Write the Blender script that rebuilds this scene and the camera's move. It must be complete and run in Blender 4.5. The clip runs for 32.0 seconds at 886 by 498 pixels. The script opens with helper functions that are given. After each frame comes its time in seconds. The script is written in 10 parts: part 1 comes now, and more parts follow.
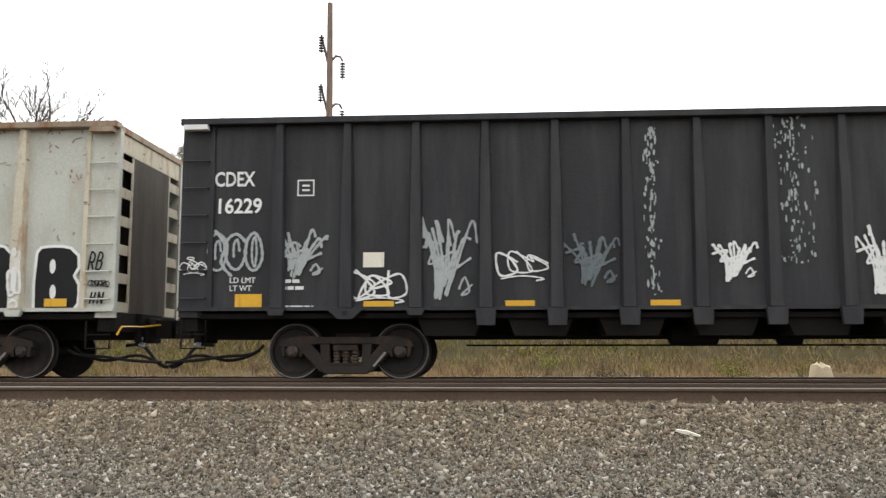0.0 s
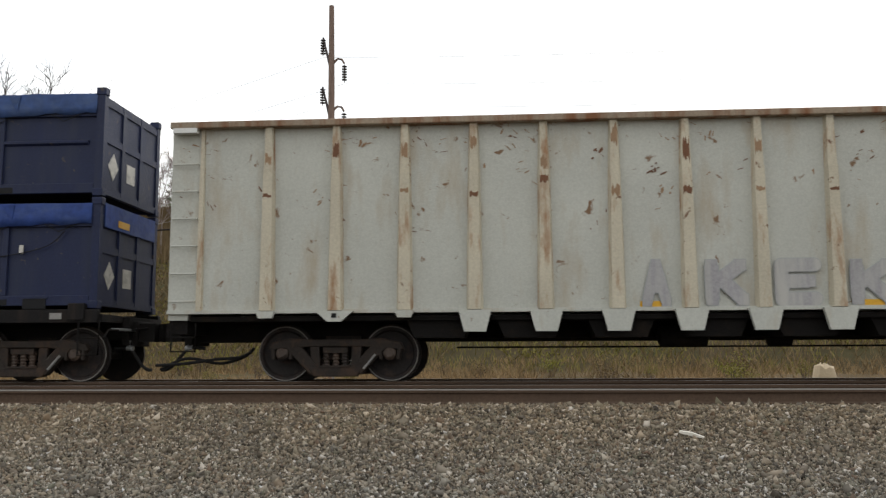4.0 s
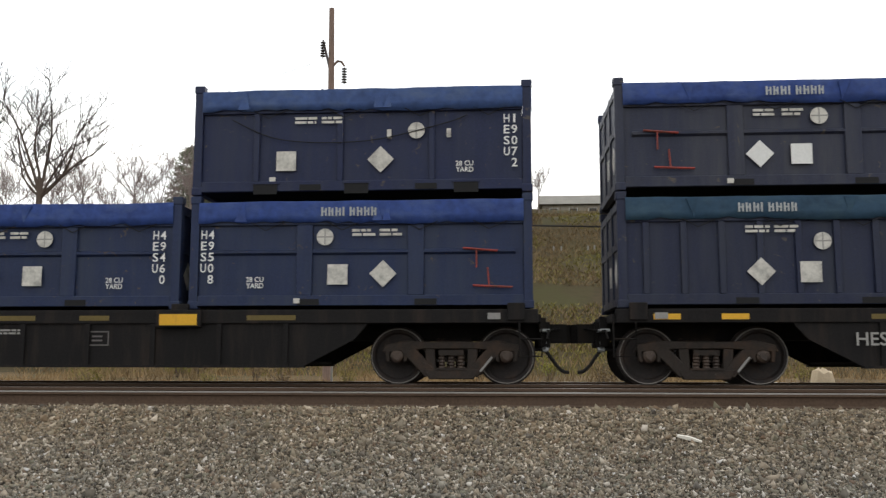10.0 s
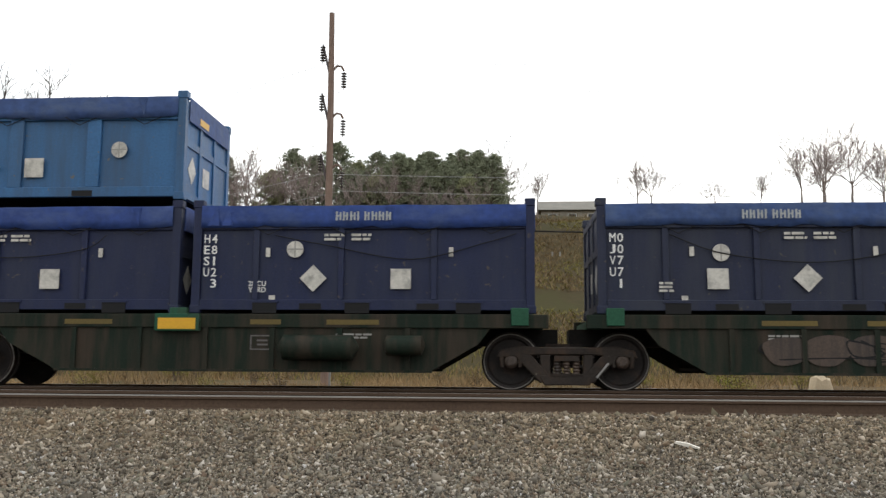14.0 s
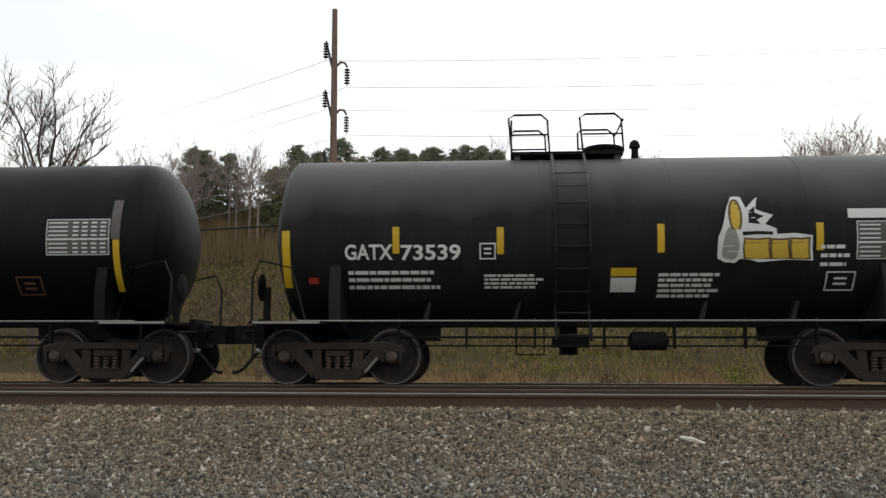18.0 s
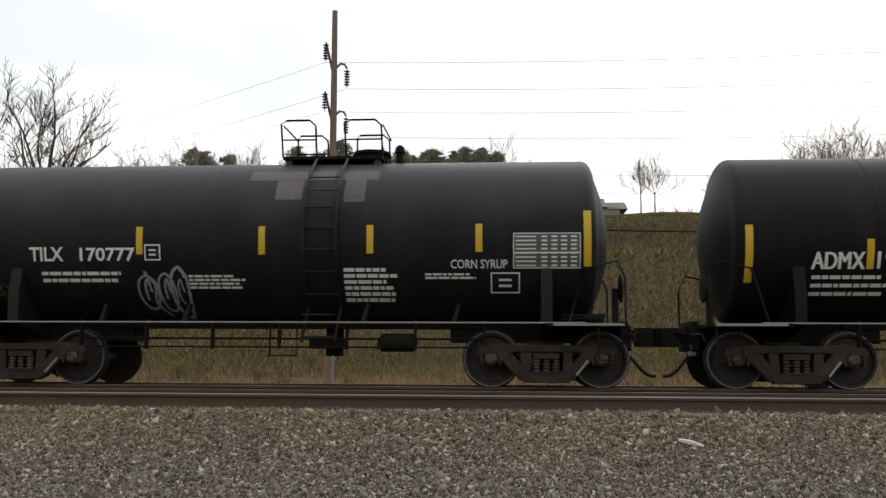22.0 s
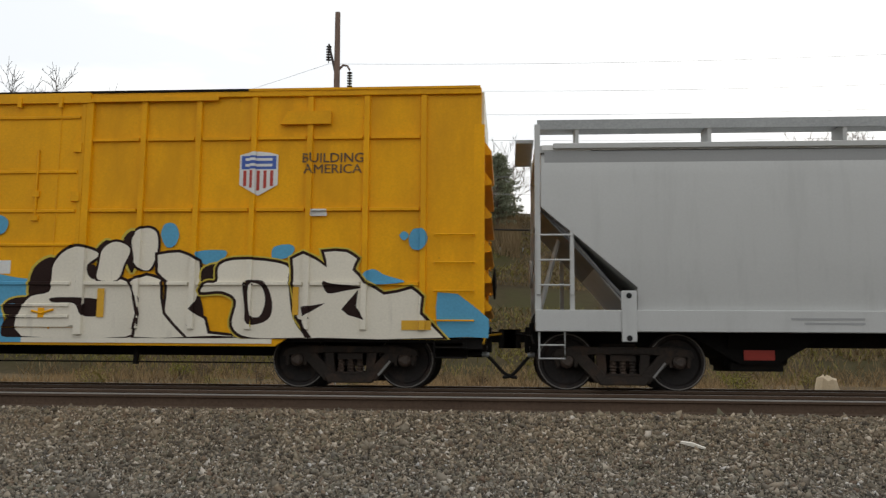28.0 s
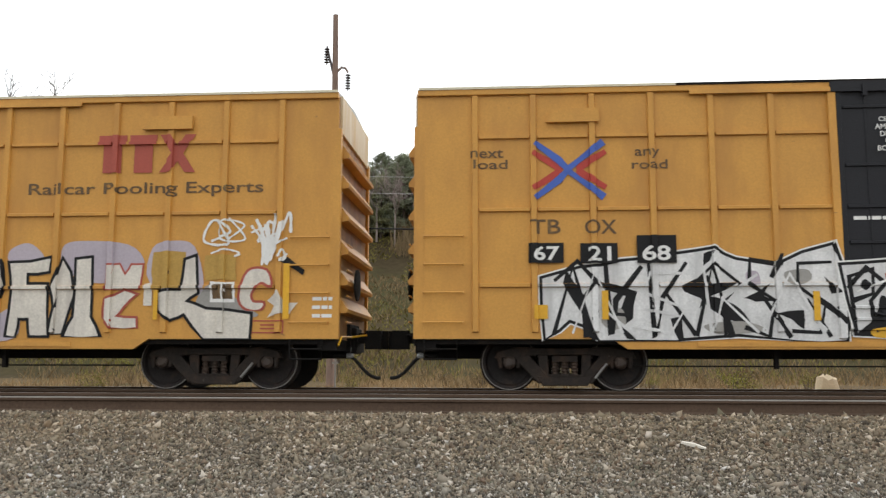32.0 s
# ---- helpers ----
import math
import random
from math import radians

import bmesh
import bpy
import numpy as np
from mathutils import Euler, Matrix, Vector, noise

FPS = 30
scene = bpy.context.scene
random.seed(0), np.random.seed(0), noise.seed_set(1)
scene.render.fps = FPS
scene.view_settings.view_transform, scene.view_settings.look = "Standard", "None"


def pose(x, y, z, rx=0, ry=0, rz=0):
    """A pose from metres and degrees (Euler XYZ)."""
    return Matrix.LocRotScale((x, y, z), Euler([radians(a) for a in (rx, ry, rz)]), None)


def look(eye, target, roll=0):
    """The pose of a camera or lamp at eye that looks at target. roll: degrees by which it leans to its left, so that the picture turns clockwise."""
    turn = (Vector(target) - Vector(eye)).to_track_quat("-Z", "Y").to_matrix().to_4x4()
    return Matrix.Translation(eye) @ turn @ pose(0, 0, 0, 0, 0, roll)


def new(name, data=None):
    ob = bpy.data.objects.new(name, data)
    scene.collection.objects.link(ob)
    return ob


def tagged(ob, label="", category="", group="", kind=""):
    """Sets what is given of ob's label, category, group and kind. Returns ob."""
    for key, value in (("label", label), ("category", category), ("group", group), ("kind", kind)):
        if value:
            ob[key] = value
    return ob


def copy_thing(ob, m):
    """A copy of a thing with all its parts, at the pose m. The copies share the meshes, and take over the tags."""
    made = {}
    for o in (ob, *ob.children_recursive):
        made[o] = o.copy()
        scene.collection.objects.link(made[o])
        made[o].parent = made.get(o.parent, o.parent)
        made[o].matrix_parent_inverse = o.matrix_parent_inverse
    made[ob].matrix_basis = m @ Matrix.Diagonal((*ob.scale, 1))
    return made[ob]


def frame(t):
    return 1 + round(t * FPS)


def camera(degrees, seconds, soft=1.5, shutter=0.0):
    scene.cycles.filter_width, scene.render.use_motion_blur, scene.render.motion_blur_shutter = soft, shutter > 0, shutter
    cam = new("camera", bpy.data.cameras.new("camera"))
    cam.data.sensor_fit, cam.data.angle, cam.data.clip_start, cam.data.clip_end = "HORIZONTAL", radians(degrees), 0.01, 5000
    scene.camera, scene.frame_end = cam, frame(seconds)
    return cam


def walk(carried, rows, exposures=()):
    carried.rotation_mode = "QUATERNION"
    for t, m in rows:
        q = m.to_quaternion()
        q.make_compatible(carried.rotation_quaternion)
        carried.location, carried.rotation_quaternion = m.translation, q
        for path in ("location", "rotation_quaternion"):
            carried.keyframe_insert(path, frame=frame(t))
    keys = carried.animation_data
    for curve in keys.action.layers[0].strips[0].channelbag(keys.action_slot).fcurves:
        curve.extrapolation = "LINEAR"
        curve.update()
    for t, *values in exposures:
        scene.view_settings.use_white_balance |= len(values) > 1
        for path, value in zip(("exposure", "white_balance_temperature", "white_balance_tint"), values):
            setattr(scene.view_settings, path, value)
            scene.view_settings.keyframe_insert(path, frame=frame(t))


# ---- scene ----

# Camera: carried by hand on a low bank beside a double-track line; it only turns a little.
EYE = Vector((0, 0, 0.42))          # heights are above the railhead
cam = camera(53.2, 32.0, soft=1.35, shutter=0.06)


def aim(yaw, pitch, roll):
    y, p = radians(yaw), radians(pitch)
    way = Vector((-math.sin(y) * math.cos(p), math.cos(y) * math.cos(p), math.sin(p)))
    return look(EYE, EYE + 10 * way, roll)


walk(cam, [
    (0, aim(3.95, 6.73, -0.03)), (0.5, aim(3.85, 6.68, -0.01)), (1, aim(3.85, 6.77, -0.1)), (1.5, aim(4, 6.81, -0.22)),
    (2, aim(4.08, 6.97, -0.13)), (2.5, aim(4.09, 6.97, -0.09)), (3, aim(4.11, 6.88, -0.11)), (3.5, aim(4.16, 6.86, -0.19)),
    (5.5, aim(3.91, 6.96, -0.35)), (6, aim(3.86, 7.09, -0.16)), (6.5, aim(3.91, 7.14, 0.2)), (7, aim(3.8, 7.23, 0.13)),
    (7.5, aim(3.83, 7.12, 0.17)), (8, aim(4.02, 7.1, 0.42)), (8.5, aim(4.25, 7.11, 0.65)), (9, aim(4.05, 7.11, 0.55)),
    (9.5, aim(4.08, 7.27, 0.17)), (10, aim(4.03, 7.05, 0.05)), (10.5, aim(4.17, 7.3, 0.09)), (11, aim(4.24, 7.42, 0.14)),
    (11.5, aim(4.31, 7.43, 0.14)), (12, aim(4.24, 7.31, 0.22)), (12.5, aim(4.08, 7.35, 0.14)), (13, aim(4.06, 7.3, 0.07)),
    (13.5, aim(3.96, 7.33, 0.16)), (15.5, aim(4.35, 7.46, 0.94)), (16, aim(4.18, 7.44, 0.71)), (16.5, aim(4.18, 7.25, 0.45)),
    (17, aim(4.24, 7.2, 0.21)), (17.5, aim(4.13, 7.1, 0.08)), (18, aim(4.21, 7.11, 0.12)), (18.5, aim(4.1, 7.3, 0.07)),
    (19, aim(4.01, 7.4, 0.22)), (19.5, aim(4.13, 7.31, 0.21)), (20, aim(4.24, 7.23, 0.25)), (20.5, aim(4.16, 7.29, 0.32)),
    (21, aim(4.06, 7.25, 0.29)), (21.5, aim(4.09, 7.27, 0.19)), (22, aim(4.16, 7.23, 0.31)), (22.5, aim(4.24, 7.18, 0.25)),
    (23, aim(4.3, 7.11, 0.2)), (23.5, aim(4.29, 7.11, 0.17)), (24, aim(4.26, 7.12, 0.18)), (24.5, aim(4.21, 7.16, 0.12)),
    (25, aim(4.17, 7.38, 0.16)), (25.5, aim(4.18, 7.43, 0.19)), (26, aim(4.21, 7.39, 0.32)), (26.5, aim(4.23, 7.28, 0.25)),
    (28.5, aim(4.31, 7.41, 0.52)), (29, aim(4.23, 7.57, 0.46)), (29.5, aim(4.23, 7.57, 0.46)), (30, aim(4.23, 7.52, 0.46)),
    (30.5, aim(4.29, 7.46, 0.47)), (31, aim(4.37, 7.36, 0.38)), (31.5, aim(4.35, 7.56, 0.18)), (32, aim(4.26, 7.44, 0.11)),
], exposures=[(0, 0.4), (1, 0.2), (1.5, 0.03), (3, -0.3), (5.5, -0.12), (7, -0.3), (8, 0.0), (9, -0.27), (10, 0.0), (11, -0.02), (12, -0.35), (13, 0.0), (15.5, -0.15), (17, -0.43), (19, -0.55), (22, -0.55), (24, -0.65), (26.5, -0.75), (28.5, -0.45), (29, -0.38), (30, -0.13), (32, 0.2)])

# How far the train has rolled, metres by seconds.
ROLLED = [
    (0, -0), (1, 9.92), (2, 19.83), (3, 29.71), (5.5, 54.32), (6, 59.23), (7, 68.98), (8, 78.7),
    (9, 88.35), (10, 97.9), (11, 107.45), (12, 116.97), (13, 126.48), (15.5, 150.07), (16, 154.75), (17, 164.16),
    (18, 173.58), (19, 182.98), (20, 192.35), (21, 201.73), (22, 211.08), (23, 220.42), (24, 229.71), (25, 238.94),
    (26, 248.13), (26.5, 252.71), (28.5, 270.96), (29, 275.5), (30, 284.56), (31, 293.58), (32, 302.59),
]
YC = 15.45                           # centre of the track the train runs on
YN = 11.95                           # centre of the empty near track
WHEEL_R = 0.46

# ---- world and light: a bright overcast day ----
world = bpy.data.worlds.new("overcast")
scene.world = world
world.use_nodes = True
wn, wl = world.node_tree.nodes, world.node_tree.links
wn.clear()
w_out, w_bg = wn.new("ShaderNodeOutputWorld"), wn.new("ShaderNodeBackground")
w_sky, w_mix = wn.new("ShaderNodeTexSky"), wn.new("ShaderNodeMix")
w_sky.sky_type, w_sky.sun_disc = "NISHITA", False
w_sky.sun_elevation, w_sky.sun_rotation = radians(41), radians(11)
w_sky.air_density, w_sky.dust_density = 2.0, 4.0
w_noise, w_ramp, w_map, w_co = (wn.new("ShaderNodeTexNoise"), wn.new("ShaderNodeValToRGB"),
                                wn.new("ShaderNodeMapping"), wn.new("ShaderNodeTexCoord"))
w_map.inputs["Scale"].default_value = (1.4, 1.4, 6.0)
w_noise.inputs["Scale"].default_value, w_noise.inputs["Detail"].default_value = 1.8, 5.0
w_ramp.color_ramp.elements[0].position, w_ramp.color_ramp.elements[1].position = 0.40, 0.60
w_ramp.color_ramp.elements[0].color = (10.2, 10.6, 11.0, 1)
w_ramp.color_ramp.elements[1].color = (14.6, 14.6, 14.4, 1)
w_mix.data_type = "RGBA"
w_mix.inputs["Factor"].default_value = 0.93
wl.new(w_co.outputs["Generated"], w_map.inputs["Vector"])
wl.new(w_map.outputs["Vector"], w_noise.inputs["Vector"])
wl.new(w_noise.outputs["Fac"], w_ramp.inputs["Fac"])
wl.new(w_sky.outputs["Color"], w_mix.inputs["A"])
wl.new(w_ramp.outputs["Color"], w_mix.inputs["B"])
# the veiled sun stands behind the train, and the cloud is brighter on that side
w_dot, w_range, w_mul = wn.new("ShaderNodeVectorMath"), wn.new("ShaderNodeMapRange"), wn.new("ShaderNodeVectorMath")
w_dot.operation, w_mul.operation = "DOT_PRODUCT", "SCALE"
w_dot.inputs[1].default_value = Vector((0.15, 0.75, 0.65)).normalized()
w_range.inputs["From Min"].default_value, w_range.inputs["From Max"].default_value = -1.0, 1.0
w_range.inputs["To Min"].default_value, w_range.inputs["To Max"].default_value = 0.78, 1.45
wl.new(w_co.outputs["Generated"], w_dot.inputs[0])
wl.new(w_dot.outputs["Value"], w_range.inputs["Value"])
wl.new(w_mix.outputs["Result"], w_mul.inputs[0])
wl.new(w_range.outputs["Result"], w_mul.inputs["Scale"])
wl.new(w_mul.outputs["Vector"], w_bg.inputs["Color"])
w_bg.inputs["Strength"].default_value = 0.1
wl.new(w_bg.outputs["Background"], w_out.inputs["Surface"])

sun = new("sun", bpy.data.lights.new("sun", "SUN"))
sun.data.energy, sun.data.angle, sun.data.color = 0.6, radians(40), (1.0, 0.96, 0.9)
sun.matrix_world = look((7.5, 37.5, 32.5), (0, 0, 0))


# ---- materials ----
def node_mat(name):
    m = bpy.data.materials.new(name)
    m.use_nodes = True
    return m, m.node_tree.nodes, m.node_tree.links, m.node_tree.nodes["Principled BSDF"]


def scaled(c, k):
    return (min(1, c[0] * k), min(1, c[1] * k), min(1, c[2] * k), 1)


def surface(name, c, rough=0.55, metal=0.0, vary=0.18, coarse=0.9, fine=30.0, wear=None, wear_at=0.62,
            wear_soft=0.08, streak=(3.0, 3.0, 0.35), bump=0.25, bump_fine=60.0, spec=0.4, spots=None, spot_at=0.66, spot_size=7.0, lit_film=None):
    """A painted or natural surface: base colour with coarse and fine variation, and wear that runs in streaks."""
    m, n, l, b = node_mat(name)
    co, info = n.new("ShaderNodeTexCoord"), n.new("ShaderNodeObjectInfo")
    off = n.new("ShaderNodeVectorMath")
    off.operation = "MULTIPLY_ADD"
    off.inputs[1].default_value = (1, 1, 1)
    comb = n.new("ShaderNodeCombineXYZ")
    mul = n.new("ShaderNodeMath")
    mul.operation, mul.inputs[1].default_value = "MULTIPLY", 37.0
    l.new(info.outputs["Random"], mul.inputs[0])
    l.new(mul.outputs[0], comb.inputs["X"])
    l.new(mul.outputs[0], comb.inputs["Z"])
    l.new(co.outputs["Object"], off.inputs[0])
    l.new(comb.outputs[0], off.inputs[2])
    n1, n2 = n.new("ShaderNodeTexNoise"), n.new("ShaderNodeTexNoise")
    n1.inputs["Scale"].default_value, n1.inputs["Detail"].default_value = coarse, 6.0
    n2.inputs["Scale"].default_value, n2.inputs["Detail"].default_value = fine, 4.0
    l.new(off.outputs[0], n1.inputs["Vector"])
    l.new(off.outputs[0], n2.inputs["Vector"])
    mixn = n.new("ShaderNodeMath")
    mixn.operation = "ADD"
    l.new(n1.outputs["Fac"], mixn.inputs[0])
    l.new(n2.outputs["Fac"], mixn.inputs[1])
    ramp = n.new("ShaderNodeValToRGB")
    half = n.new("ShaderNodeMath")
    half.operation, half.inputs[1].default_value = "MULTIPLY", 0.5
    l.new(mixn.outputs[0], half.inputs[0])
    l.new(half.outputs[0], ramp.inputs["Fac"])
    ramp.color_ramp.elements[0].position, ramp.color_ramp.elements[1].position = 0.3, 0.7
    ramp.color_ramp.elements[0].color, ramp.color_ramp.elements[1].color = scaled(c, 1 - vary), scaled(c, 1 + vary)
    last = ramp.outputs["Color"]
    if wear:
        mp, n3, r3, mx = n.new("ShaderNodeMapping"), n.new("ShaderNodeTexNoise"), n.new("ShaderNodeValToRGB"), n.new("ShaderNodeMix")
        mp.inputs["Scale"].default_value = streak
        n3.inputs["Scale"].default_value, n3.inputs["Detail"].default_value, n3.inputs["Roughness"].default_value = 1.0, 8.0, 0.65
        l.new(off.outputs[0], mp.inputs["Vector"])
        l.new(mp.outputs[0], n3.inputs["Vector"])
        l.new(n3.outputs["Fac"], r3.inputs["Fac"])
        r3.color_ramp.elements[0].position, r3.color_ramp.elements[1].position = wear_at - wear_soft, wear_at + wear_soft
        mx.data_type = "RGBA"
        mx.inputs["B"].default_value = (*wear, 1)
        l.new(r3.outputs["Color"], mx.inputs["Factor"])
        l.new(last, mx.inputs["A"])
        last = mx.outputs["Result"]
    if spots:
        n5, r5, mx5 = n.new("ShaderNodeTexNoise"), n.new("ShaderNodeValToRGB"), n.new("ShaderNodeMix")
        n5.inputs["Scale"].default_value, n5.inputs["Detail"].default_value, n5.inputs["Roughness"].default_value = spot_size, 7.0, 0.6
        n5.inputs["Distortion"].default_value = 0.6
        l.new(off.outputs[0], n5.inputs["Vector"])
        l.new(n5.outputs["Fac"], r5.inputs["Fac"])
        r5.color_ramp.elements[0].position, r5.color_ramp.elements[1].position = spot_at - 0.02, spot_at + 0.03
        mx5.data_type = "RGBA"
        mx5.inputs["B"].default_value = (*spots, 1)
        l.new(r5.outputs["Color"], mx5.inputs["Factor"])
        l.new(last, mx5.inputs["A"])
        last = mx5.outputs["Result"]
    if lit_film:               # dust and rust with sky light painted in, from a ragged line upward: colour, height, softness
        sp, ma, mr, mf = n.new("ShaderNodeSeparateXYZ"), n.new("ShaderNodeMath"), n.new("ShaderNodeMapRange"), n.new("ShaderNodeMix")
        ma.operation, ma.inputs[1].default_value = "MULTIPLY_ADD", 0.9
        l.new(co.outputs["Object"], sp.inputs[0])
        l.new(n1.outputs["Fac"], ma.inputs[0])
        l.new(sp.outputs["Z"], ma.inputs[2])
        mr.inputs["From Min"].default_value, mr.inputs["From Max"].default_value = lit_film[1] + 0.45 - lit_film[2], lit_film[1] + 0.45 + lit_film[2]
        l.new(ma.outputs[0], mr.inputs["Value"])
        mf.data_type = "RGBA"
        mf.inputs["B"].default_value = (*lit_film[0], 1)
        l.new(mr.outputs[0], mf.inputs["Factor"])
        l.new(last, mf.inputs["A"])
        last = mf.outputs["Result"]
    l.new(last, b.inputs["Base Color"])
    b.inputs["Metallic"].default_value = metal
    b.inputs["Specular IOR Level"].default_value = spec
    rr = n.new("ShaderNodeMapRange")
    rr.inputs["To Min"].default_value, rr.inputs["To Max"].default_value = max(0.05, rough - 0.12), min(1, rough + 0.12)
    l.new(n1.outputs["Fac"], rr.inputs["Value"])
    l.new(rr.outputs[0], b.inputs["Roughness"])
    if bump:
        n4, bp = n.new("ShaderNodeTexNoise"), n.new("ShaderNodeBump")
        n4.inputs["Scale"].default_value, n4.inputs["Detail"].default_value = bump_fine, 5.0
        l.new(off.outputs[0], n4.inputs["Vector"])
        l.new(n4.outputs["Fac"], bp.inputs["Height"])
        bp.inputs["Strength"].default_value, bp.inputs["Distance"].default_value = bump, 0.02
        l.new(bp.outputs[0], b.inputs["Normal"])
    return m


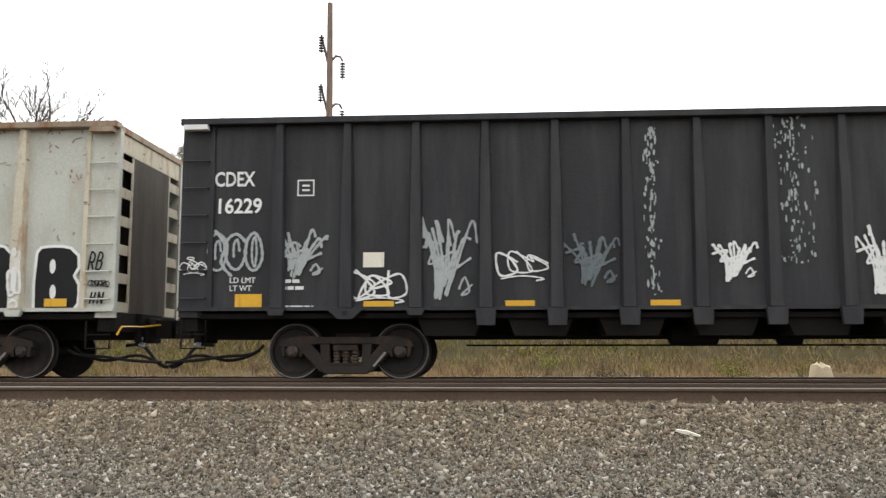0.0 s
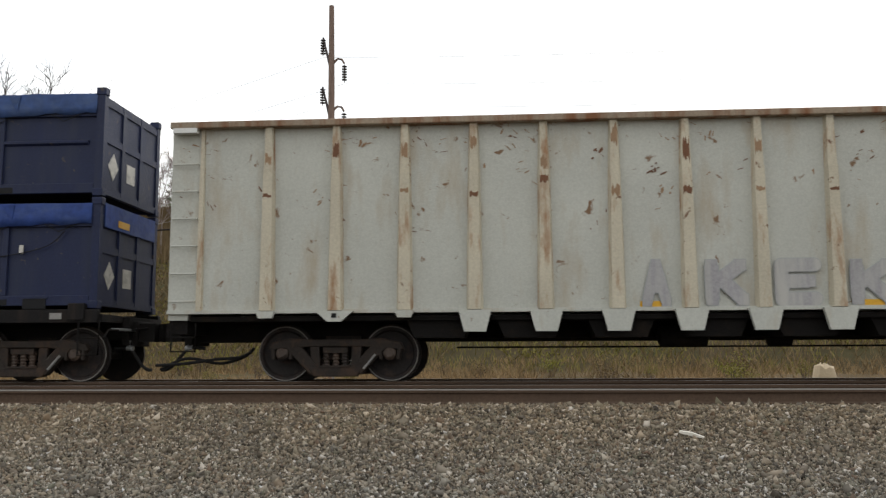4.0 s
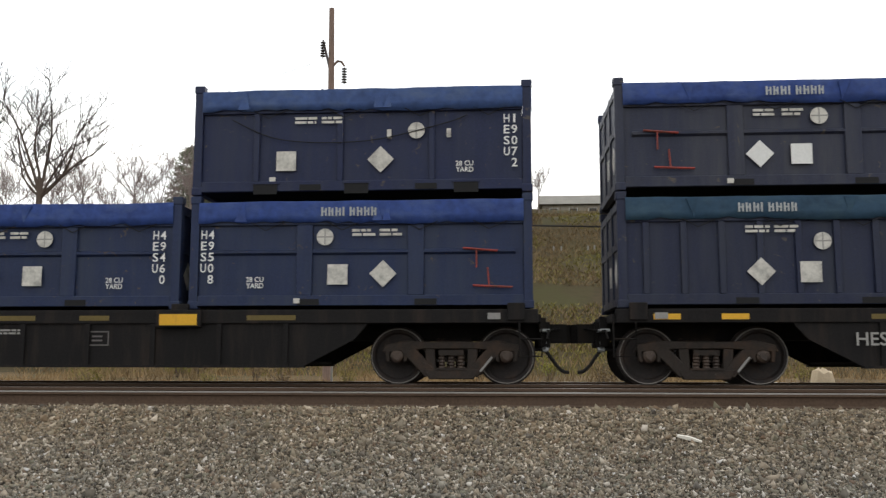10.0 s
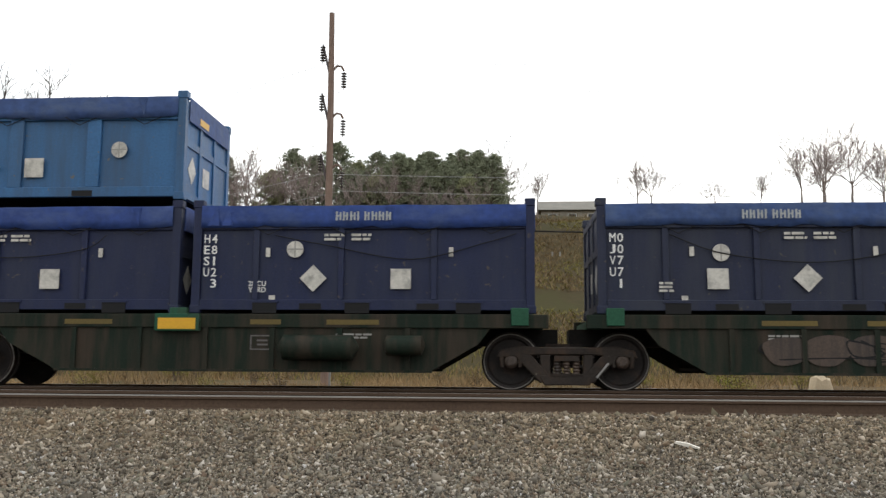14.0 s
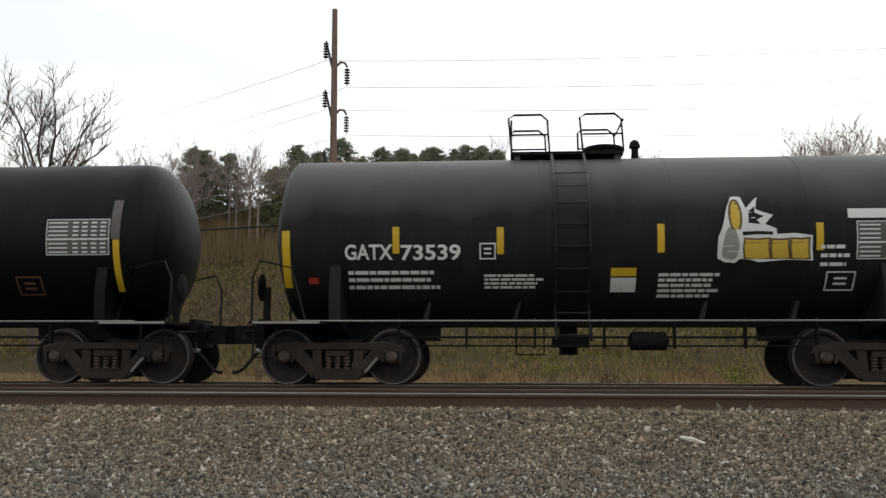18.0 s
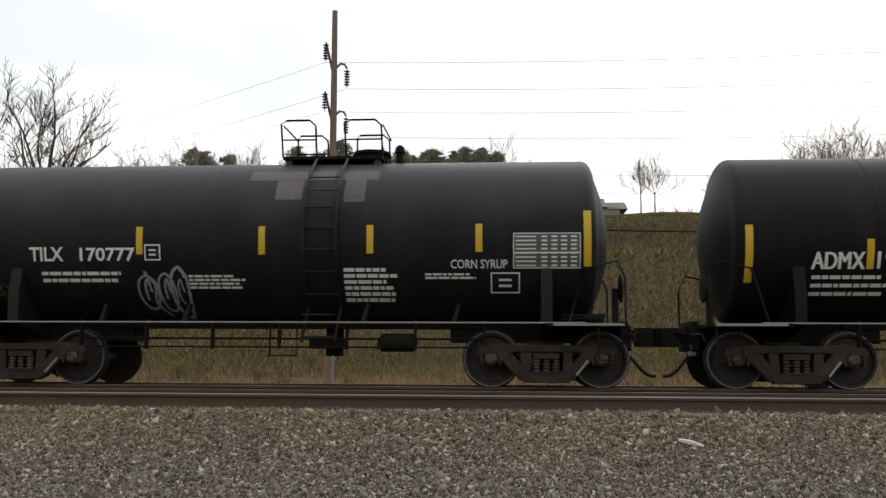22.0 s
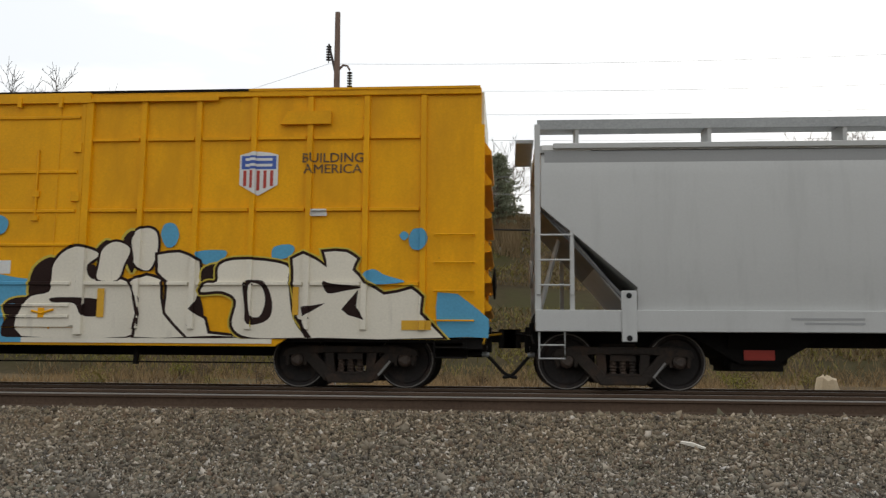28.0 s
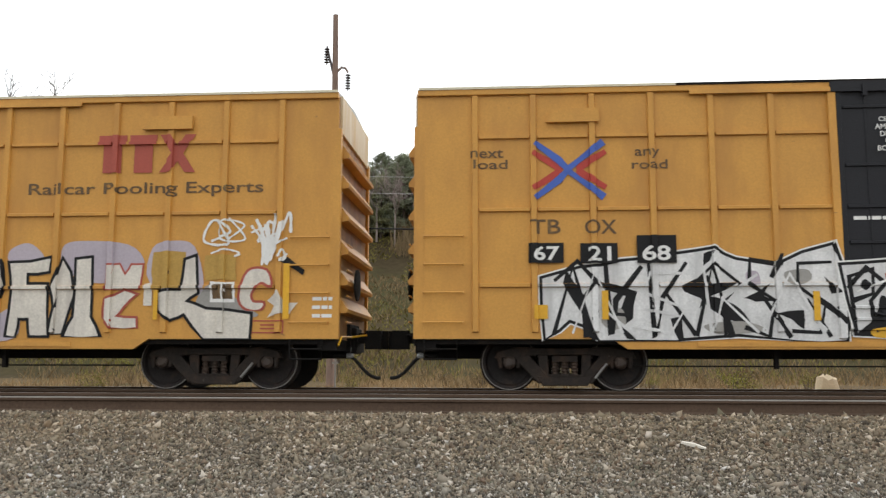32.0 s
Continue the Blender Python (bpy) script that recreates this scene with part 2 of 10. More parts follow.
RUST = (0.20, 0.085, 0.035)
M = {
    "gond_black": surface("black_gondola_paint", (0.025, 0.025, 0.028), 0.55, vary=0.25, wear=(0.05, 0.05, 0.052), wear_at=0.60, wear_soft=0.16, spec=0.25, spots=(0.2, 0.2, 0.195), spot_at=0.74, spot_size=9.0),
    "gond_grey": surface("grey_gondola_paint", (0.49, 0.495, 0.445), 0.6, vary=0.14, wear=(0.40, 0.34, 0.25), wear_at=0.64, wear_soft=0.12, streak=(2.2, 2.2, 0.6), spots=(0.2, 0.115, 0.06), spot_at=0.665, spot_size=4.0),
    "gond_grey_post": surface("cream_grey_post_paint", (0.53, 0.48, 0.37), 0.6, vary=0.18, wear=(0.33, 0.19, 0.10), wear_at=0.60, streak=(5, 5, 1.2), spots=(0.17, 0.09, 0.05), spot_at=0.66, spot_size=4.0),
    "rusty_top": surface("rusty_top_rail", (0.30, 0.235, 0.17), 0.75, vary=0.3, wear=RUST, wear_at=0.55),
    # the shade at the car ends is put into this colour, with the rust
    "end_rust_shade": surface("shaded_rusty_end_sheet", (0.085, 0.074, 0.06), 0.8, vary=0.35, wear=(0.055, 0.042, 0.034), wear_at=0.52, wear_soft=0.12),
    "under": surface("underframe_grime", (0.012, 0.0108, 0.0102), 0.85, vary=0.35, wear=(0.023, 0.017, 0.0125), wear_at=0.62, streak=(2, 2, 2), spec=0.12),
    "truck": surface("truck_iron", (0.030, 0.0235, 0.0195), 0.7, vary=0.4, wear=(0.056, 0.035, 0.024), wear_at=0.58, streak=(4, 4, 3), spec=0.22, spots=(0.13, 0.11, 0.09), spot_at=0.70),
    "wheel": surface("wheel_steel", (0.022, 0.018, 0.017), 0.65, vary=0.35, wear=(0.045, 0.03, 0.023), wear_at=0.58, streak=(4, 4, 4), spec=0.25),
    "tread": surface("polished_wheel_rim", (0.20, 0.185, 0.17), 0.45, metal=0.6, vary=0.3),
    "bearing": surface("rusty_bearing", (0.07, 0.048, 0.036), 0.5, vary=0.4, wear=(0.028, 0.022, 0.019), wear_at=0.54),
    "rail_side": surface("rusty_rail_side", (0.085, 0.057, 0.04), 0.85, vary=0.3, wear=(0.085, 0.058, 0.042), wear_at=0.62, streak=(0.6, 5, 5), spec=0.15),
    "rail_top": surface("worn_railhead", (0.36, 0.34, 0.32), 0.42, metal=0.7, vary=0.15, bump=0.05),
    "tie": surface("weathered_tie_wood", (0.045, 0.034, 0.026), 0.9, vary=0.4, streak=(1, 8, 8), wear=(0.09, 0.075, 0.06), wear_at=0.6),
    "well_black": surface("dark_well_car_paint", (0.012, 0.0108, 0.0108), 0.7, vary=0.35, wear=(0.034, 0.025, 0.02), wear_at=0.62, wear_soft=0.12, spec=0.15),
    "well_green": surface("green_well_car_paint", (0.020, 0.085, 0.048), 0.6, vary=0.3, wear=(0.04, 0.035, 0.025), wear_at=0.62, spec=0.2),
    "well_dark_green": surface("dirty_dark_green_paint", (0.012, 0.020, 0.014), 0.7, vary=0.3, wear=(0.05, 0.037, 0.027), wear_at=0.55, wear_soft=0.12, spec=0.15),
    "box_navy": surface("navy_container_paint", (0.0125, 0.0185, 0.056), 0.5, vary=0.3, wear=(0.023, 0.029, 0.056), wear_at=0.57, wear_soft=0.14, spec=0.28, spots=(0.075, 0.06, 0.055), spot_at=0.66),
    "box_steel": surface("slate_blue_container_paint", (0.0155, 0.0255, 0.068), 0.5, vary=0.28, wear=(0.028, 0.038, 0.068), wear_at=0.57, wear_soft=0.14, spec=0.28, spots=(0.08, 0.06, 0.055), spot_at=0.66),
    "box_grey": surface("charcoal_container_paint", (0.0225, 0.027, 0.052), 0.5, vary=0.28, wear=(0.046, 0.048, 0.062), wear_at=0.56, wear_soft=0.14, spec=0.28, spots=(0.085, 0.07, 0.06), spot_at=0.66),
    "box_dark": surface("blackish_container_paint", (0.0155, 0.0205, 0.048), 0.5, vary=0.28, wear=(0.029, 0.034, 0.052), wear_at=0.55, wear_soft=0.14, spec=0.28, spots=(0.07, 0.06, 0.055), spot_at=0.66),
    "box_blue": surface("mid_blue_container_paint", (0.034, 0.122, 0.275), 0.45, vary=0.24, wear=(0.038, 0.085, 0.165), wear_at=0.55, wear_soft=0.14, spec=0.32, spots=(0.13, 0.12, 0.10), spot_at=0.67),
    "tarp": surface("royal_blue_tarpaulin", (0.030, 0.060, 0.212), 0.6, vary=0.32, coarse=2.0, fine=8, wear=(0.058, 0.092, 0.225), wear_at=0.58, wear_soft=0.1, streak=(2.0, 2.0, 4.0), bump=0.7, bump_fine=4.0, spec=0.22),
    "tarp_teal": surface("faded_teal_tarpaulin", (0.028, 0.062, 0.105), 0.65, vary=0.25, coarse=2.0, fine=8, wear=(0.045, 0.085, 0.12), wear_at=0.58, wear_soft=0.1, streak=(2.0, 2.0, 4.0), bump=0.5, bump_fine=5.0, spec=0.2),
    "tarp_navy": surface("faded_navy_tarpaulin", (0.044, 0.080, 0.205), 0.6, vary=0.3, coarse=2.0, fine=8, wear=(0.072, 0.108, 0.21), wear_at=0.58, wear_soft=0.1, streak=(2.0, 2.0, 4.0), bump=0.7, bump_fine=4.0, spec=0.22),
    "tank_black": surface("black_tank_paint", (0.0048, 0.0048, 0.0051), 0.5, vary=0.25, wear=(0.014, 0.0135, 0.013), wear_at=0.66, wear_soft=0.15, bump=0.06, spec=0.15),
    "tank_grey": surface("dusty_black_lit_top_tank_paint", (0.0125, 0.0125, 0.013), 0.5, vary=0.25, wear=(0.022, 0.021, 0.020), wear_at=0.6, wear_soft=0.15, bump=0.06, spec=0.17, lit_film=((0.062, 0.060, 0.059), 3.15, 0.55)),
    "tank_soot": surface("sooty_black_tank_paint", (0.0085, 0.0085, 0.009), 0.55, vary=0.25, wear=(0.019, 0.018, 0.0175), wear_at=0.64, wear_soft=0.15, bump=0.06, spec=0.17),
    "tank_dusty_lit": surface("dust_and_light_greyed_tank_paint", (0.0125, 0.012, 0.0118), 0.6, vary=0.25, wear=(0.027, 0.0255, 0.024), wear_at=0.60, wear_soft=0.2, bump=0.06, spec=0.18, lit_film=((0.105, 0.101, 0.097), 3.12, 0.42)),
    "tank_rust": surface("rust_filmed_lit_top_tank_paint", (0.0072, 0.0068, 0.0067), 0.6, vary=0.3, wear=(0.017, 0.012, 0.0105), wear_at=0.62, wear_soft=0.16, bump=0.06, spec=0.16, lit_film=((0.044, 0.025, 0.020), 3.18, 0.4)),
    "tank_brown": surface("brown_stained_lit_top_tank_paint", (0.0065, 0.006, 0.0059), 0.55, vary=0.3, wear=(0.015, 0.0125, 0.011), wear_at=0.6, wear_soft=0.15, bump=0.06, spec=0.16, lit_film=((0.026, 0.023, 0.022), 3.1, 0.5)),
    "hop_cream": surface("cream_hopper_paint", (0.63, 0.585, 0.435), 0.5, vary=0.08, wear=(0.50, 0.455, 0.345), wear_at=0.66, wear_soft=0.14, bump=0.05),
    "hop_white": surface("pale_grey_hopper_paint", (0.50, 0.505, 0.495), 0.5, vary=0.05, wear=(0.43, 0.435, 0.425), wear_at=0.66, wear_soft=0.14, bump=0.05),
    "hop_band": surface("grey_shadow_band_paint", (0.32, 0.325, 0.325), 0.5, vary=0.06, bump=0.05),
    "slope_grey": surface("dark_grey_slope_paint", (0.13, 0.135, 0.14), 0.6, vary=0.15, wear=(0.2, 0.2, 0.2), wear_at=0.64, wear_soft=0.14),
    "grating": surface("galvanised_grating", (0.34, 0.35, 0.35), 0.5, metal=0.4, vary=0.2),
    "yellow_car": surface("golden_yellow_boxcar_paint", (0.82, 0.385, 0.002), 0.5, vary=0.13, wear=(0.66, 0.30, 0.003), wear_at=0.60, wear_soft=0.14, streak=(1.6, 1.6, 0.5), bump=0.06, spec=0.2, spots=(0.28, 0.14, 0.02), spot_at=0.72, spot_size=6.0),
    "tan_car": surface("tan_orange_boxcar_paint", (0.56, 0.285, 0.062), 0.5, vary=0.14, wear=(0.44, 0.215, 0.052), wear_at=0.60, wear_soft=0.14, streak=(1.6, 1.6, 0.5), bump=0.06, spec=0.3, spots=(0.22, 0.11, 0.05), spot_at=0.72, spot_size=6.0),
    "worn_end": surface("bleached_tan_end", (0.50, 0.36, 0.19), 0.6, vary=0.2, wear=(0.62, 0.56, 0.44), wear_at=0.55, wear_soft=0.14, bump=0.06),
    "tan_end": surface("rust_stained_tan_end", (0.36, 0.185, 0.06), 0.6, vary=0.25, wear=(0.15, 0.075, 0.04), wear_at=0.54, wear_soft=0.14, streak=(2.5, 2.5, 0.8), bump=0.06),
    "door_black": surface("black_door_paint", (0.014, 0.0145, 0.018), 0.55, vary=0.25, spec=0.25, spots=(0.06, 0.06, 0.06), spot_at=0.74),
    "ballast": surface("ballast_bed", (0.06, 0.051, 0.040), 0.95, vary=0.45, coarse=1.4, fine=24, bump=1.0, bump_fine=26, spec=0.06),
    "dirt": surface("dry_grass_ground", (0.105, 0.074, 0.04), 0.95, vary=0.4, coarse=0.35, fine=6, wear=(0.07, 0.062, 0.028), wear_at=0.57, streak=(0.22, 0.22, 0.22), bump=1.0, bump_fine=12, spec=0.06),
    "hill": surface("brown_hillside", (0.052, 0.039, 0.02), 0.95, vary=0.35, coarse=0.12, fine=1.6, wear=(0.05, 0.046, 0.018), wear_at=0.54, streak=(0.11, 0.11, 0.14), bump=1.0, bump_fine=3, spec=0.06),
    "straw": surface("dry_straw_grass", (0.3, 0.205, 0.105), 0.9, vary=0.35, bump=0, spec=0.06),
    "grass": surface("olive_grass", (0.19, 0.165, 0.05), 0.9, vary=0.35, bump=0, spec=0.06),
    "bark": surface("grey_brown_bark", (0.115, 0.090, 0.074), 0.9, vary=0.3, bump=0.4, spec=0.06),
    "twig": surface("thin_twig_bark", (0.1, 0.085, 0.078), 0.9, vary=0.3, bump=0, spec=0.06),
    # for the far trees: haze is mixed into the bark and twig colours
    "haze_bark": surface("pale_grey_haze_bark", (0.26, 0.215, 0.19), 0.9, vary=0.3, bump=0, spec=0.06),
    "haze_twig": surface("pale_pinkish_haze_twigs", (0.30, 0.245, 0.225), 0.9, vary=0.3, bump=0, spec=0.06),
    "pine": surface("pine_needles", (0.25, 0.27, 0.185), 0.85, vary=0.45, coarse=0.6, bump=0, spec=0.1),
    # a lit copy of the needles above: the sunlight is in the colour
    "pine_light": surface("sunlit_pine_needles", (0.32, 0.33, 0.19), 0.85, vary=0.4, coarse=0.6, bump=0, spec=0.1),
    "brush": surface("bare_brush_twigs", (0.19, 0.137, 0.075), 0.9, vary=0.35, coarse=0.4, bump=0, spec=0.06),
    "shrub": surface("yellow_green_shrub_leaves", (0.20, 0.20, 0.035), 0.85, vary=0.4, bump=0, spec=0.1),
    "pole": surface("creosoted_pole_wood", (0.21, 0.145, 0.115), 0.85, vary=0.25, streak=(6, 6, 0.3), wear=(0.10, 0.07, 0.06), wear_at=0.6),
    "insulator": surface("dark_porcelain", (0.06, 0.045, 0.045), 0.25, vary=0.1, bump=0),
    "wire": surface("aluminium_wire", (0.5, 0.5, 0.51), 0.5, metal=0.3, vary=0.1, bump=0),
    "cable": surface("black_cable_sheath", (0.012, 0.011, 0.011), 0.9, vary=0.1, bump=0),
    "roof": surface("grey_shingle_roof", (0.20, 0.19, 0.165), 0.9, vary=0.25, bump=0.4),
    "siding": surface("beige_siding", (0.38, 0.35, 0.29), 0.8, vary=0.12, bump=0.1),
    "glass": surface("dark_window_glass", (0.02, 0.022, 0.025), 0.1, vary=0.1, bump=0),
    "wood_pale": surface("bleached_wood_stick", (0.72, 0.68, 0.60), 0.8, vary=0.15),
    "sandstone": surface("pale_tan_stone", (0.46, 0.37, 0.25), 0.9, vary=0.25),
    # paints and decals
    "white": surface("white_lettering", (0.72, 0.72, 0.70), 0.6, vary=0.1, wear=(0.35, 0.35, 0.34), wear_at=0.7, bump=0),
    "cream": surface("cream_patch_paint", (0.74, 0.69, 0.58), 0.6, vary=0.1, wear=(0.5, 0.45, 0.38), wear_at=0.7, bump=0),
    "grubby": surface("grubby_white_placard", (0.56, 0.54, 0.49), 0.6, vary=0.2, coarse=5.0, wear=(0.26, 0.25, 0.23), wear_at=0.6, wear_soft=0.12, streak=(6, 6, 6), bump=0),
    "dull_red": surface("rusty_red_steel", (0.26, 0.035, 0.026), 0.6, vary=0.3, wear=(0.10, 0.035, 0.025), wear_at=0.56, bump=0),
    "pale": surface("off_white_spray_paint", (0.64, 0.60, 0.53), 0.6, vary=0.22, coarse=2.0, wear=(0.44, 0.40, 0.36), wear_at=0.6, wear_soft=0.12, bump=0),
    "pale_pink": surface("pale_pink_spray_paint", (0.55, 0.47, 0.50), 0.6, vary=0.1, bump=0),
    "silver": surface("silver_spray_paint", (0.66, 0.66, 0.655), 0.5, metal=0.05, vary=0.22, coarse=2.2, wear=(0.46, 0.46, 0.46), wear_at=0.6, wear_soft=0.14, bump=0),
    "amber": surface("amber_reflective_sheet", (0.66, 0.36, 0.02), 0.4, vary=0.12, wear=(0.4, 0.2, 0.03), wear_at=0.68, bump=0),
    "yellow": surface("yellow_reflective_sheet", (0.62, 0.41, 0.025), 0.4, vary=0.1, bump=0),
    "dim_yellow": surface("worn_yellow_lettering", (0.12, 0.085, 0.02), 0.6, vary=0.2, bump=0),
    "orange": surface("orange_strip_paint", (0.55, 0.30, 0.035), 0.5, vary=0.12, bump=0),
    "black": surface("black_lettering", (0.016, 0.016, 0.017), 0.6, vary=0.2, bump=0, spec=0.15),
    "dark": surface("dark_brown_lettering", (0.105, 0.062, 0.028), 0.6, vary=0.25, wear=(0.2, 0.12, 0.04), wear_at=0.6, wear_soft=0.1, streak=(6, 6, 3), bump=0),
    "dim": surface("faint_grey_lettering", (0.30, 0.29, 0.27), 0.6, vary=0.15, bump=0),
    "faded": surface("faded_white_lettering", (0.11, 0.10, 0.095), 0.6, vary=0.35, bump=0),
    "red": surface("red_paint", (0.42, 0.045, 0.03), 0.55, vary=0.15, bump=0),
    "brick_red": surface("weathered_red_lettering", (0.36, 0.075, 0.05), 0.6, vary=0.15, bump=0),
    "rust": surface("rust_coloured_mark", (0.16, 0.075, 0.04), 0.8, vary=0.2, bump=0),
    "brown": surface("brown_spray_paint", (0.30, 0.19, 0.11), 0.7, vary=0.15, bump=0),
    "green": surface("lime_green_spray_paint", (0.36, 0.50, 0.20), 0.6, vary=0.2, wear=(0.46, 0.54, 0.34), wear_at=0.56, wear_soft=0.14, bump=0),
    "mint": surface("pale_mint_spray_paint", (0.52, 0.60, 0.40), 0.6, vary=0.14, bump=0),
    "ghost": surface("faded_lilac_grey_spray", (0.335, 0.325, 0.335), 0.65, vary=0.25, wear=(0.47, 0.46, 0.43), wear_at=0.55, wear_soft=0.1, bump=0),
    "old_green": surface("weathered_green_spray", (0.34, 0.44, 0.21), 0.65, vary=0.25, wear=(0.46, 0.48, 0.38), wear_at=0.54, wear_soft=0.12, bump=0),
    "grey": surface("pale_grey_spray_paint", (0.49, 0.49, 0.47), 0.6, vary=0.14, bump=0),
    "spray": surface("thin_grey_spray", (0.3, 0.3, 0.3), 0.7, vary=0.3, bump=0),
    "grey_spray": surface("light_grey_spray", (0.36, 0.38, 0.38), 0.7, vary=0.2, bump=0),
    "blue_spray": surface("dim_bluish_spray", (0.12, 0.14, 0.15), 0.7, vary=0.3, bump=0),
    "placard": surface("grey_placard", (0.26, 0.25, 0.235), 0.6, vary=0.18, bump=0),
    "umber": surface("umber_spray_paint", (0.026, 0.014, 0.012), 0.7, vary=0.3, bump=0, spec=0.1),
    "yellowish": surface("lemon_spray_paint", (0.55, 0.42, 0.05), 0.6, vary=0.2, bump=0),
    "box_pale2": surface("bare_patch_of_ochre_paint", (0.44, 0.27, 0.06), 0.6, vary=0.2, bump=0),
    "navy": surface("navy_spray_paint", (0.008, 0.0105, 0.022), 0.7, vary=0.5, wear=(0.011, 0.015, 0.052), wear_at=0.52, bump=0, spec=0.1),
    "flame": surface("orange_spray_paint", (0.70, 0.235, 0.04), 0.6, vary=0.2, bump=0, spec=0.15),
    "teal": surface("turquoise_spray_paint", (0.13, 0.47, 0.42), 0.55, vary=0.12, bump=0),
    "sky": surface("sky_blue_spray_paint", (0.085, 0.33, 0.52), 0.55, vary=0.16, bump=0),
    "violet": surface("dark_violet_spray_paint", (0.10, 0.04, 0.045), 0.6, vary=0.3, bump=0),
    "lilac": surface("lilac_spray_paint", (0.42, 0.37, 0.42), 0.6, vary=0.12, bump=0),
    "logo_blue": surface("royal_blue_lettering", (0.05, 0.11, 0.42), 0.5, vary=0.1, bump=0),
    "leaf_blue": surface("bright_blue_emblem", (0.06, 0.22, 0.55), 0.5, vary=0.1, bump=0),
    "corn_yellow": surface("corn_yellow_emblem", (0.60, 0.42, 0.05), 0.5, vary=0.1, bump=0),
}


# ---- mesh helpers ----
class Geo:
    """Collects boxes, prisms, tubes and turned shapes into one mesh."""

    def __init__(self):
        self.v, self.f = [], []

    def add(self, vs, fs):
        k = len(self.v)
        self.v += [tuple(p) for p in vs]
        self.f += [tuple(i + k for i in q) for q in fs]
        return self

    def box(self, x0, x1, y0, y1, z0, z1):
        return self.add([(x0, y0, z0), (x1, y0, z0), (x1, y1, z0), (x0, y1, z0), (x0, y0, z1), (x1, y0, z1), (x1, y1, z1), (x0, y1, z1)],
                        [(0, 3, 2, 1), (4, 5, 6, 7), (0, 1, 5, 4), (1, 2, 6, 5), (2, 3, 7, 6), (3, 0, 4, 7)])

    def prism(self, pts, y0, y1):
        n = len(pts)
        vs = [(x, y0, z) for x, z in pts] + [(x, y1, z) for x, z in pts]
        return self.add(vs, [tuple(range(n)), tuple(range(2 * n - 1, n - 1, -1))] + [(i, i + n, (i + 1) % n + n, (i + 1) % n) for i in range(n)])

    def prism_x(self, pts, x0, x1):
        n = len(pts)
        vs = [(x0, y, z) for y, z in pts] + [(x1, y, z) for y, z in pts]
        return self.add(vs, [tuple(range(n)), tuple(range(2 * n - 1, n - 1, -1))] + [(i, i + n, (i + 1) % n + n, (i + 1) % n) for i in range(n)])

    def tube(self, pts, r, n=6, r_end=None):
        pts = [Vector(p) for p in pts]
        vs, fs = [], []
        for i, p in enumerate(pts):
            d = (pts[min(i + 1, len(pts) - 1)] - pts[max(i - 1, 0)]).normalized()
            a = d.cross(Vector((0, 0, 1)) if abs(d.z) < 0.9 else Vector((1, 0, 0))).normalized()
            b = d.cross(a)
            rr = r if r_end is None else r + (r_end - r) * i / (len(pts) - 1)
            vs += [p + rr * (math.cos(t) * a + math.sin(t) * b) for t in (2 * math.pi * j / n for j in range(n))]
        for i in range(len(pts) - 1):
            fs += [(i * n + j, i * n + (j + 1) % n, (i + 1) * n + (j + 1) % n, (i + 1) * n + j) for j in range(n)]
        fs += [tuple(range(n - 1, -1, -1)), tuple(range((len(pts) - 1) * n, len(pts) * n))]
        return self.add(vs, fs)

    def cyl(self, p, q, r, n=14, r_end=None):
        return self.tube([p, q], r, n, r_end)

    def lathe(self, prof, axis, at=(0, 0, 0), n=32):
        """Turns a profile of (along, radius) about the x, y or z axis through at."""
        k = len(prof)
        vs = []
        for a, r in prof:
            for j in range(n):
                c, s_ = r * math.cos(2 * math.pi * j / n), r * math.sin(2 * math.pi * j / n)
                p = {"x": (a, c, s_), "y": (c, a, s_), "z": (c, s_, a)}[axis]
                vs.append((p[0] + at[0], p[1] + at[1], p[2] + at[2]))
        fs = [(i * n + j, i * n + (j + 1) % n, (i + 1) * n + (j + 1) % n, (i + 1) * n + j) for i in range(k - 1) for j in range(n)]
        return self.add(vs, fs + [tuple(range(n - 1, -1, -1)), tuple(range((k - 1) * n, k * n))])

    def ring(self, prof, n=40):
        """A closed ring about the y axis, from a closed profile of (along, radius)."""
        k = len(prof)
        vs = [(r * math.cos(2 * math.pi * j / n), a, r * math.sin(2 * math.pi * j / n)) for a, r in prof for j in range(n)]
        return self.add(vs, [(i * n + j, i * n + (j + 1) % n, (i + 1) % k * n + (j + 1) % n, (i + 1) % k * n + j) for i in range(k) for j in range(n)])

    def mesh(self, name, mat, smooth=True):
        me = bpy.data.meshes.new(name)
        me.from_pydata(self.v, [], self.f)
        bm = bmesh.new()
        bm.from_mesh(me)
        bmesh.ops.recalc_face_normals(bm, faces=bm.faces)
        bm.to_mesh(me)
        bm.free()
        me.materials.append(M[mat])
        if smooth:
            me.shade_smooth()
            me.set_sharp_from_angle(angle=radians(32))
        return me


def part(name, geo, mat, parent, label="", bevel=0.0):
    me = geo if isinstance(geo, bpy.types.Mesh) else geo.mesh(name, mat)
    ob = new(name, me)
    ob.parent = parent
    if label:
        ob["label"] = label
    if bevel:
        mod = ob.modifiers.new("worn_edges", "BEVEL")
        mod.width, mod.segments, mod.limit_method, mod.angle_limit = bevel, 2, "ANGLE", radians(40)
    return ob


def thing(name, label, category, at=(0, 0, 0), group=""):
    ob = new(name)
    ob.location = at
    ob.empty_display_size = 0.3
    return tagged(ob, label, category, group)


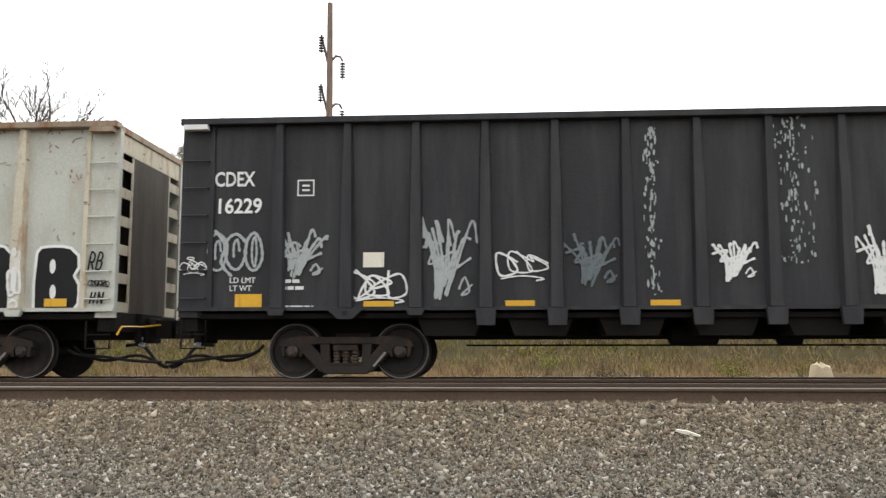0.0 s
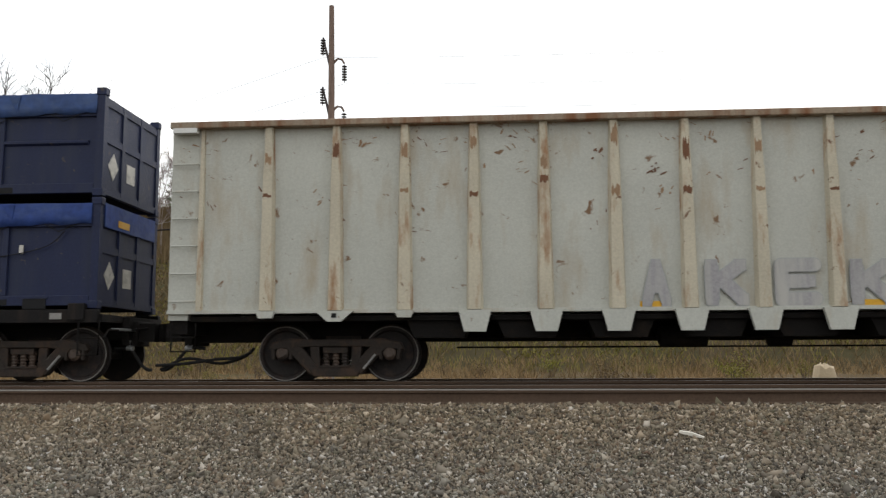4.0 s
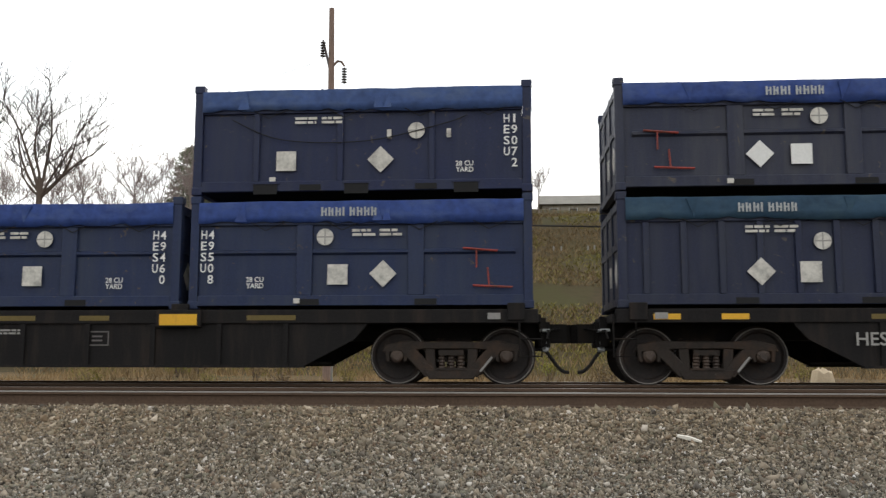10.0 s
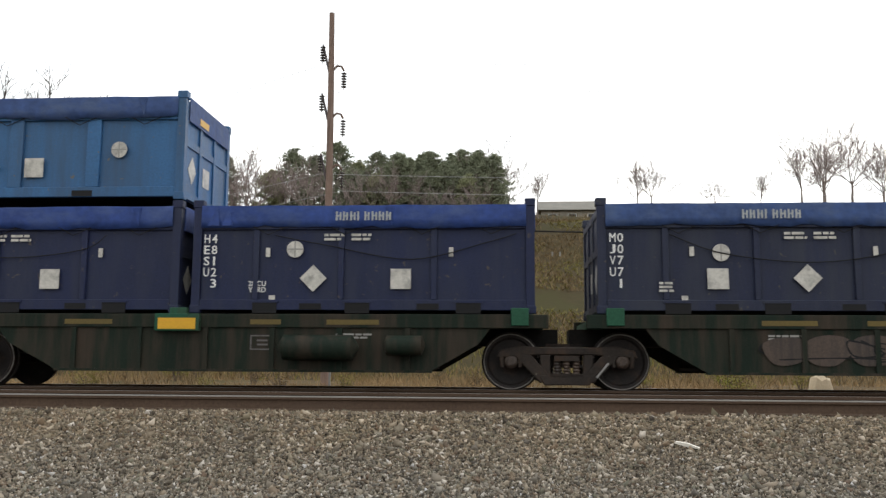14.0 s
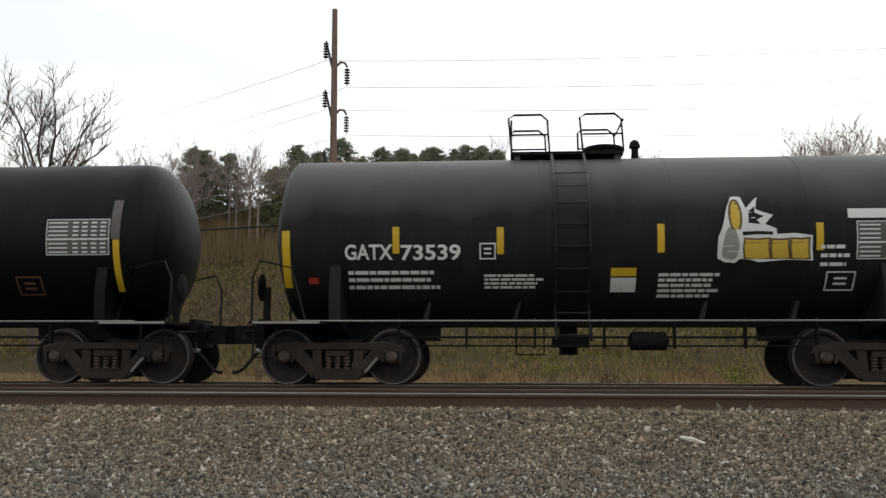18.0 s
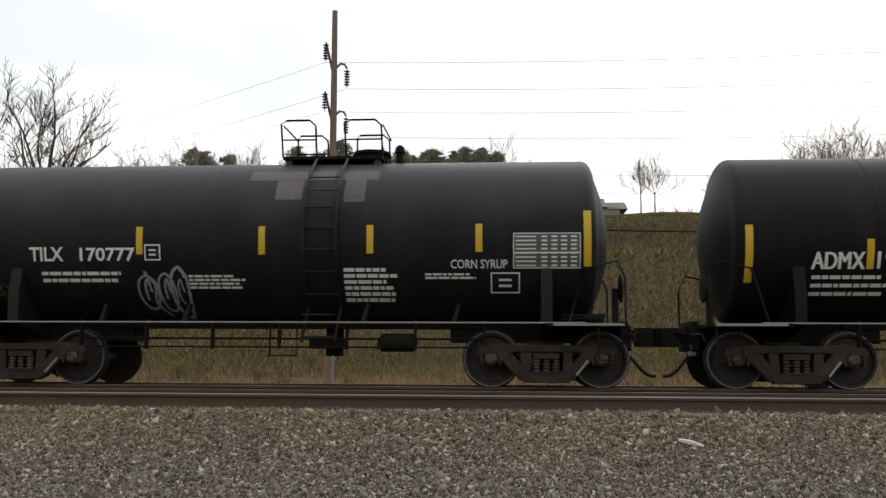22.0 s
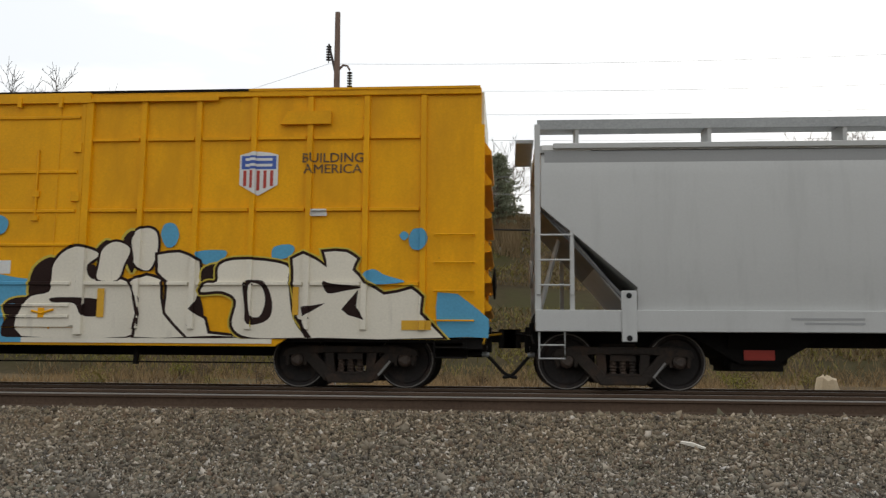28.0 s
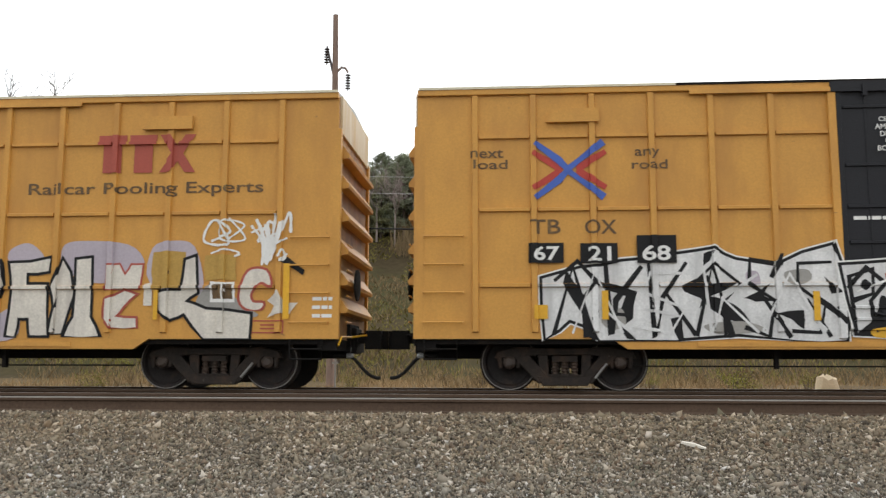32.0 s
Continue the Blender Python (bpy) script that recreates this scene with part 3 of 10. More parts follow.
def share(ob, parent, m):
    """A part like ob, with its own parts, under another parent at the pose m; the meshes are shared."""
    c = ob.copy()
    scene.collection.objects.link(c)
    c.parent = parent
    c.matrix_basis = m
    for ch in ob.children:
        share(ch, c, ch.matrix_basis.copy())
    return c

# ---- the ground: bank, ballast shoulder, track bed, meadow and hillside ----
PROFILE = ((-60, -1.35), (-6, -1.15), (6.2, -1.02), (8.0, -0.93), (10.42, -0.265), (10.6, -0.21), (11.1, -0.20), (11.4, -0.24), (16.9, -0.24), (17.4, -0.34), (18.9, -0.98), (42, -0.95), (52, -0.55),
           (62, 2.6), (80, 9.4), (97, 16.4), (106, 18.9), (130, 19.8), (400, 26), (3000, 60))


def ground_z(x, y):
    for (a, za), (b, zb) in zip(PROFILE, PROFILE[1:]):
        if y <= b:
            t = max(0.0, (y - a) / (b - a))
            z = za + (zb - za) * t
            break
    if y > 44:
        k = min(1.0, (y - 44) / 40)
        z += k * (1.4 * noise.noise((x * 0.02, y * 0.03, 1.7)) + 0.5 * noise.noise((x * 0.09, y * 0.09, 4.2)) - 0.010 * max(0, x) + 0.006 * max(0, -x))
    elif y > 19 or y < 6:
        z += 0.06 * noise.noise((x * 0.4, y * 0.4, 0.3))
    return z


def sheet(name, xs, ys, mat, lift=0.0):
    g = Geo()
    g.v = [(x, y, ground_z(x, y) + lift) for x in xs for y in ys]
    m = len(ys)
    g.f = [(i * m + j, (i + 1) * m + j, (i + 1) * m + j + 1, i * m + j + 1) for i in range(len(xs) - 1) for j in range(m - 1)]
    me = bpy.data.meshes.new(name)
    me.from_pydata(g.v, [], g.f)
    me.materials.append(M[mat])
    me.shade_smooth()
    return me


def spread(a, b, n):
    return [a + (b - a) * i / n for i in range(n + 1)]


xs = [-3000, -1200, -600] + spread(-340, -60, 28) + spread(-55, 55, 80) + spread(60, 340, 28) + [600, 1200, 3000]
ys = [-3000, -600, -150] + spread(-60, 6, 12) + [7, 8, 9, 10, 10.42, 10.6, 11.1, 11.4, 14, 16.9, 17.4, 18.2, 18.9] + spread(20, 130, 74) + [160, 220, 400, 900, 3000]
ground = new("ground", sheet("ground", xs, ys, "dirt"))
tagged(ground, "dry brown grassy ground rising to a hillside", "ground", kind="structure")
ground.data.materials.append(M["hill"])
ground.data.materials.append(M["ballast"])
for f in ground.data.polygons:
    y = f.center.y
    f.material_index = 1 if y > 51 else (2 if 5.0 < y < 18.0 else 0)


def rail_profile():
    return [(-0.075, -0.185), (-0.075, -0.172), (-0.018, -0.155), (-0.010, -0.14), (-0.010, -0.055), (-0.037, -0.042), (-0.037, -0.006), (-0.03, 0.0),
            (0.03, 0.0), (0.037, -0.006), (0.037, -0.042), (0.010, -0.055), (0.010, -0.14), (0.018, -0.155), (0.075, -0.172), (0.075, -0.185)]


for yc, tag in ((YN, "near"), (YC, "far")):
    track = tagged(new("track_" + tag), "rusty steel rails on weathered ties in ballast", "railway track", "railway tracks", "structure")
    for sy in (-1, 1):
        yr = yc + sy * 0.752
        part("rail", Geo().prism_x([(yr + y, z) for y, z in rail_profile()], -340, 340), "rail_side", track)
        part("running_band", Geo().box(-340, 340, yr - (0.0385 if tag == "near" and sy < 0 else 0.026), yr + 0.026, -0.014 if tag == "near" and sy < 0 else -0.002, 0.0016), "rail_top", track, "polished strip on the railhead")
    tie = Geo().box(-0.115, 0.115, -1.3, 1.3, -0.19, 0).mesh("tie", "tie")
    plate_mesh = Geo().box(-0.09, 0.09, -0.19, 0.19, -0.02, 0.016).cyl((0.05, -0.11, 0), (0.05, -0.11, 0.04), 0.015, 6).cyl((-0.05, 0.11, 0), (-0.05, 0.11, 0.04), 0.015, 6).mesh("tie_plate", "rail_side")
    rnd = random.Random(5)
    for i in range(110):
        o = part("tie", tie, "tie", track)
        o.location = (-30 + 0.545 * i + rnd.uniform(-0.03, 0.03), yc + rnd.uniform(-0.04, 0.04), -0.222)
        if tag == "near":
            q = part("tie_plate", plate_mesh, "rail_side", track)
            q.location = (o.location.x, yc - 0.752, -0.203)


def scatter_stones(name, n, xr, yr, size, seed, mat):
    """Loose broken stones as one mesh of small angular lumps."""
    rs = np.random.RandomState(seed)
    base = np.array([(1, -0.1, 0.3), (-0.5, 0.87, -0.25), (-0.5, -0.87, 0.15), (0.15, 0.1, 0.8), (-0.1, 0.1, -0.8)], float)
    faces = np.array([(0, 1, 3), (1, 2, 3), (2, 0, 3), (1, 0, 4), (2, 1, 4), (0, 2, 4)])
    x, y = rs.uniform(*xr, n), rs.uniform(*yr, n)
    prof_y, prof_z = np.array([p[0] for p in PROFILE]), np.array([p[1] for p in PROFILE])
    z = np.interp(y, prof_y, prof_z)
    r = size * rs.lognormal(0, 0.4, n)
    v = base[None] * (r[:, None] * rs.uniform(0.55, 1.4, (n, 3)))[:, None, :]
    v *= rs.uniform(0.75, 1.25, (n, 5, 1))
    q = rs.normal(size=(n, 4))
    q /= np.linalg.norm(q, axis=1)[:, None]
    w, a, b, c = q.T
    R = np.stack([1 - 2 * (b * b + c * c), 2 * (a * b - c * w), 2 * (a * c + b * w), 2 * (a * b + c * w), 1 - 2 * (a * a + c * c), 2 * (b * c - a * w),
                  2 * (a * c - b * w), 2 * (b * c + a * w), 1 - 2 * (a * a + b * b)], 1).reshape(n, 3, 3)
    v = np.einsum("nij,nkj->nki", R, v)
    v += np.stack([x, y, z + r * 0.25], 1)[:, None, :]
    f = (faces[None] + 5 * np.arange(n)[:, None, None]).reshape(-1, 3)
    me = bpy.data.meshes.new(name)
    me.vertices.add(5 * n)
    me.vertices.foreach_set("co", v.reshape(-1))
    me.loops.add(len(f) * 3)
    me.loops.foreach_set("vertex_index", f.reshape(-1))
    me.polygons.add(len(f))
    me.polygons.foreach_set("loop_start", np.arange(0, len(f) * 3, 3))
    me.update(calc_edges=True)
    me.validate()
    me.materials.append(M[mat])
    return new(name, me)


def stone_mat():
    m, n, l, b = node_mat("broken_granite")
    geo, ramp = n.new("ShaderNodeNewGeometry"), n.new("ShaderNodeValToRGB")
    ramp.color_ramp.interpolation = "LINEAR"
    cols = ((0.0, (0.0506, 0.0393, 0.0273)), (0.18, (0.274, 0.224, 0.162)), (0.30, (0.128, 0.113, 0.0939)), (0.42, (0.352, 0.282, 0.195)), (0.52, (0.17, 0.111, 0.0717)), (0.62, (0.27, 0.249, 0.203)),
            (0.74, (0.444, 0.359, 0.263)), (0.84, (0.166, 0.156, 0.108)), (0.94, (0.611, 0.534, 0.431)), (0.985, (0.68, 0.61, 0.53)), (1.0, (0.74, 0.72, 0.7)))
    ramp.color_ramp.elements[0].position, ramp.color_ramp.elements[0].color = 0, (*cols[0][1], 1)
    ramp.color_ramp.elements[1].position, ramp.color_ramp.elements[1].color = 1, (*cols[-1][1], 1)
    for p, c in cols[1:-1]:
        e = ramp.color_ramp.elements.new(p)
        e.color = (*c, 1)
    l.new(geo.outputs["Random Per Island"], ramp.inputs["Fac"])
    co, ns, mx = n.new("ShaderNodeTexCoord"), n.new("ShaderNodeTexNoise"), n.new("ShaderNodeMix")
    ns.inputs["Scale"].default_value, ns.inputs["Detail"].default_value = 0.8, 5
    l.new(co.outputs["Object"], ns.inputs["Vector"])
    mx.data_type, mx.blend_type = "RGBA", "MULTIPLY"
    mx.inputs["Factor"].default_value = 0.4
    l.new(ramp.outputs["Color"], mx.inputs["A"])
    l.new(ns.outputs["Fac"], mx.inputs["B"])
    # brake dust and rust tint the stones by the rails; the foot of the slope is cleaner, greyer stone
    sep, add, edge, tint, mt = n.new("ShaderNodeSeparateXYZ"), n.new("ShaderNodeMath"), n.new("ShaderNodeMapRange"), n.new("ShaderNodeValToRGB"), n.new("ShaderNodeMix")
    l.new(co.outputs["Object"], sep.inputs[0])
    add.operation = "MULTIPLY_ADD"
    add.inputs[1].default_value = 2.2
    l.new(ns.outputs["Fac"], add.inputs[0])
    l.new(sep.outputs["Y"], add.inputs[2])
    edge.inputs["From Min"].default_value, edge.inputs["From Max"].default_value = 9.2, 11.3
    l.new(add.outputs[0], edge.inputs["Value"])
    tint.color_ramp.elements[0].color, tint.color_ramp.elements[1].color = (0.86, 0.90, 0.95, 1), (0.84, 0.79, 0.71, 1)
    l.new(edge.outputs[0], tint.inputs["Fac"])
    mt.data_type, mt.blend_type = "RGBA", "MULTIPLY"
    mt.inputs["Factor"].default_value = 1.0
    l.new(mx.outputs["Result"], mt.inputs["A"])
    l.new(tint.outputs["Color"], mt.inputs["B"])
    l.new(mt.outputs["Result"], b.inputs["Base Color"])
    b.inputs["Roughness"].default_value = 0.92
    return m


M["stones"] = stone_mat()
tagged(scatter_stones("ballast_stones", 178000, (-8.2, 8.0), (7.3, 11.13), 0.0172, 3, "stones"), "loose grey-brown broken ballast stones", "ballast", kind="stuff")
tagged(scatter_stones("ballast_stones", 9000, (-12, 12), (11.3, 17.0), 0.03, 4, "stones"), "ballast stones between the rails and tracks", "ballast", kind="stuff")

stick = tagged(new("stick", Geo().prism([(-0.13, 0.0), (-0.12, 0.02), (0.0, 0.03), (0.13, 0.012), (0.14, 0.0), (0, -0.008)], -0.02, 0.025).mesh("stick", "wood_pale")), "bleached wooden splinter lying on the ballast", "stick")
stick.matrix_world = pose(1.93, 9.7, ground_z(1.93, 9.7) + 0.035, 8, 12, -12)


# ---- the power line ----
POLE = Vector((-9.1, 45, -0.8))
pole = thing("power_pole", "tall weathered wooden power pole with curved insulator arms", "utility pole", POLE)
part("pole_shaft", Geo().tube([(0, 0, -0.4), (0, 0, 8), (-0.02, 0, 15), (-0.06, 0, 19.85)], 0.225, 14, 0.14), "pole", pole)


def insulator_string(x, z, n):
    prof = [(z, 0.02)]
    for k in range(n):
        prof += [(z - 0.05 - 0.145 * k, 0.03), (z - 0.09 - 0.145 * k, 0.15), (z - 0.12 - 0.145 * k, 0.15), (z - 0.135 - 0.145 * k, 0.03)]
    return Geo().lathe(prof + [(z - 0.145 * n - 0.12, 0.02)], "z", (x, 0, 0), 12)


WIRE_ENDS = []
for k, (z, s_) in enumerate(((18.0, -1), (16.75, 1), (15.3, -1), (14.15, 1), (12.05, -1), (11.35, 1))):
    root = z if s_ > 0 else z - 1.0
    if s_ > 0:
        pts = [(0.08, 0, z - 0.05), (0.3, 0, z + 0.16), (0.52, 0, z + 0.12), (0.66, 0, z - 0.12)]
    else:
        pts = [(-0.1, 0, root - 0.55), (-0.26, 0, root + 0.1), (-0.42, 0, root + 0.75), (-0.5, 0, z + 0.1)]
    part("insulator_arm", Geo().tube(pts, 0.075, 8, 0.055), "pole" if s_ > 0 else "insulator", pole)
    zi = pts[-1][2] - 0.05
    part("insulator_string", insulator_string(pts[-1][0], zi, 6), "insulator", pole, "dark disc insulator string")
    WIRE_ENDS.append((POLE.x + pts[-1][0], POLE.z + zi - 1.05))
part("cable_clamp", Geo().lathe([(8.15, 0.24), (8.2, 0.27), (8.35, 0.27), (8.4, 0.24)], "z", n=14), "cable", pole)


def wire(a, b, sag, r, mat, name, label):
    pts = []
    for i in range(25):
        t = i / 24
        p = Vector(a).lerp(Vector(b), t)
        pts.append((p.x, p.y, p.z - 4 * sag * t * (1 - t)))
    return tagged(new(name, Geo().tube(pts, r, 5).mesh(name, mat)), label, "wire", "wires on the pole")


for x, z in WIRE_ENDS:
    wire((x, 45, z), (x + 62, 40.0, z + 0.2), 0.9, 0.010, "wire", "power_line", "thin grey overhead power line")
    wire((x, 45, z), (x - 75, 92, z + 1.5), 1.6, 0.010, "wire", "power_line", "thin grey overhead power line")
wire((POLE.x, 44.8, 7.45), (60, 44.8, 6.6), 0.35, 0.045, "cable", "telephone_cable", "thick black telephone cable hung from the pole")
wire((POLE.x, 44.8, 7.45), (-75, 52, 7.2), 0.5, 0.045, "cable", "telephone_cable", "thick black telephone cable hung from the pole")

post = thing("marker_post", "slender pale marker post beside the track", "post", (-4.92, 25, -0.97))
part("post_shaft", Geo().box(-0.025, 0.025, -0.025, 0.025, -0.1, 1.72), "placard", post)
part("post_plate", Geo().box(-0.09, 0.09, -0.03, -0.024, 1.4, 1.46), "placard", post)

rock = Geo().lathe([(-0.1, 0.42), (0.35, 0.40), (0.75, 0.34), (1.05, 0.24), (1.15, 0.08)], "z", n=11)
rnd = random.Random(9)
rock.v = [(x * rnd.uniform(0.85, 1.1), y * rnd.uniform(0.85, 1.1), z * rnd.uniform(0.94, 1.04)) for x, y, z in rock.v]
boulder = tagged(new("boulder", rock.mesh("boulder", "sandstone")), "pale tan upright boulder in the dry grass", "boulder")
boulder.location = (8.25, 24, -0.97)


# ---- trees ----
def bare_tree(seed, height, spread_, levels=4, lean=0.0, kids=((4, 5), (3, 4), (3, 4)), fan=0, thin=0.014, bole=0.53, wobble=0.16):
    """Trunk and limbs in one mesh, thin twigs in another."""
    rnd, wood, twigs = random.Random(seed), Geo(), Geo()

    def grow(p, d, length, r, lev):
        pts, dirs, q = [p], [], p
        steps = 6 if lev < 3 else 4
        bend = Vector((rnd.uniform(-1, 1), rnd.uniform(-1, 1), rnd.uniform(0.0, 0.9))) * 0.11
        for k in range(steps):
            d = (d + bend + Vector((rnd.uniform(-1, 1), rnd.uniform(-1, 1), rnd.uniform(-0.5, 0.5))) * wobble).normalized()
            q = q + d * length / steps
            pts.append(q)
            dirs.append(d)
        tip = max(thin * 0.7, r * (0.42 if lev < levels else 0.3))
        (wood if lev < 2 else twigs).tube(pts, r, 6 if lev < 2 else 3, tip)
        if lev >= levels:
            return
        n = rnd.randint(*kids[min(lev, len(kids) - 1)])
        for k in range(n):
            t = 0.24 + 0.76 * (k + rnd.random()) / n
            i = min(steps - 1, int(t * steps))
            o = pts[i].lerp(pts[i + 1], t * steps - i)
            a = rnd.uniform(0, 2 * math.pi)
            side = Vector((math.cos(a), 0.6 * math.sin(a), rnd.uniform(-0.1, 0.35)))
            nd = (dirs[i] * rnd.uniform(0.5, 0.9) + side * spread_ * rnd.uniform(0.7, 1.2) + Vector((0, 0, 0.1))).normalized()
            grow(o, nd, length * rnd.uniform(0.36, 0.62) * (1.15 - 0.35 * t), max(thin, (r + (tip - r) * t) * rnd.uniform(0.45, 0.62)), lev + 1)
        grow(q, d, length * 0.5, tip, lev + 1)
    if fan:                # a tall bole that breaks into a fan of limbs
        top = Vector((lean * height * bole, 0, height * bole))
        wood.tube([(0, 0, -0.3), (0.05, 0, height * 0.2), tuple(top * 0.7), tuple(top)], height * 0.014, 8, height * 0.0085)
        for k in range(fan):
            a = math.radians(-74 + 148 * (k + rnd.uniform(0.25, 0.75)) / fan)
            limb = Vector((math.sin(a), rnd.uniform(-0.35, 0.35), math.cos(a) + 0.1)).normalized()
            grow(top * rnd.uniform(0.80, 1.0), limb, height * (0.78 - bole) * rnd.uniform(0.92, 1.08) * (1.05 - 0.25 * abs(math.sin(a))), height * rnd.uniform(0.0042, 0.0062), 1)
        return wood, twigs
    grow(Vector((0, 0, -0.2)), Vector((lean, 0, 1)).normalized(), height * 0.42, height * 0.011, 0)
    return wood, twigs


def plant_bare(name, seed, height, spread_, spots, label, levels=4, lean=0.0, kids=((4, 5), (3, 4), (3, 4)), fan=0, thin=0.014, mats=("bark", "twig"), bole=0.53):
    wood, twigs = bare_tree(seed, height, spread_, levels, lean, kids, fan, thin, bole)
    top = thing(name, label, "tree", group="bare trees")
    part("trunk", wood, mats[0], top)
    part("crown", twigs, mats[1], top)
    for k, (x, y, s_, turn) in enumerate(spots):
        m = pose(x, y, ground_z(x, y) - 0.1, 0, 0, turn)
        if k == 0:
            top.matrix_basis = m
            top.scale = (s_, s_, s_)
        else:
            copy_thing(top, m).scale = (s_, s_, s_)


def pine_meshes(seed, height):
    rnd, trunk, crown = random.Random(seed), Geo(), Geo()
    trunk.tube([(0, 0, -0.3), (0.05, 0, height * 0.5), (0, 0.05, height * 0.97)], 0.02 * height, 8, 0.03)
    n = int(16 * height)
    for k in range(n):
        t = (k + rnd.random()) / n
        z = height * (0.14 + 0.86 * t)
        z = 0.5 * round(z / 0.5) + rnd.gauss(0, 0.09)          # boughs stand in whorls
        reach = height * 0.33 * (1 - t ** 2.0) ** 0.8 * (0.55 + 0.45 * min(1, 3 * t)) * rnd.uniform(0.45, 1.2) + 0.22
        a = rnd.uniform(0, 2 * math.pi)
        tip = Vector((math.cos(a) * reach, math.sin(a) * reach, z + (0.02 + 0.26 * t) * reach))
        out = Vector((math.cos(a), math.sin(a), 0.15))
        trunk.tube([(0, 0, z - 0.12 * reach), tuple(tip * 0.97)], 0.03, 3, 0.01)
        for j in range(21):
            q = Vector((0, 0, z)).lerp(tip, rnd.uniform(0.3, 1.04) ** 0.8) + Vector((rnd.gauss(0, 0.22), rnd.gauss(0, 0.22), rnd.gauss(0.03, 0.11)))
            for c in range(4):
                d = (out * 0.7 + Vector((rnd.gauss(0, 0.7), rnd.gauss(0, 0.7), rnd.gauss(0.35, 0.5)))).normalized() * rnd.uniform(0.22, 0.5)
                w = d.cross(Vector((rnd.gauss(0, 1), rnd.gauss(0, 1), rnd.gauss(0, 1)))).normalized() * 0.055
                crown.add([q - w, q + w, q + d], [(0, 1, 2)])
    return trunk, crown


def raw_mesh(name, g, mat):
    me = bpy.data.meshes.new(name)
    me.from_pydata([tuple(p) for p in g.v], [], g.f)
    me.materials.append(M[mat])
    return me


def plant_pines():
    kinds = []
    for k, (seed, h) in enumerate(((31, 9.5), (32, 8.6), (33, 10.4), (34, 7.8))):
        t, c = pine_meshes(seed, h)
        top = thing("pine_tree", "dark green pine on the brown hillside", "tree", group="pines on the hillside")
        part("trunk", raw_mesh("trunk", t, "bark"), "bark", top)
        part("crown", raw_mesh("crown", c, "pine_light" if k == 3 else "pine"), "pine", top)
        kinds.append([top, False])
    rnd = random.Random(12)
    spots = [(-32.8, 92), (-30.4, 93), (-34.6, 94), (-24.6, 90), (-22.6, 92), (-20.6, 94), (-18.6, 96), (-16.4, 97)]
    spots += [(-15.6 + 0.8 * i, 90 + 3.0 * ((i * 7) % 3)) for i in range(19)] + [(-13.5 + 1.5 * i, 98 + 1.5 * (i % 2)) for i in range(9)]
    spots += [(50, 112), (53, 110), (57, 114)]
    for i, (x, y) in enumerate(spots):
        pair = kinds[i % 4]
        s_ = rnd.uniform(0.92, 1.06) * (0.82 if x < -40 or x > 40 else (0.92 if x < -29 else (0.93 if x < -16 else 0.80)))
        m = pose(x, y, ground_z(x, y) - 0.2, 0, 0, rnd.uniform(0, 360))
        if not pair[1]:
            pair[0].matrix_basis, pair[1] = m, True
            pair[0].scale = (s_, s_, s_)
        else:
            copy_thing(pair[0], m).scale = (s_, s_, s_)


plant_bare("bare_tree", 6, 18.2, 0.78, [(-31.1, 56, 1.19, 0), (-36.8, 58, 1.15, 150)], "large leafless tree with a fan of long crooked limbs", 4, 0.02, ((6, 7), (5, 6), (4, 5), (3, 4)), 8, 0.0165)
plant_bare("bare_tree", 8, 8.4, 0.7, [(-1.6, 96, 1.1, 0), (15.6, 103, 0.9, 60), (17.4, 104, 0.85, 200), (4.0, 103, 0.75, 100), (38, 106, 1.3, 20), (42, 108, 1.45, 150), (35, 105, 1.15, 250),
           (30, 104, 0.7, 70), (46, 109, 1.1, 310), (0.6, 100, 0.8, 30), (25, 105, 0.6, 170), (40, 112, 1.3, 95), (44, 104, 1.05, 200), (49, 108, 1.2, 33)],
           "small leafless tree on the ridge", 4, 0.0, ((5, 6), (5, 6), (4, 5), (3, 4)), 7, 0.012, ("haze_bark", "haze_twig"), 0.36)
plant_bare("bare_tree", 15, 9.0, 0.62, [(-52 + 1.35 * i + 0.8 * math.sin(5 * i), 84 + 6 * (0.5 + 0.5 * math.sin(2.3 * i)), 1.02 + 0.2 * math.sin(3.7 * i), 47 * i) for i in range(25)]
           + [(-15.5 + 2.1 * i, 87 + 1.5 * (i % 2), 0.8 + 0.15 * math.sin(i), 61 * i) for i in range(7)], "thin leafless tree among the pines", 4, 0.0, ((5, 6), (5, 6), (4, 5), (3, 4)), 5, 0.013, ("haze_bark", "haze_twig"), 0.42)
plant_pines()


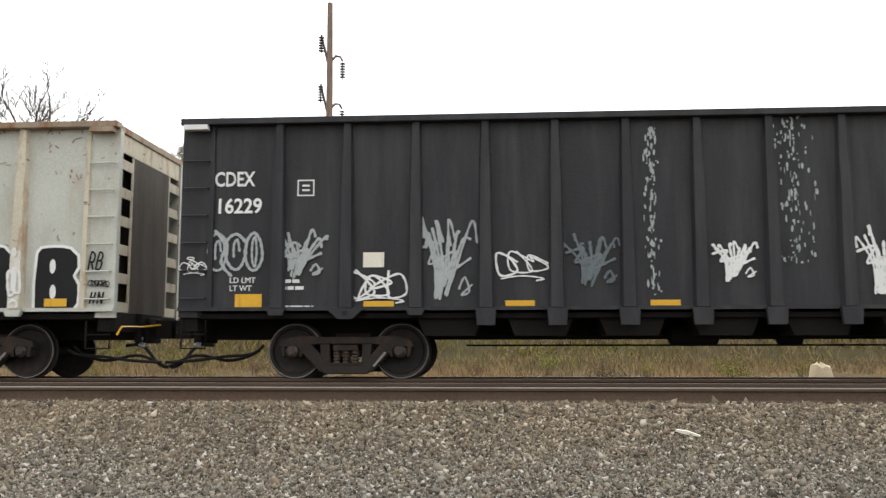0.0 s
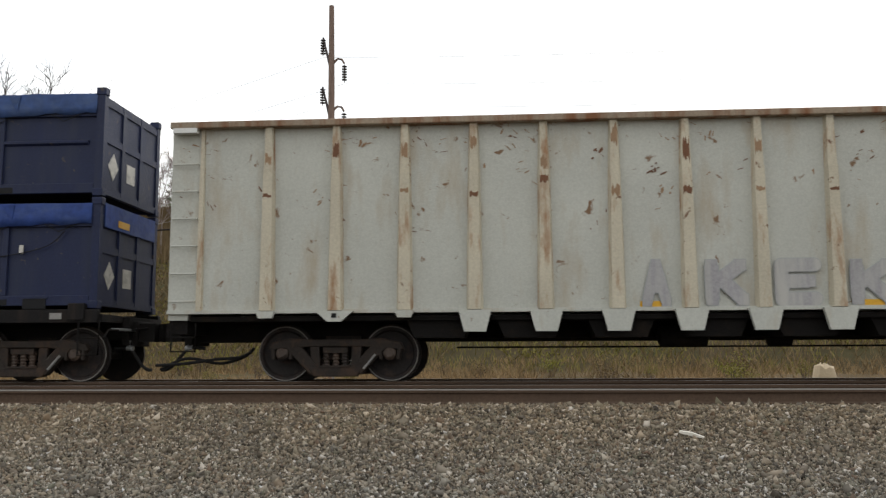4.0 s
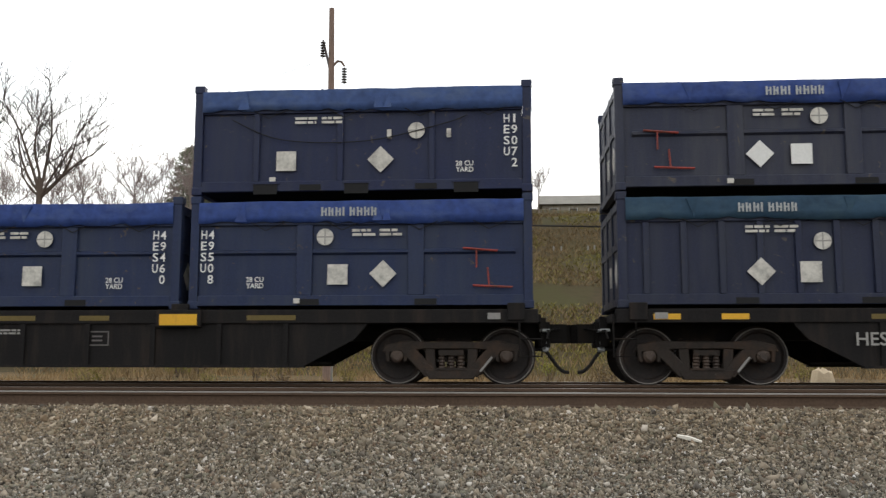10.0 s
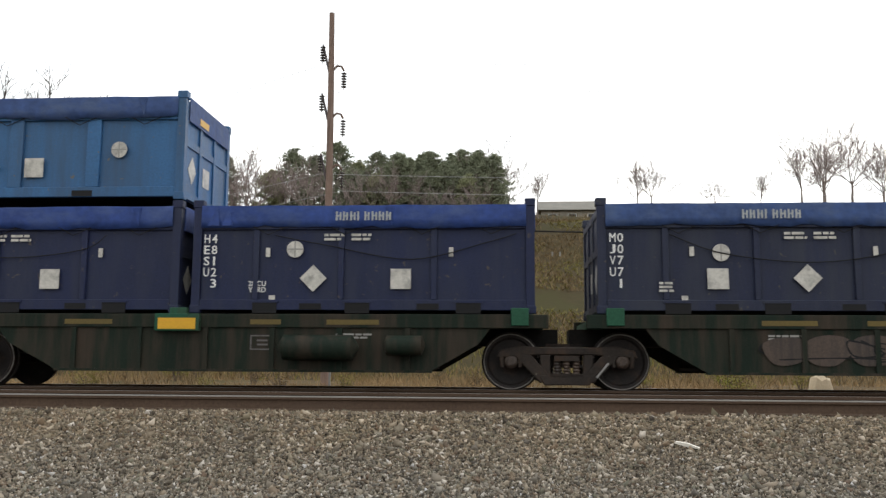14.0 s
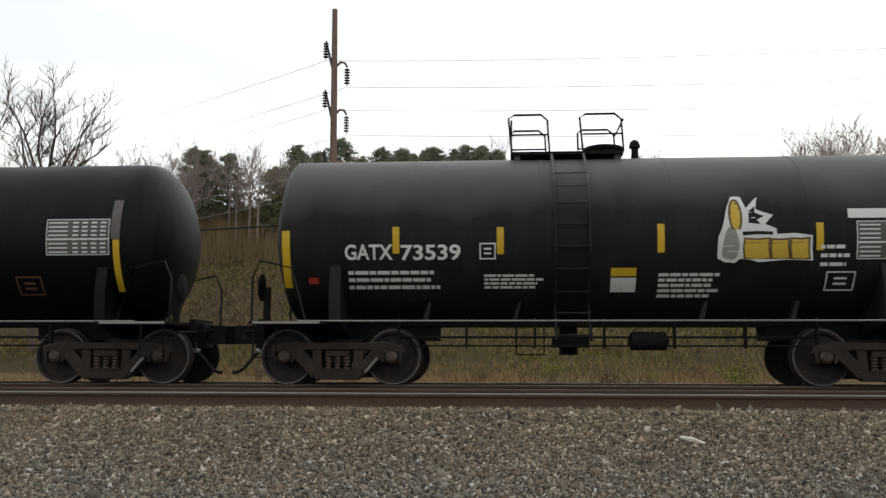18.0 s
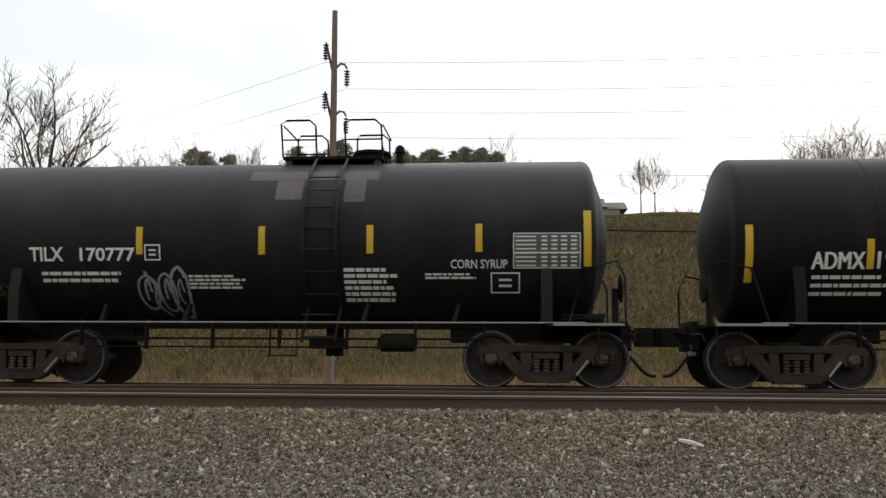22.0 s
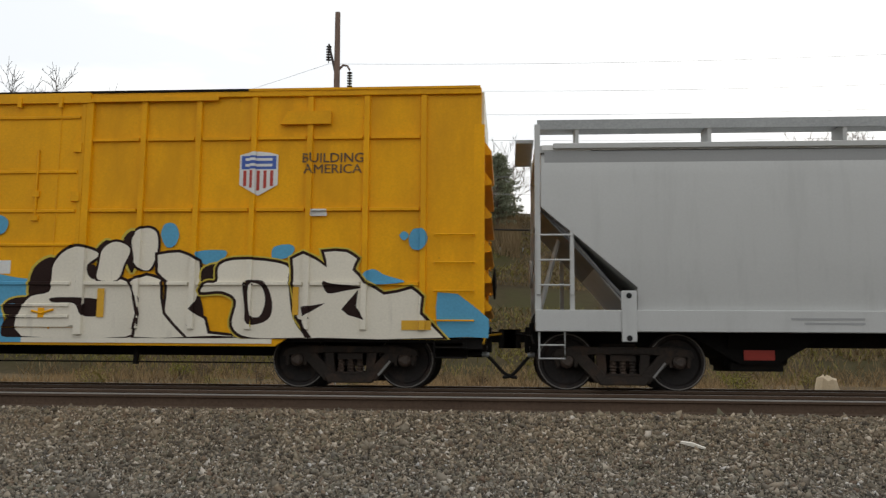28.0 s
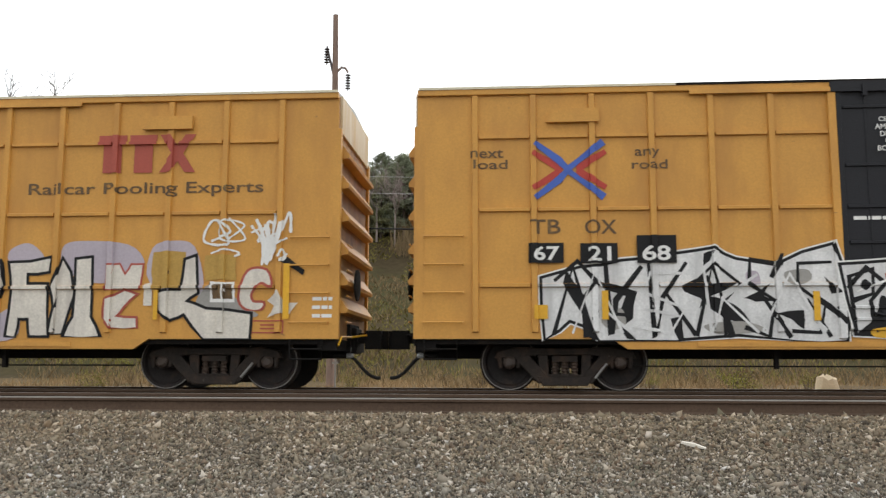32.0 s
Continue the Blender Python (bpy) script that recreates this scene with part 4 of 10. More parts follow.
def brush(name, n, xr, yr, h, mat, seed, label, w=0.03, lean=0.25, cat="brush"):
    """Many thin upright stems or blades in one mesh."""
    rs = np.random.RandomState(seed)
    x, y = rs.uniform(*xr, n), rs.uniform(*yr, n)
    keep = np.array([noise.noise((a * 0.12, b * 0.12, seed)) > -0.12 for a, b in zip(x, y)])
    x, y = x[keep], y[keep]
    n = len(x)
    z = np.array([ground_z(a, b) for a, b in zip(x, y)]) - 0.05
    hh = h * rs.uniform(0.4, 1.15, n)
    dx, dy = rs.normal(0, lean, n) * hh, rs.normal(0, lean, n) * hh
    a = np.stack([x - w, y, z], 1)
    b = np.stack([x + w, y + rs.normal(0, w, n), z], 1)
    c = np.stack([x + dx, y + dy, z + hh], 1)
    v = np.stack([a, b, c], 1).reshape(-1, 3)
    me = bpy.data.meshes.new(name)
    me.vertices.add(3 * n)
    me.vertices.foreach_set("co", v.reshape(-1))
    me.loops.add(3 * n)
    me.loops.foreach_set("vertex_index", np.arange(3 * n))
    me.polygons.add(n)
    me.polygons.foreach_set("loop_start", np.arange(0, 3 * n, 3))
    me.update(calc_edges=True)
    me.validate()
    me.materials.append(M[mat])
    return tagged(new(name, me), label, cat, kind="stuff")


brush("dry_grass", 40000, (-32, 32), (19, 54), 0.5, "straw", 21, "dry straw-coloured grass behind the tracks", 0.022, 0.45, "grass")
brush("dry_grass", 3500, (-34, 34), (50, 62), 0.6, "grass", 22, "olive green grass at the foot of the hill", 0.035, 0.4, "grass")
brush("bare_brush", 9000, (-55, 55), (44, 60), 0.8, "brush", 25, "low brown weeds at the foot of the hill", 0.03, 0.5)
brush("bare_brush", 70000, (-50, 50), (56, 102), 0.4, "brush", 23, "leafless brown brush on the hillside", 0.05, 0.7)
brush("dry_grass", 40000, (-50, 50), (54, 102), 0.3, "grass", 27, "olive and yellow grass on the hillside", 0.07, 0.8, "grass")
brush("bare_brush", 14000, (-50, 1), (80, 100), 3.0, "brush", 24, "tall leafless thicket below the pines", 0.035, 0.2)
brush("bare_brush", 900, (-10, 60), (101, 107), 1.0, "brush", 26, "leafless brush along the ridge", 0.03, 0.3)

def plant_shrubs():
    """Low twiggy shrubs just coming into leaf."""
    rnd = random.Random(77)
    kinds = []
    for k in range(3):
        stems, leaves = Geo(), Geo()
        for _ in range(16):
            a, r = rnd.uniform(0, 2 * math.pi), rnd.uniform(0.2, 0.9)
            tip = Vector((r * math.cos(a), r * math.sin(a), rnd.uniform(0.6, 1.35)))
            stems.tube([(0.1 * math.cos(a), 0.1 * math.sin(a), -0.1), tuple(tip * 0.5 + Vector((0, 0, 0.15))), tuple(tip)], 0.02, 3, 0.006)
            for _ in range(26):
                q = tip * rnd.uniform(0.45, 1.05) + Vector((rnd.gauss(0, 0.14), rnd.gauss(0, 0.14), rnd.gauss(0.05, 0.12)))
                d = Vector((rnd.gauss(0, 1), rnd.gauss(0, 1), rnd.gauss(0, 1))).normalized() * 0.07
                w = d.cross(Vector((rnd.gauss(0, 1), rnd.gauss(0, 1), 1))).normalized() * 0.035
                leaves.add([tuple(q - w), tuple(q + w), tuple(q + d)], [(0, 1, 2)])
        top = thing("shrub", "low twiggy shrub in yellow-green young leaf", "shrub", group="shrubs below the hillside")
        part("woody_base", raw_mesh("woody_base", stems, "bark"), "bark", top)["kind"] = "stuff"
        part("foliage", raw_mesh("foliage", leaves, ("shrub", "brush", "grass")[k]), "shrub", top)["kind"] = "stuff"
        kinds.append([top, False])
    for i in range(46):
        x, y = -36 + 1.6 * i + rnd.uniform(-0.9, 0.9), rnd.choice((34, 40, 47, 53, 58)) + rnd.uniform(-2.5, 2.5)
        pair, s_ = kinds[(i + i // 7) % 3], rnd.uniform(0.5, 1.15)
        m = pose(x, y, ground_z(x, y), 0, 0, rnd.uniform(0, 360))
        if not pair[1]:
            pair[0].matrix_basis, pair[1] = m, True
            pair[0].scale = (s_, s_, s_)
        else:
            copy_thing(pair[0], m).scale = (s_, s_, s_)


plant_shrubs()

# A low house on the ridge, and white guard posts along a road cut into the slope.
house = thing("house", "low beige house with a grey shingle roof on the ridge", "house", (9.3, 112, ground_z(9.3, 112) - 1.4))
part("wall", Geo().box(-4.6, 4.6, -3, 3, -1, 2.0), "siding", house)
part("roof", Geo().prism_x([(-3.6, 1.9), (0, 3.6), (3.6, 1.9), (3.3, 1.8), (-3.3, 1.8)], -5.0, 3.0), "roof", house)
part("roof", Geo().prism_x([(-3.2, 1.7), (0, 3.1), (3.2, 1.7)], 3.0, 5.6), "roof", house, "lower roof of the side wing")
for x in (-3.2, -0.8, 1.6):
    wdw = part("window", Geo().box(x - 0.55, x + 0.55, -3.04, -3.0, 0.4, 1.5), "white", house)
    part("pane", Geo().box(x - 0.46, x + 0.46, -3.055, -3.04, 0.48, 1.42), "glass", wdw)
gp = thing("guard_post", "short grey roadside guard post on the slope", "post", group="guard posts on the slope")
part("post_body", Geo().box(-0.07, 0.07, -0.07, 0.07, -0.2, 0.42), "placard", gp)
for k in range(26):
    x, y = -7.0 + 1.6 * k + 0.5 * math.sin(3 * k), 84.0 + 0.3 * math.cos(5 * k)
    m = pose(x, y, ground_z(x, y))
    if k == 0:
        gp.matrix_basis = m
    else:
        copy_thing(gp, m)

# ---- painted marks: lettering, plates, spray paint ----
class Car:
    """A rolling thing: its top object, the train coordinate of its middle, and the surface that carries paint."""

    def __init__(self, ob, uc, face):
        self.ob, self.uc, self.face = ob, uc, face
        self.curved = abs(face(1.6) - face(2.5)) > 0.02
        self.relief, self.base = [], 0.0       # raised boxes (x0, x1, z0, z1, depth) on a flat side


def flat_face(y):
    return lambda z: y


def round_face(r, zc):
    return lambda z: -math.sqrt(max(0.0, r * r - (z - zc) ** 2))


def banded(geo, step=0.09):
    """Cuts tall faces into level strips, so that paint follows a curved side."""
    out = Geo()
    for f in geo.f:
        pts = [geo.v[i] for i in f]
        lo, hi = min(p[2] for p in pts), max(p[2] for p in pts)
        if hi - lo < 1.6 * step:
            out.add(pts, [tuple(range(len(pts)))])
            continue
        n = math.ceil((hi - lo) / step)
        for k in range(n):
            a, b, cut = lo + (hi - lo) * k / n, lo + (hi - lo) * (k + 1) / n, pts
            for level, sg in ((a, 1), (b, -1)):
                kept = []
                for i, q in enumerate(cut):
                    p = cut[i - 1]
                    dp, dq = sg * (p[2] - level), sg * (q[2] - level)
                    if (dp < 0) != (dq < 0):
                        t = dp / (dp - dq)
                        kept.append(tuple(p[j] + t * (q[j] - p[j]) for j in range(3)))
                    if dq >= 0:
                        kept.append(q)
                cut = kept
            if len(cut) > 2:
                out.add(cut, [tuple(range(len(cut)))])
    return out


def pressed(geo, car, lift):
    """Lays a flat drawing over posts, ribs and door frames: it is cut along their edges and follows them."""
    bm = bmesh.new()
    for f in geo.f:
        pts = [geo.v[i] for i in f]
        try:
            bm.faces.new([bm.verts.new((p[0] - car.uc, p[1], p[2])) for p in pts])
        except ValueError:
            pass
    bm.normal_update()
    bmesh.ops.triangulate(bm, faces=bm.faces)
    tris = [[tuple(v.co) for v in f.verts] for f in bm.faces]
    bm.free()
    ramp, out, seen = 0.012, Geo(), {}
    lines = [sorted({q for b in car.relief for q in (b[i], b[i] + ramp, b[i + 1] - ramp, b[i + 1])}) for i in (0, 2)]
    for tri in tris:
        pieces = [tri]
        for axis, cuts in ((0, lines[0]), (2, lines[1])):
            done = []
            for p in pieces:
                lo, hi, rest = min(v[axis] for v in p), max(v[axis] for v in p), p
                for c in cuts:
                    if lo + 1e-4 < c < hi - 1e-4 and rest:
                        low, high = [], []
                        for i, q in enumerate(rest):
                            o = rest[i - 1]
                            if (o[axis] < c) != (q[axis] < c):
                                t = (c - o[axis]) / (q[axis] - o[axis])
                                x = [o[j] + t * (q[j] - o[j]) for j in range(3)]
                                x[axis] = c
                                low.append(tuple(x))
                                high.append(tuple(x))
                            (low if q[axis] < c else high).append(q)
                        if len(low) > 2:
                            done.append(low)
                        rest = high if len(high) > 2 else []
                if rest:
                    done.append(rest)
            pieces = done
        for p in pieces:           # shared corners are welded
            ring = []
            for v in p:
                key = tuple(round(c, 4) for c in v)
                if key not in seen:
                    seen[key] = len(out.v)
                    out.v.append(v)
                if seen[key] not in ring:
                    ring.append(seen[key])
            if len(ring) > 2:
                out.f.append(tuple(ring))
    h = ramp / 2
    out.v = [(x, y - lift - max([car.base] + [d for a, b, c, e, d in car.relief if a + h < x < b - h and c + h < z < e - h]), z) for x, y, z in out.v]
    return out


def laid(geo, car, lift):
    """Lays a flat drawing (x, 0, z) on the car's painted side."""
    if car.relief:
        return pressed(geo, car, 0.65 * lift)
    if car.curved:
        geo = banded(geo)
    geo.v = [(x - car.uc, car.face(z) - lift + y, z) for x, y, z in geo.v]
    return geo


def poly(geo, pts, y=0.0):
    return geo.add([(x, y, z) for x, z in pts], [tuple(range(len(pts)))])


def plate(geo, x0, x1, z0, z1, rows=None):
    rows = rows or max(1, int((z1 - z0) / 0.12))
    for i in range(rows):
        a, b = z0 + (z1 - z0) * i / rows, z0 + (z1 - z0) * (i + 1) / rows
        poly(geo, [(x0, a), (x1, a), (x1, b), (x0, b)])
    return geo


def ribbon(geo, pts, w, y=0.0):
    vs, n = [], len(pts)
    for i in range(n):
        a, b = pts[max(0, i - 1)], pts[min(n - 1, i + 1)]
        dx, dz = b[0] - a[0], b[1] - a[1]
        d = math.hypot(dx, dz) or 1
        ww = w * (0.75 + 0.5 * math.sin(2.1 * i) ** 2) / 2
        vs += [(pts[i][0] - dz / d * ww, y, pts[i][1] + dx / d * ww), (pts[i][0] + dz / d * ww, y, pts[i][1] - dx / d * ww)]
    return geo.add(vs, [(2 * i, 2 * i + 1, 2 * i + 3, 2 * i + 2) for i in range(n - 1)])


def smooth_path(p, closed=False, k=6):
    out, n = [], len(p)
    for i in range(n if closed else n - 1):
        q = [p[(i + j) % n] if closed else p[max(0, min(n - 1, i + j))] for j in (-1, 0, 1, 2)]
        for s_ in range(k):
            t = s_ / k
            out.append(tuple(0.5 * (2 * q[1][c] + (q[2][c] - q[0][c]) * t + (2 * q[0][c] - 5 * q[1][c] + 4 * q[2][c] - q[3][c]) * t * t
                                    + (3 * q[1][c] - q[0][c] - 3 * q[2][c] + q[3][c]) * t ** 3) for c in (0, 1)))
    return out + ([] if closed else [p[-1]])


GLYPHS = {}


def glyph_mesh(s_, bold):
    if (s_, bold) not in GLYPHS:
        cu = bpy.data.curves.new("lettering", "FONT")
        cu.body, cu.resolution_u, cu.offset = s_, 3, (0.0 if "M" in s_ else bold)
        ob = bpy.data.objects.new("lettering", cu)
        me = bpy.data.meshes.new_from_object(ob)
        v = [(p.co.x, p.co.y) for p in me.vertices]
        x0, x1, z0, z1 = min(a for a, _ in v), max(a for a, _ in v), min(b for _, b in v), max(b for _, b in v)
        GLYPHS[s_, bold] = ([((a - x0) / (x1 - x0), (b - z0) / (z1 - z0)) for a, b in v], [tuple(f.vertices) for f in me.polygons])
        bpy.data.objects.remove(ob)
        bpy.data.curves.remove(cu)
        bpy.data.meshes.remove(me)
    return GLYPHS[s_, bold]


def letters(s_, x0, x1, z0, z1, bold=0.012, lean=0.0):
    v, f = glyph_mesh(s_, bold)
    g = Geo()
    for k in ((0, 1, 2) if "M" in s_ and bold > 0.015 else ((0, 1) if "M" in s_ else (0,))):      # more passes thicken the strokes
        g.add([(x0 + (x1 - x0) * a + lean * (b - 0.5) + 0.04 * k * (z1 - z0), -0.0006 * k, z0 + (z1 - z0) * b) for a, b in v], f)
    return g


STROKES = {
    "A": [((0, 0), (0.5, 1)), ((0.5, 1), (1, 0)), ((0.24, 0.36), (0.76, 0.36))],
    "B": [((0.05, 0), (0.05, 1), (0.62, 1), (0.86, 0.88), (0.86, 0.66), (0.62, 0.54), (0.1, 0.54)), ((0.62, 0.54), (0.98, 0.4), (0.98, 0.13), (0.66, 0), (0.05, 0))],
    "C": [((0.98, 0.8), (0.72, 1), (0.3, 1), (0.03, 0.76), (0.03, 0.24), (0.3, 0), (0.72, 0), (0.98, 0.2))],
    "E": [((1, 1), (0.06, 1), (0.06, 0), (1, 0)), ((0.06, 0.52), (0.84, 0.52))],
    "F": [((1, 1), (0.06, 1), (0.06, 0)), ((0.06, 0.52), (0.8, 0.52))],
    "H": [((0.05, 0), (0.05, 1)), ((0.95, 0), (0.95, 1)), ((0.05, 0.5), (0.95, 0.5))],
    "I": [((0.5, 0), (0.5, 0.72)), ((0.42, 0.98), (0.58, 1))],
    "K": [((0.05, 0), (0.05, 1)), ((0.95, 1), (0.1, 0.45)), ((0.34, 0.6), (1, 0))],
    "L": [((0.06, 1), (0.06, 0), (1, 0.02))],
    "M": [((0.04, 0), (0.04, 1)), ((0.04, 1), (0.5, 0.3)), ((0.5, 0.3), (0.96, 1)), ((0.96, 1), (0.96, 0))],
    "N": [((0.04, 0), (0.04, 1)), ((0.04, 1), (0.96, 0)), ((0.96, 0), (0.96, 1))],
    "O": [((0.5, 1), (0.84, 0.92), (1, 0.5), (0.84, 0.08), (0.5, 0), (0.16, 0.08), (0, 0.5), (0.16, 0.92), (0.5, 1))],
    "Q": [((0.5, 1), (0.84, 0.92), (1, 0.5), (0.84, 0.08), (0.5, 0), (0.16, 0.08), (0, 0.5), (0.16, 0.92), (0.5, 1)), ((0.6, 0.3), (1.05, -0.08))],
    "P": [((0.05, 0), (0.05, 1), (0.66, 1), (0.95, 0.86), (0.95, 0.6), (0.66, 0.46), (0.1, 0.46))],
    "R": [((0.05, 0), (0.05, 1), (0.66, 1), (0.95, 0.86), (0.95, 0.62), (0.66, 0.48), (0.1, 0.48)), ((0.5, 0.46), (1, 0))],
    "S": [((0.96, 0.86), (0.72, 1), (0.26, 1), (0.03, 0.8), (0.2, 0.56), (0.8, 0.46), (0.98, 0.22), (0.74, 0), (0.26, 0), (0.0, 0.14))],
    "T": [((0, 1), (1, 1)), ((0.5, 1), (0.5, 0))],
    "U": [((0.04, 1), (0.04, 0.26), (0.26, 0), (0.74, 0), (0.96, 0.26), (0.96, 1))],
}


def brushed(ch, x0, x1, z0, z1, w, grow, lean=0.0, jitter=0.0):
    """A fat brush-drawn letter; grow widens every stroke for its outline."""
    g, k = Geo(), 0
    rnd = random.Random(hash_of(ch, x0))
    ax0, ax1, az0, az1 = x0 + w / 2, x1 - w / 2, z0 + w / 2, z1 - w / 2
    if ax1 < ax0:
        ax0 = ax1 = (x0 + x1) / 2
    r = w / 2 + grow
    for line in STROKES[ch]:
        pts = [(ax0 + (ax1 - ax0) * a + lean * (b - 0.5) + rnd.uniform(-jitter, jitter), az0 + (az1 - az0) * b + rnd.uniform(-jitter, jitter)) for a, b in line]
        if len(pts) > 5:
            pts = smooth_path(pts, k=3)
        for i, p in enumerate(pts):
            n = 6 if len(pts) > 3 or i not in (0, len(pts) - 1) else 4
            t0 = math.pi / 4 if n == 4 else 0
            rr = r * (1.2 if n == 4 else 1.0)
            poly(g, [(p[0] + rr * math.cos(t0 + 2 * math.pi * j / (2 * n if n > 4 else 4)), p[1] + rr * math.sin(t0 + 2 * math.pi * j / (2 * n if n > 4 else 4))) for j in range(2 * n if n > 4 else 4)], -0.0001 * k)
            k += 1
            if i:
                q = pts[i - 1]
                dx, dz = p[0] - q[0], p[1] - q[1]
                d = math.hypot(dx, dz) or 1
                ox, oz = -dz / d * r, dx / d * r
                poly(g, [(q[0] + ox, q[1] + oz), (q[0] - ox, q[1] - oz), (p[0] - ox, p[1] - oz), (p[0] + ox, p[1] + oz)], -0.0001 * k)
                k += 1
    return g


def hash_of(ch, x):
    return ord(ch) * 1000 + int(abs(x) * 100)


def scrawl(seed, x0, x1, z0, z1):
    """A sprayed tag nobody can read: puffy rings, a fan of slashes, or a run of coils over an underline."""
    rnd, strokes = random.Random(seed * 7 + 3), []
    wide, high = x1 - x0, z1 - z0
    w = min(0.042, 0.010 + 0.034 * high)

    def at(p, q):
        return x0 + wide * p, z0 + high * q

    def line(pts, k=1.0):
        strokes.append(ribbon(Geo(), smooth_path([at(*p) for p in pts], k=7), w * k * rnd.uniform(0.8, 1.2), -0.0006 * len(strokes)))

    kind = rnd.choice(("rings", "fan", "fan", "coil")) if 0.6 < wide < 1.25 * high else "coil"
    if kind == "rings":
        n = 3
        for i in range(n):
            c, r, m = (i + 0.5) / n + rnd.uniform(-0.05, 0.05), rnd.uniform(0.45, 0.7) / n, rnd.uniform(0.3, 0.5)
            line([(c + r * rnd.uniform(0.85, 1.1) * math.cos(a), 0.5 + m * math.sin(a)) for a in (0.6 + 2 * math.pi * j / 7 for j in range(9))], 1.2)
            line([(c + 0.3 * r * math.cos(a) + 0.05 * r, 0.5 + 0.24 * math.sin(a) * rnd.uniform(0.7, 1.2)) for a in (2 * math.pi * j / 5 for j in range(rnd.randint(4, 6)))], 0.9)
        line([(0.1, 0.9), (0.3, 0.62), (0.24, 0.3), (0.45, 0.05)])
    elif kind == "fan":
        for i in range(9):
            p = i / 8
            line([(0.42 + 0.2 * (p - 0.5), rnd.uniform(-0.02, 0.2)), (0.3 + 0.42 * p, 0.45), (p + rnd.uniform(-0.06, 0.06), rnd.uniform(0.7, 1.0)), (p + rnd.uniform(0.0, 0.12), rnd.uniform(0.6, 0.85))])
        line([(0.0, 0.62), (0.35, 0.7), (0.2, 0.45), (0.7, 0.6), (0.5, 0.34), (0.98, 0.52)])
        line([(0.75, 0.16), (0.86, 0.3), (0.94, 0.14), (0.8, 0.1), (1.0, 0.22)], 0.8)
    else:
        n = min(6, max(2, round(2.3 * wide / high)))
        pts = []
        for i in range(n):
            c, m = (i + 0.5) / n, rnd.uniform(0.3, 0.46)
            s_ = 0.9 / n
            for j in range(rnd.choice((4, 5, 6))):
                a = 1.9 * j + rnd.uniform(-0.4, 0.4)
                pts.append((c + s_ * math.sin(a), 0.46 + m * math.cos(a + 0.5 * (j % 2)) * rnd.uniform(0.6, 1.0)))
            if rnd.random() < 0.55 or i == n - 1:
                if len(pts) > 2:
                    line(pts)
                pts = []
        line([(0.1, 0.02), (0.55, 0.1), (1.0, 0.03), (0.86, -0.04), (1.04, 0.0)], 0.8)
        if rnd.random() < 0.5:
            line([(0.42 + 0.16 * math.cos(a), 1.02 + 0.07 * math.sin(a)) for a in (0.9 * j for j in range(8))], 0.8)
    return strokes


def blob(g, x0, x1, z0, z1, seed, y=0.0):
    rnd = random.Random(seed)
    pts = [((x0 + x1) / 2 + (x1 - x0) / 2 * rnd.uniform(0.82, 1.1) * math.cos(t), (z0 + z1) / 2 + (z1 - z0) / 2 * rnd.uniform(0.82, 1.1) * math.sin(t))
           for t in (2 * math.pi * j / 9 for j in range(9))]
    return poly(g, smooth_path(pts, True, 4), y)


EDGES = {"green": "black", "black": "white", "grey": "black", "cream": "black", "navy": "flame", "pale": "black", "silver": "black", "pale_pink": "black", "ghost": "grey_spray"}


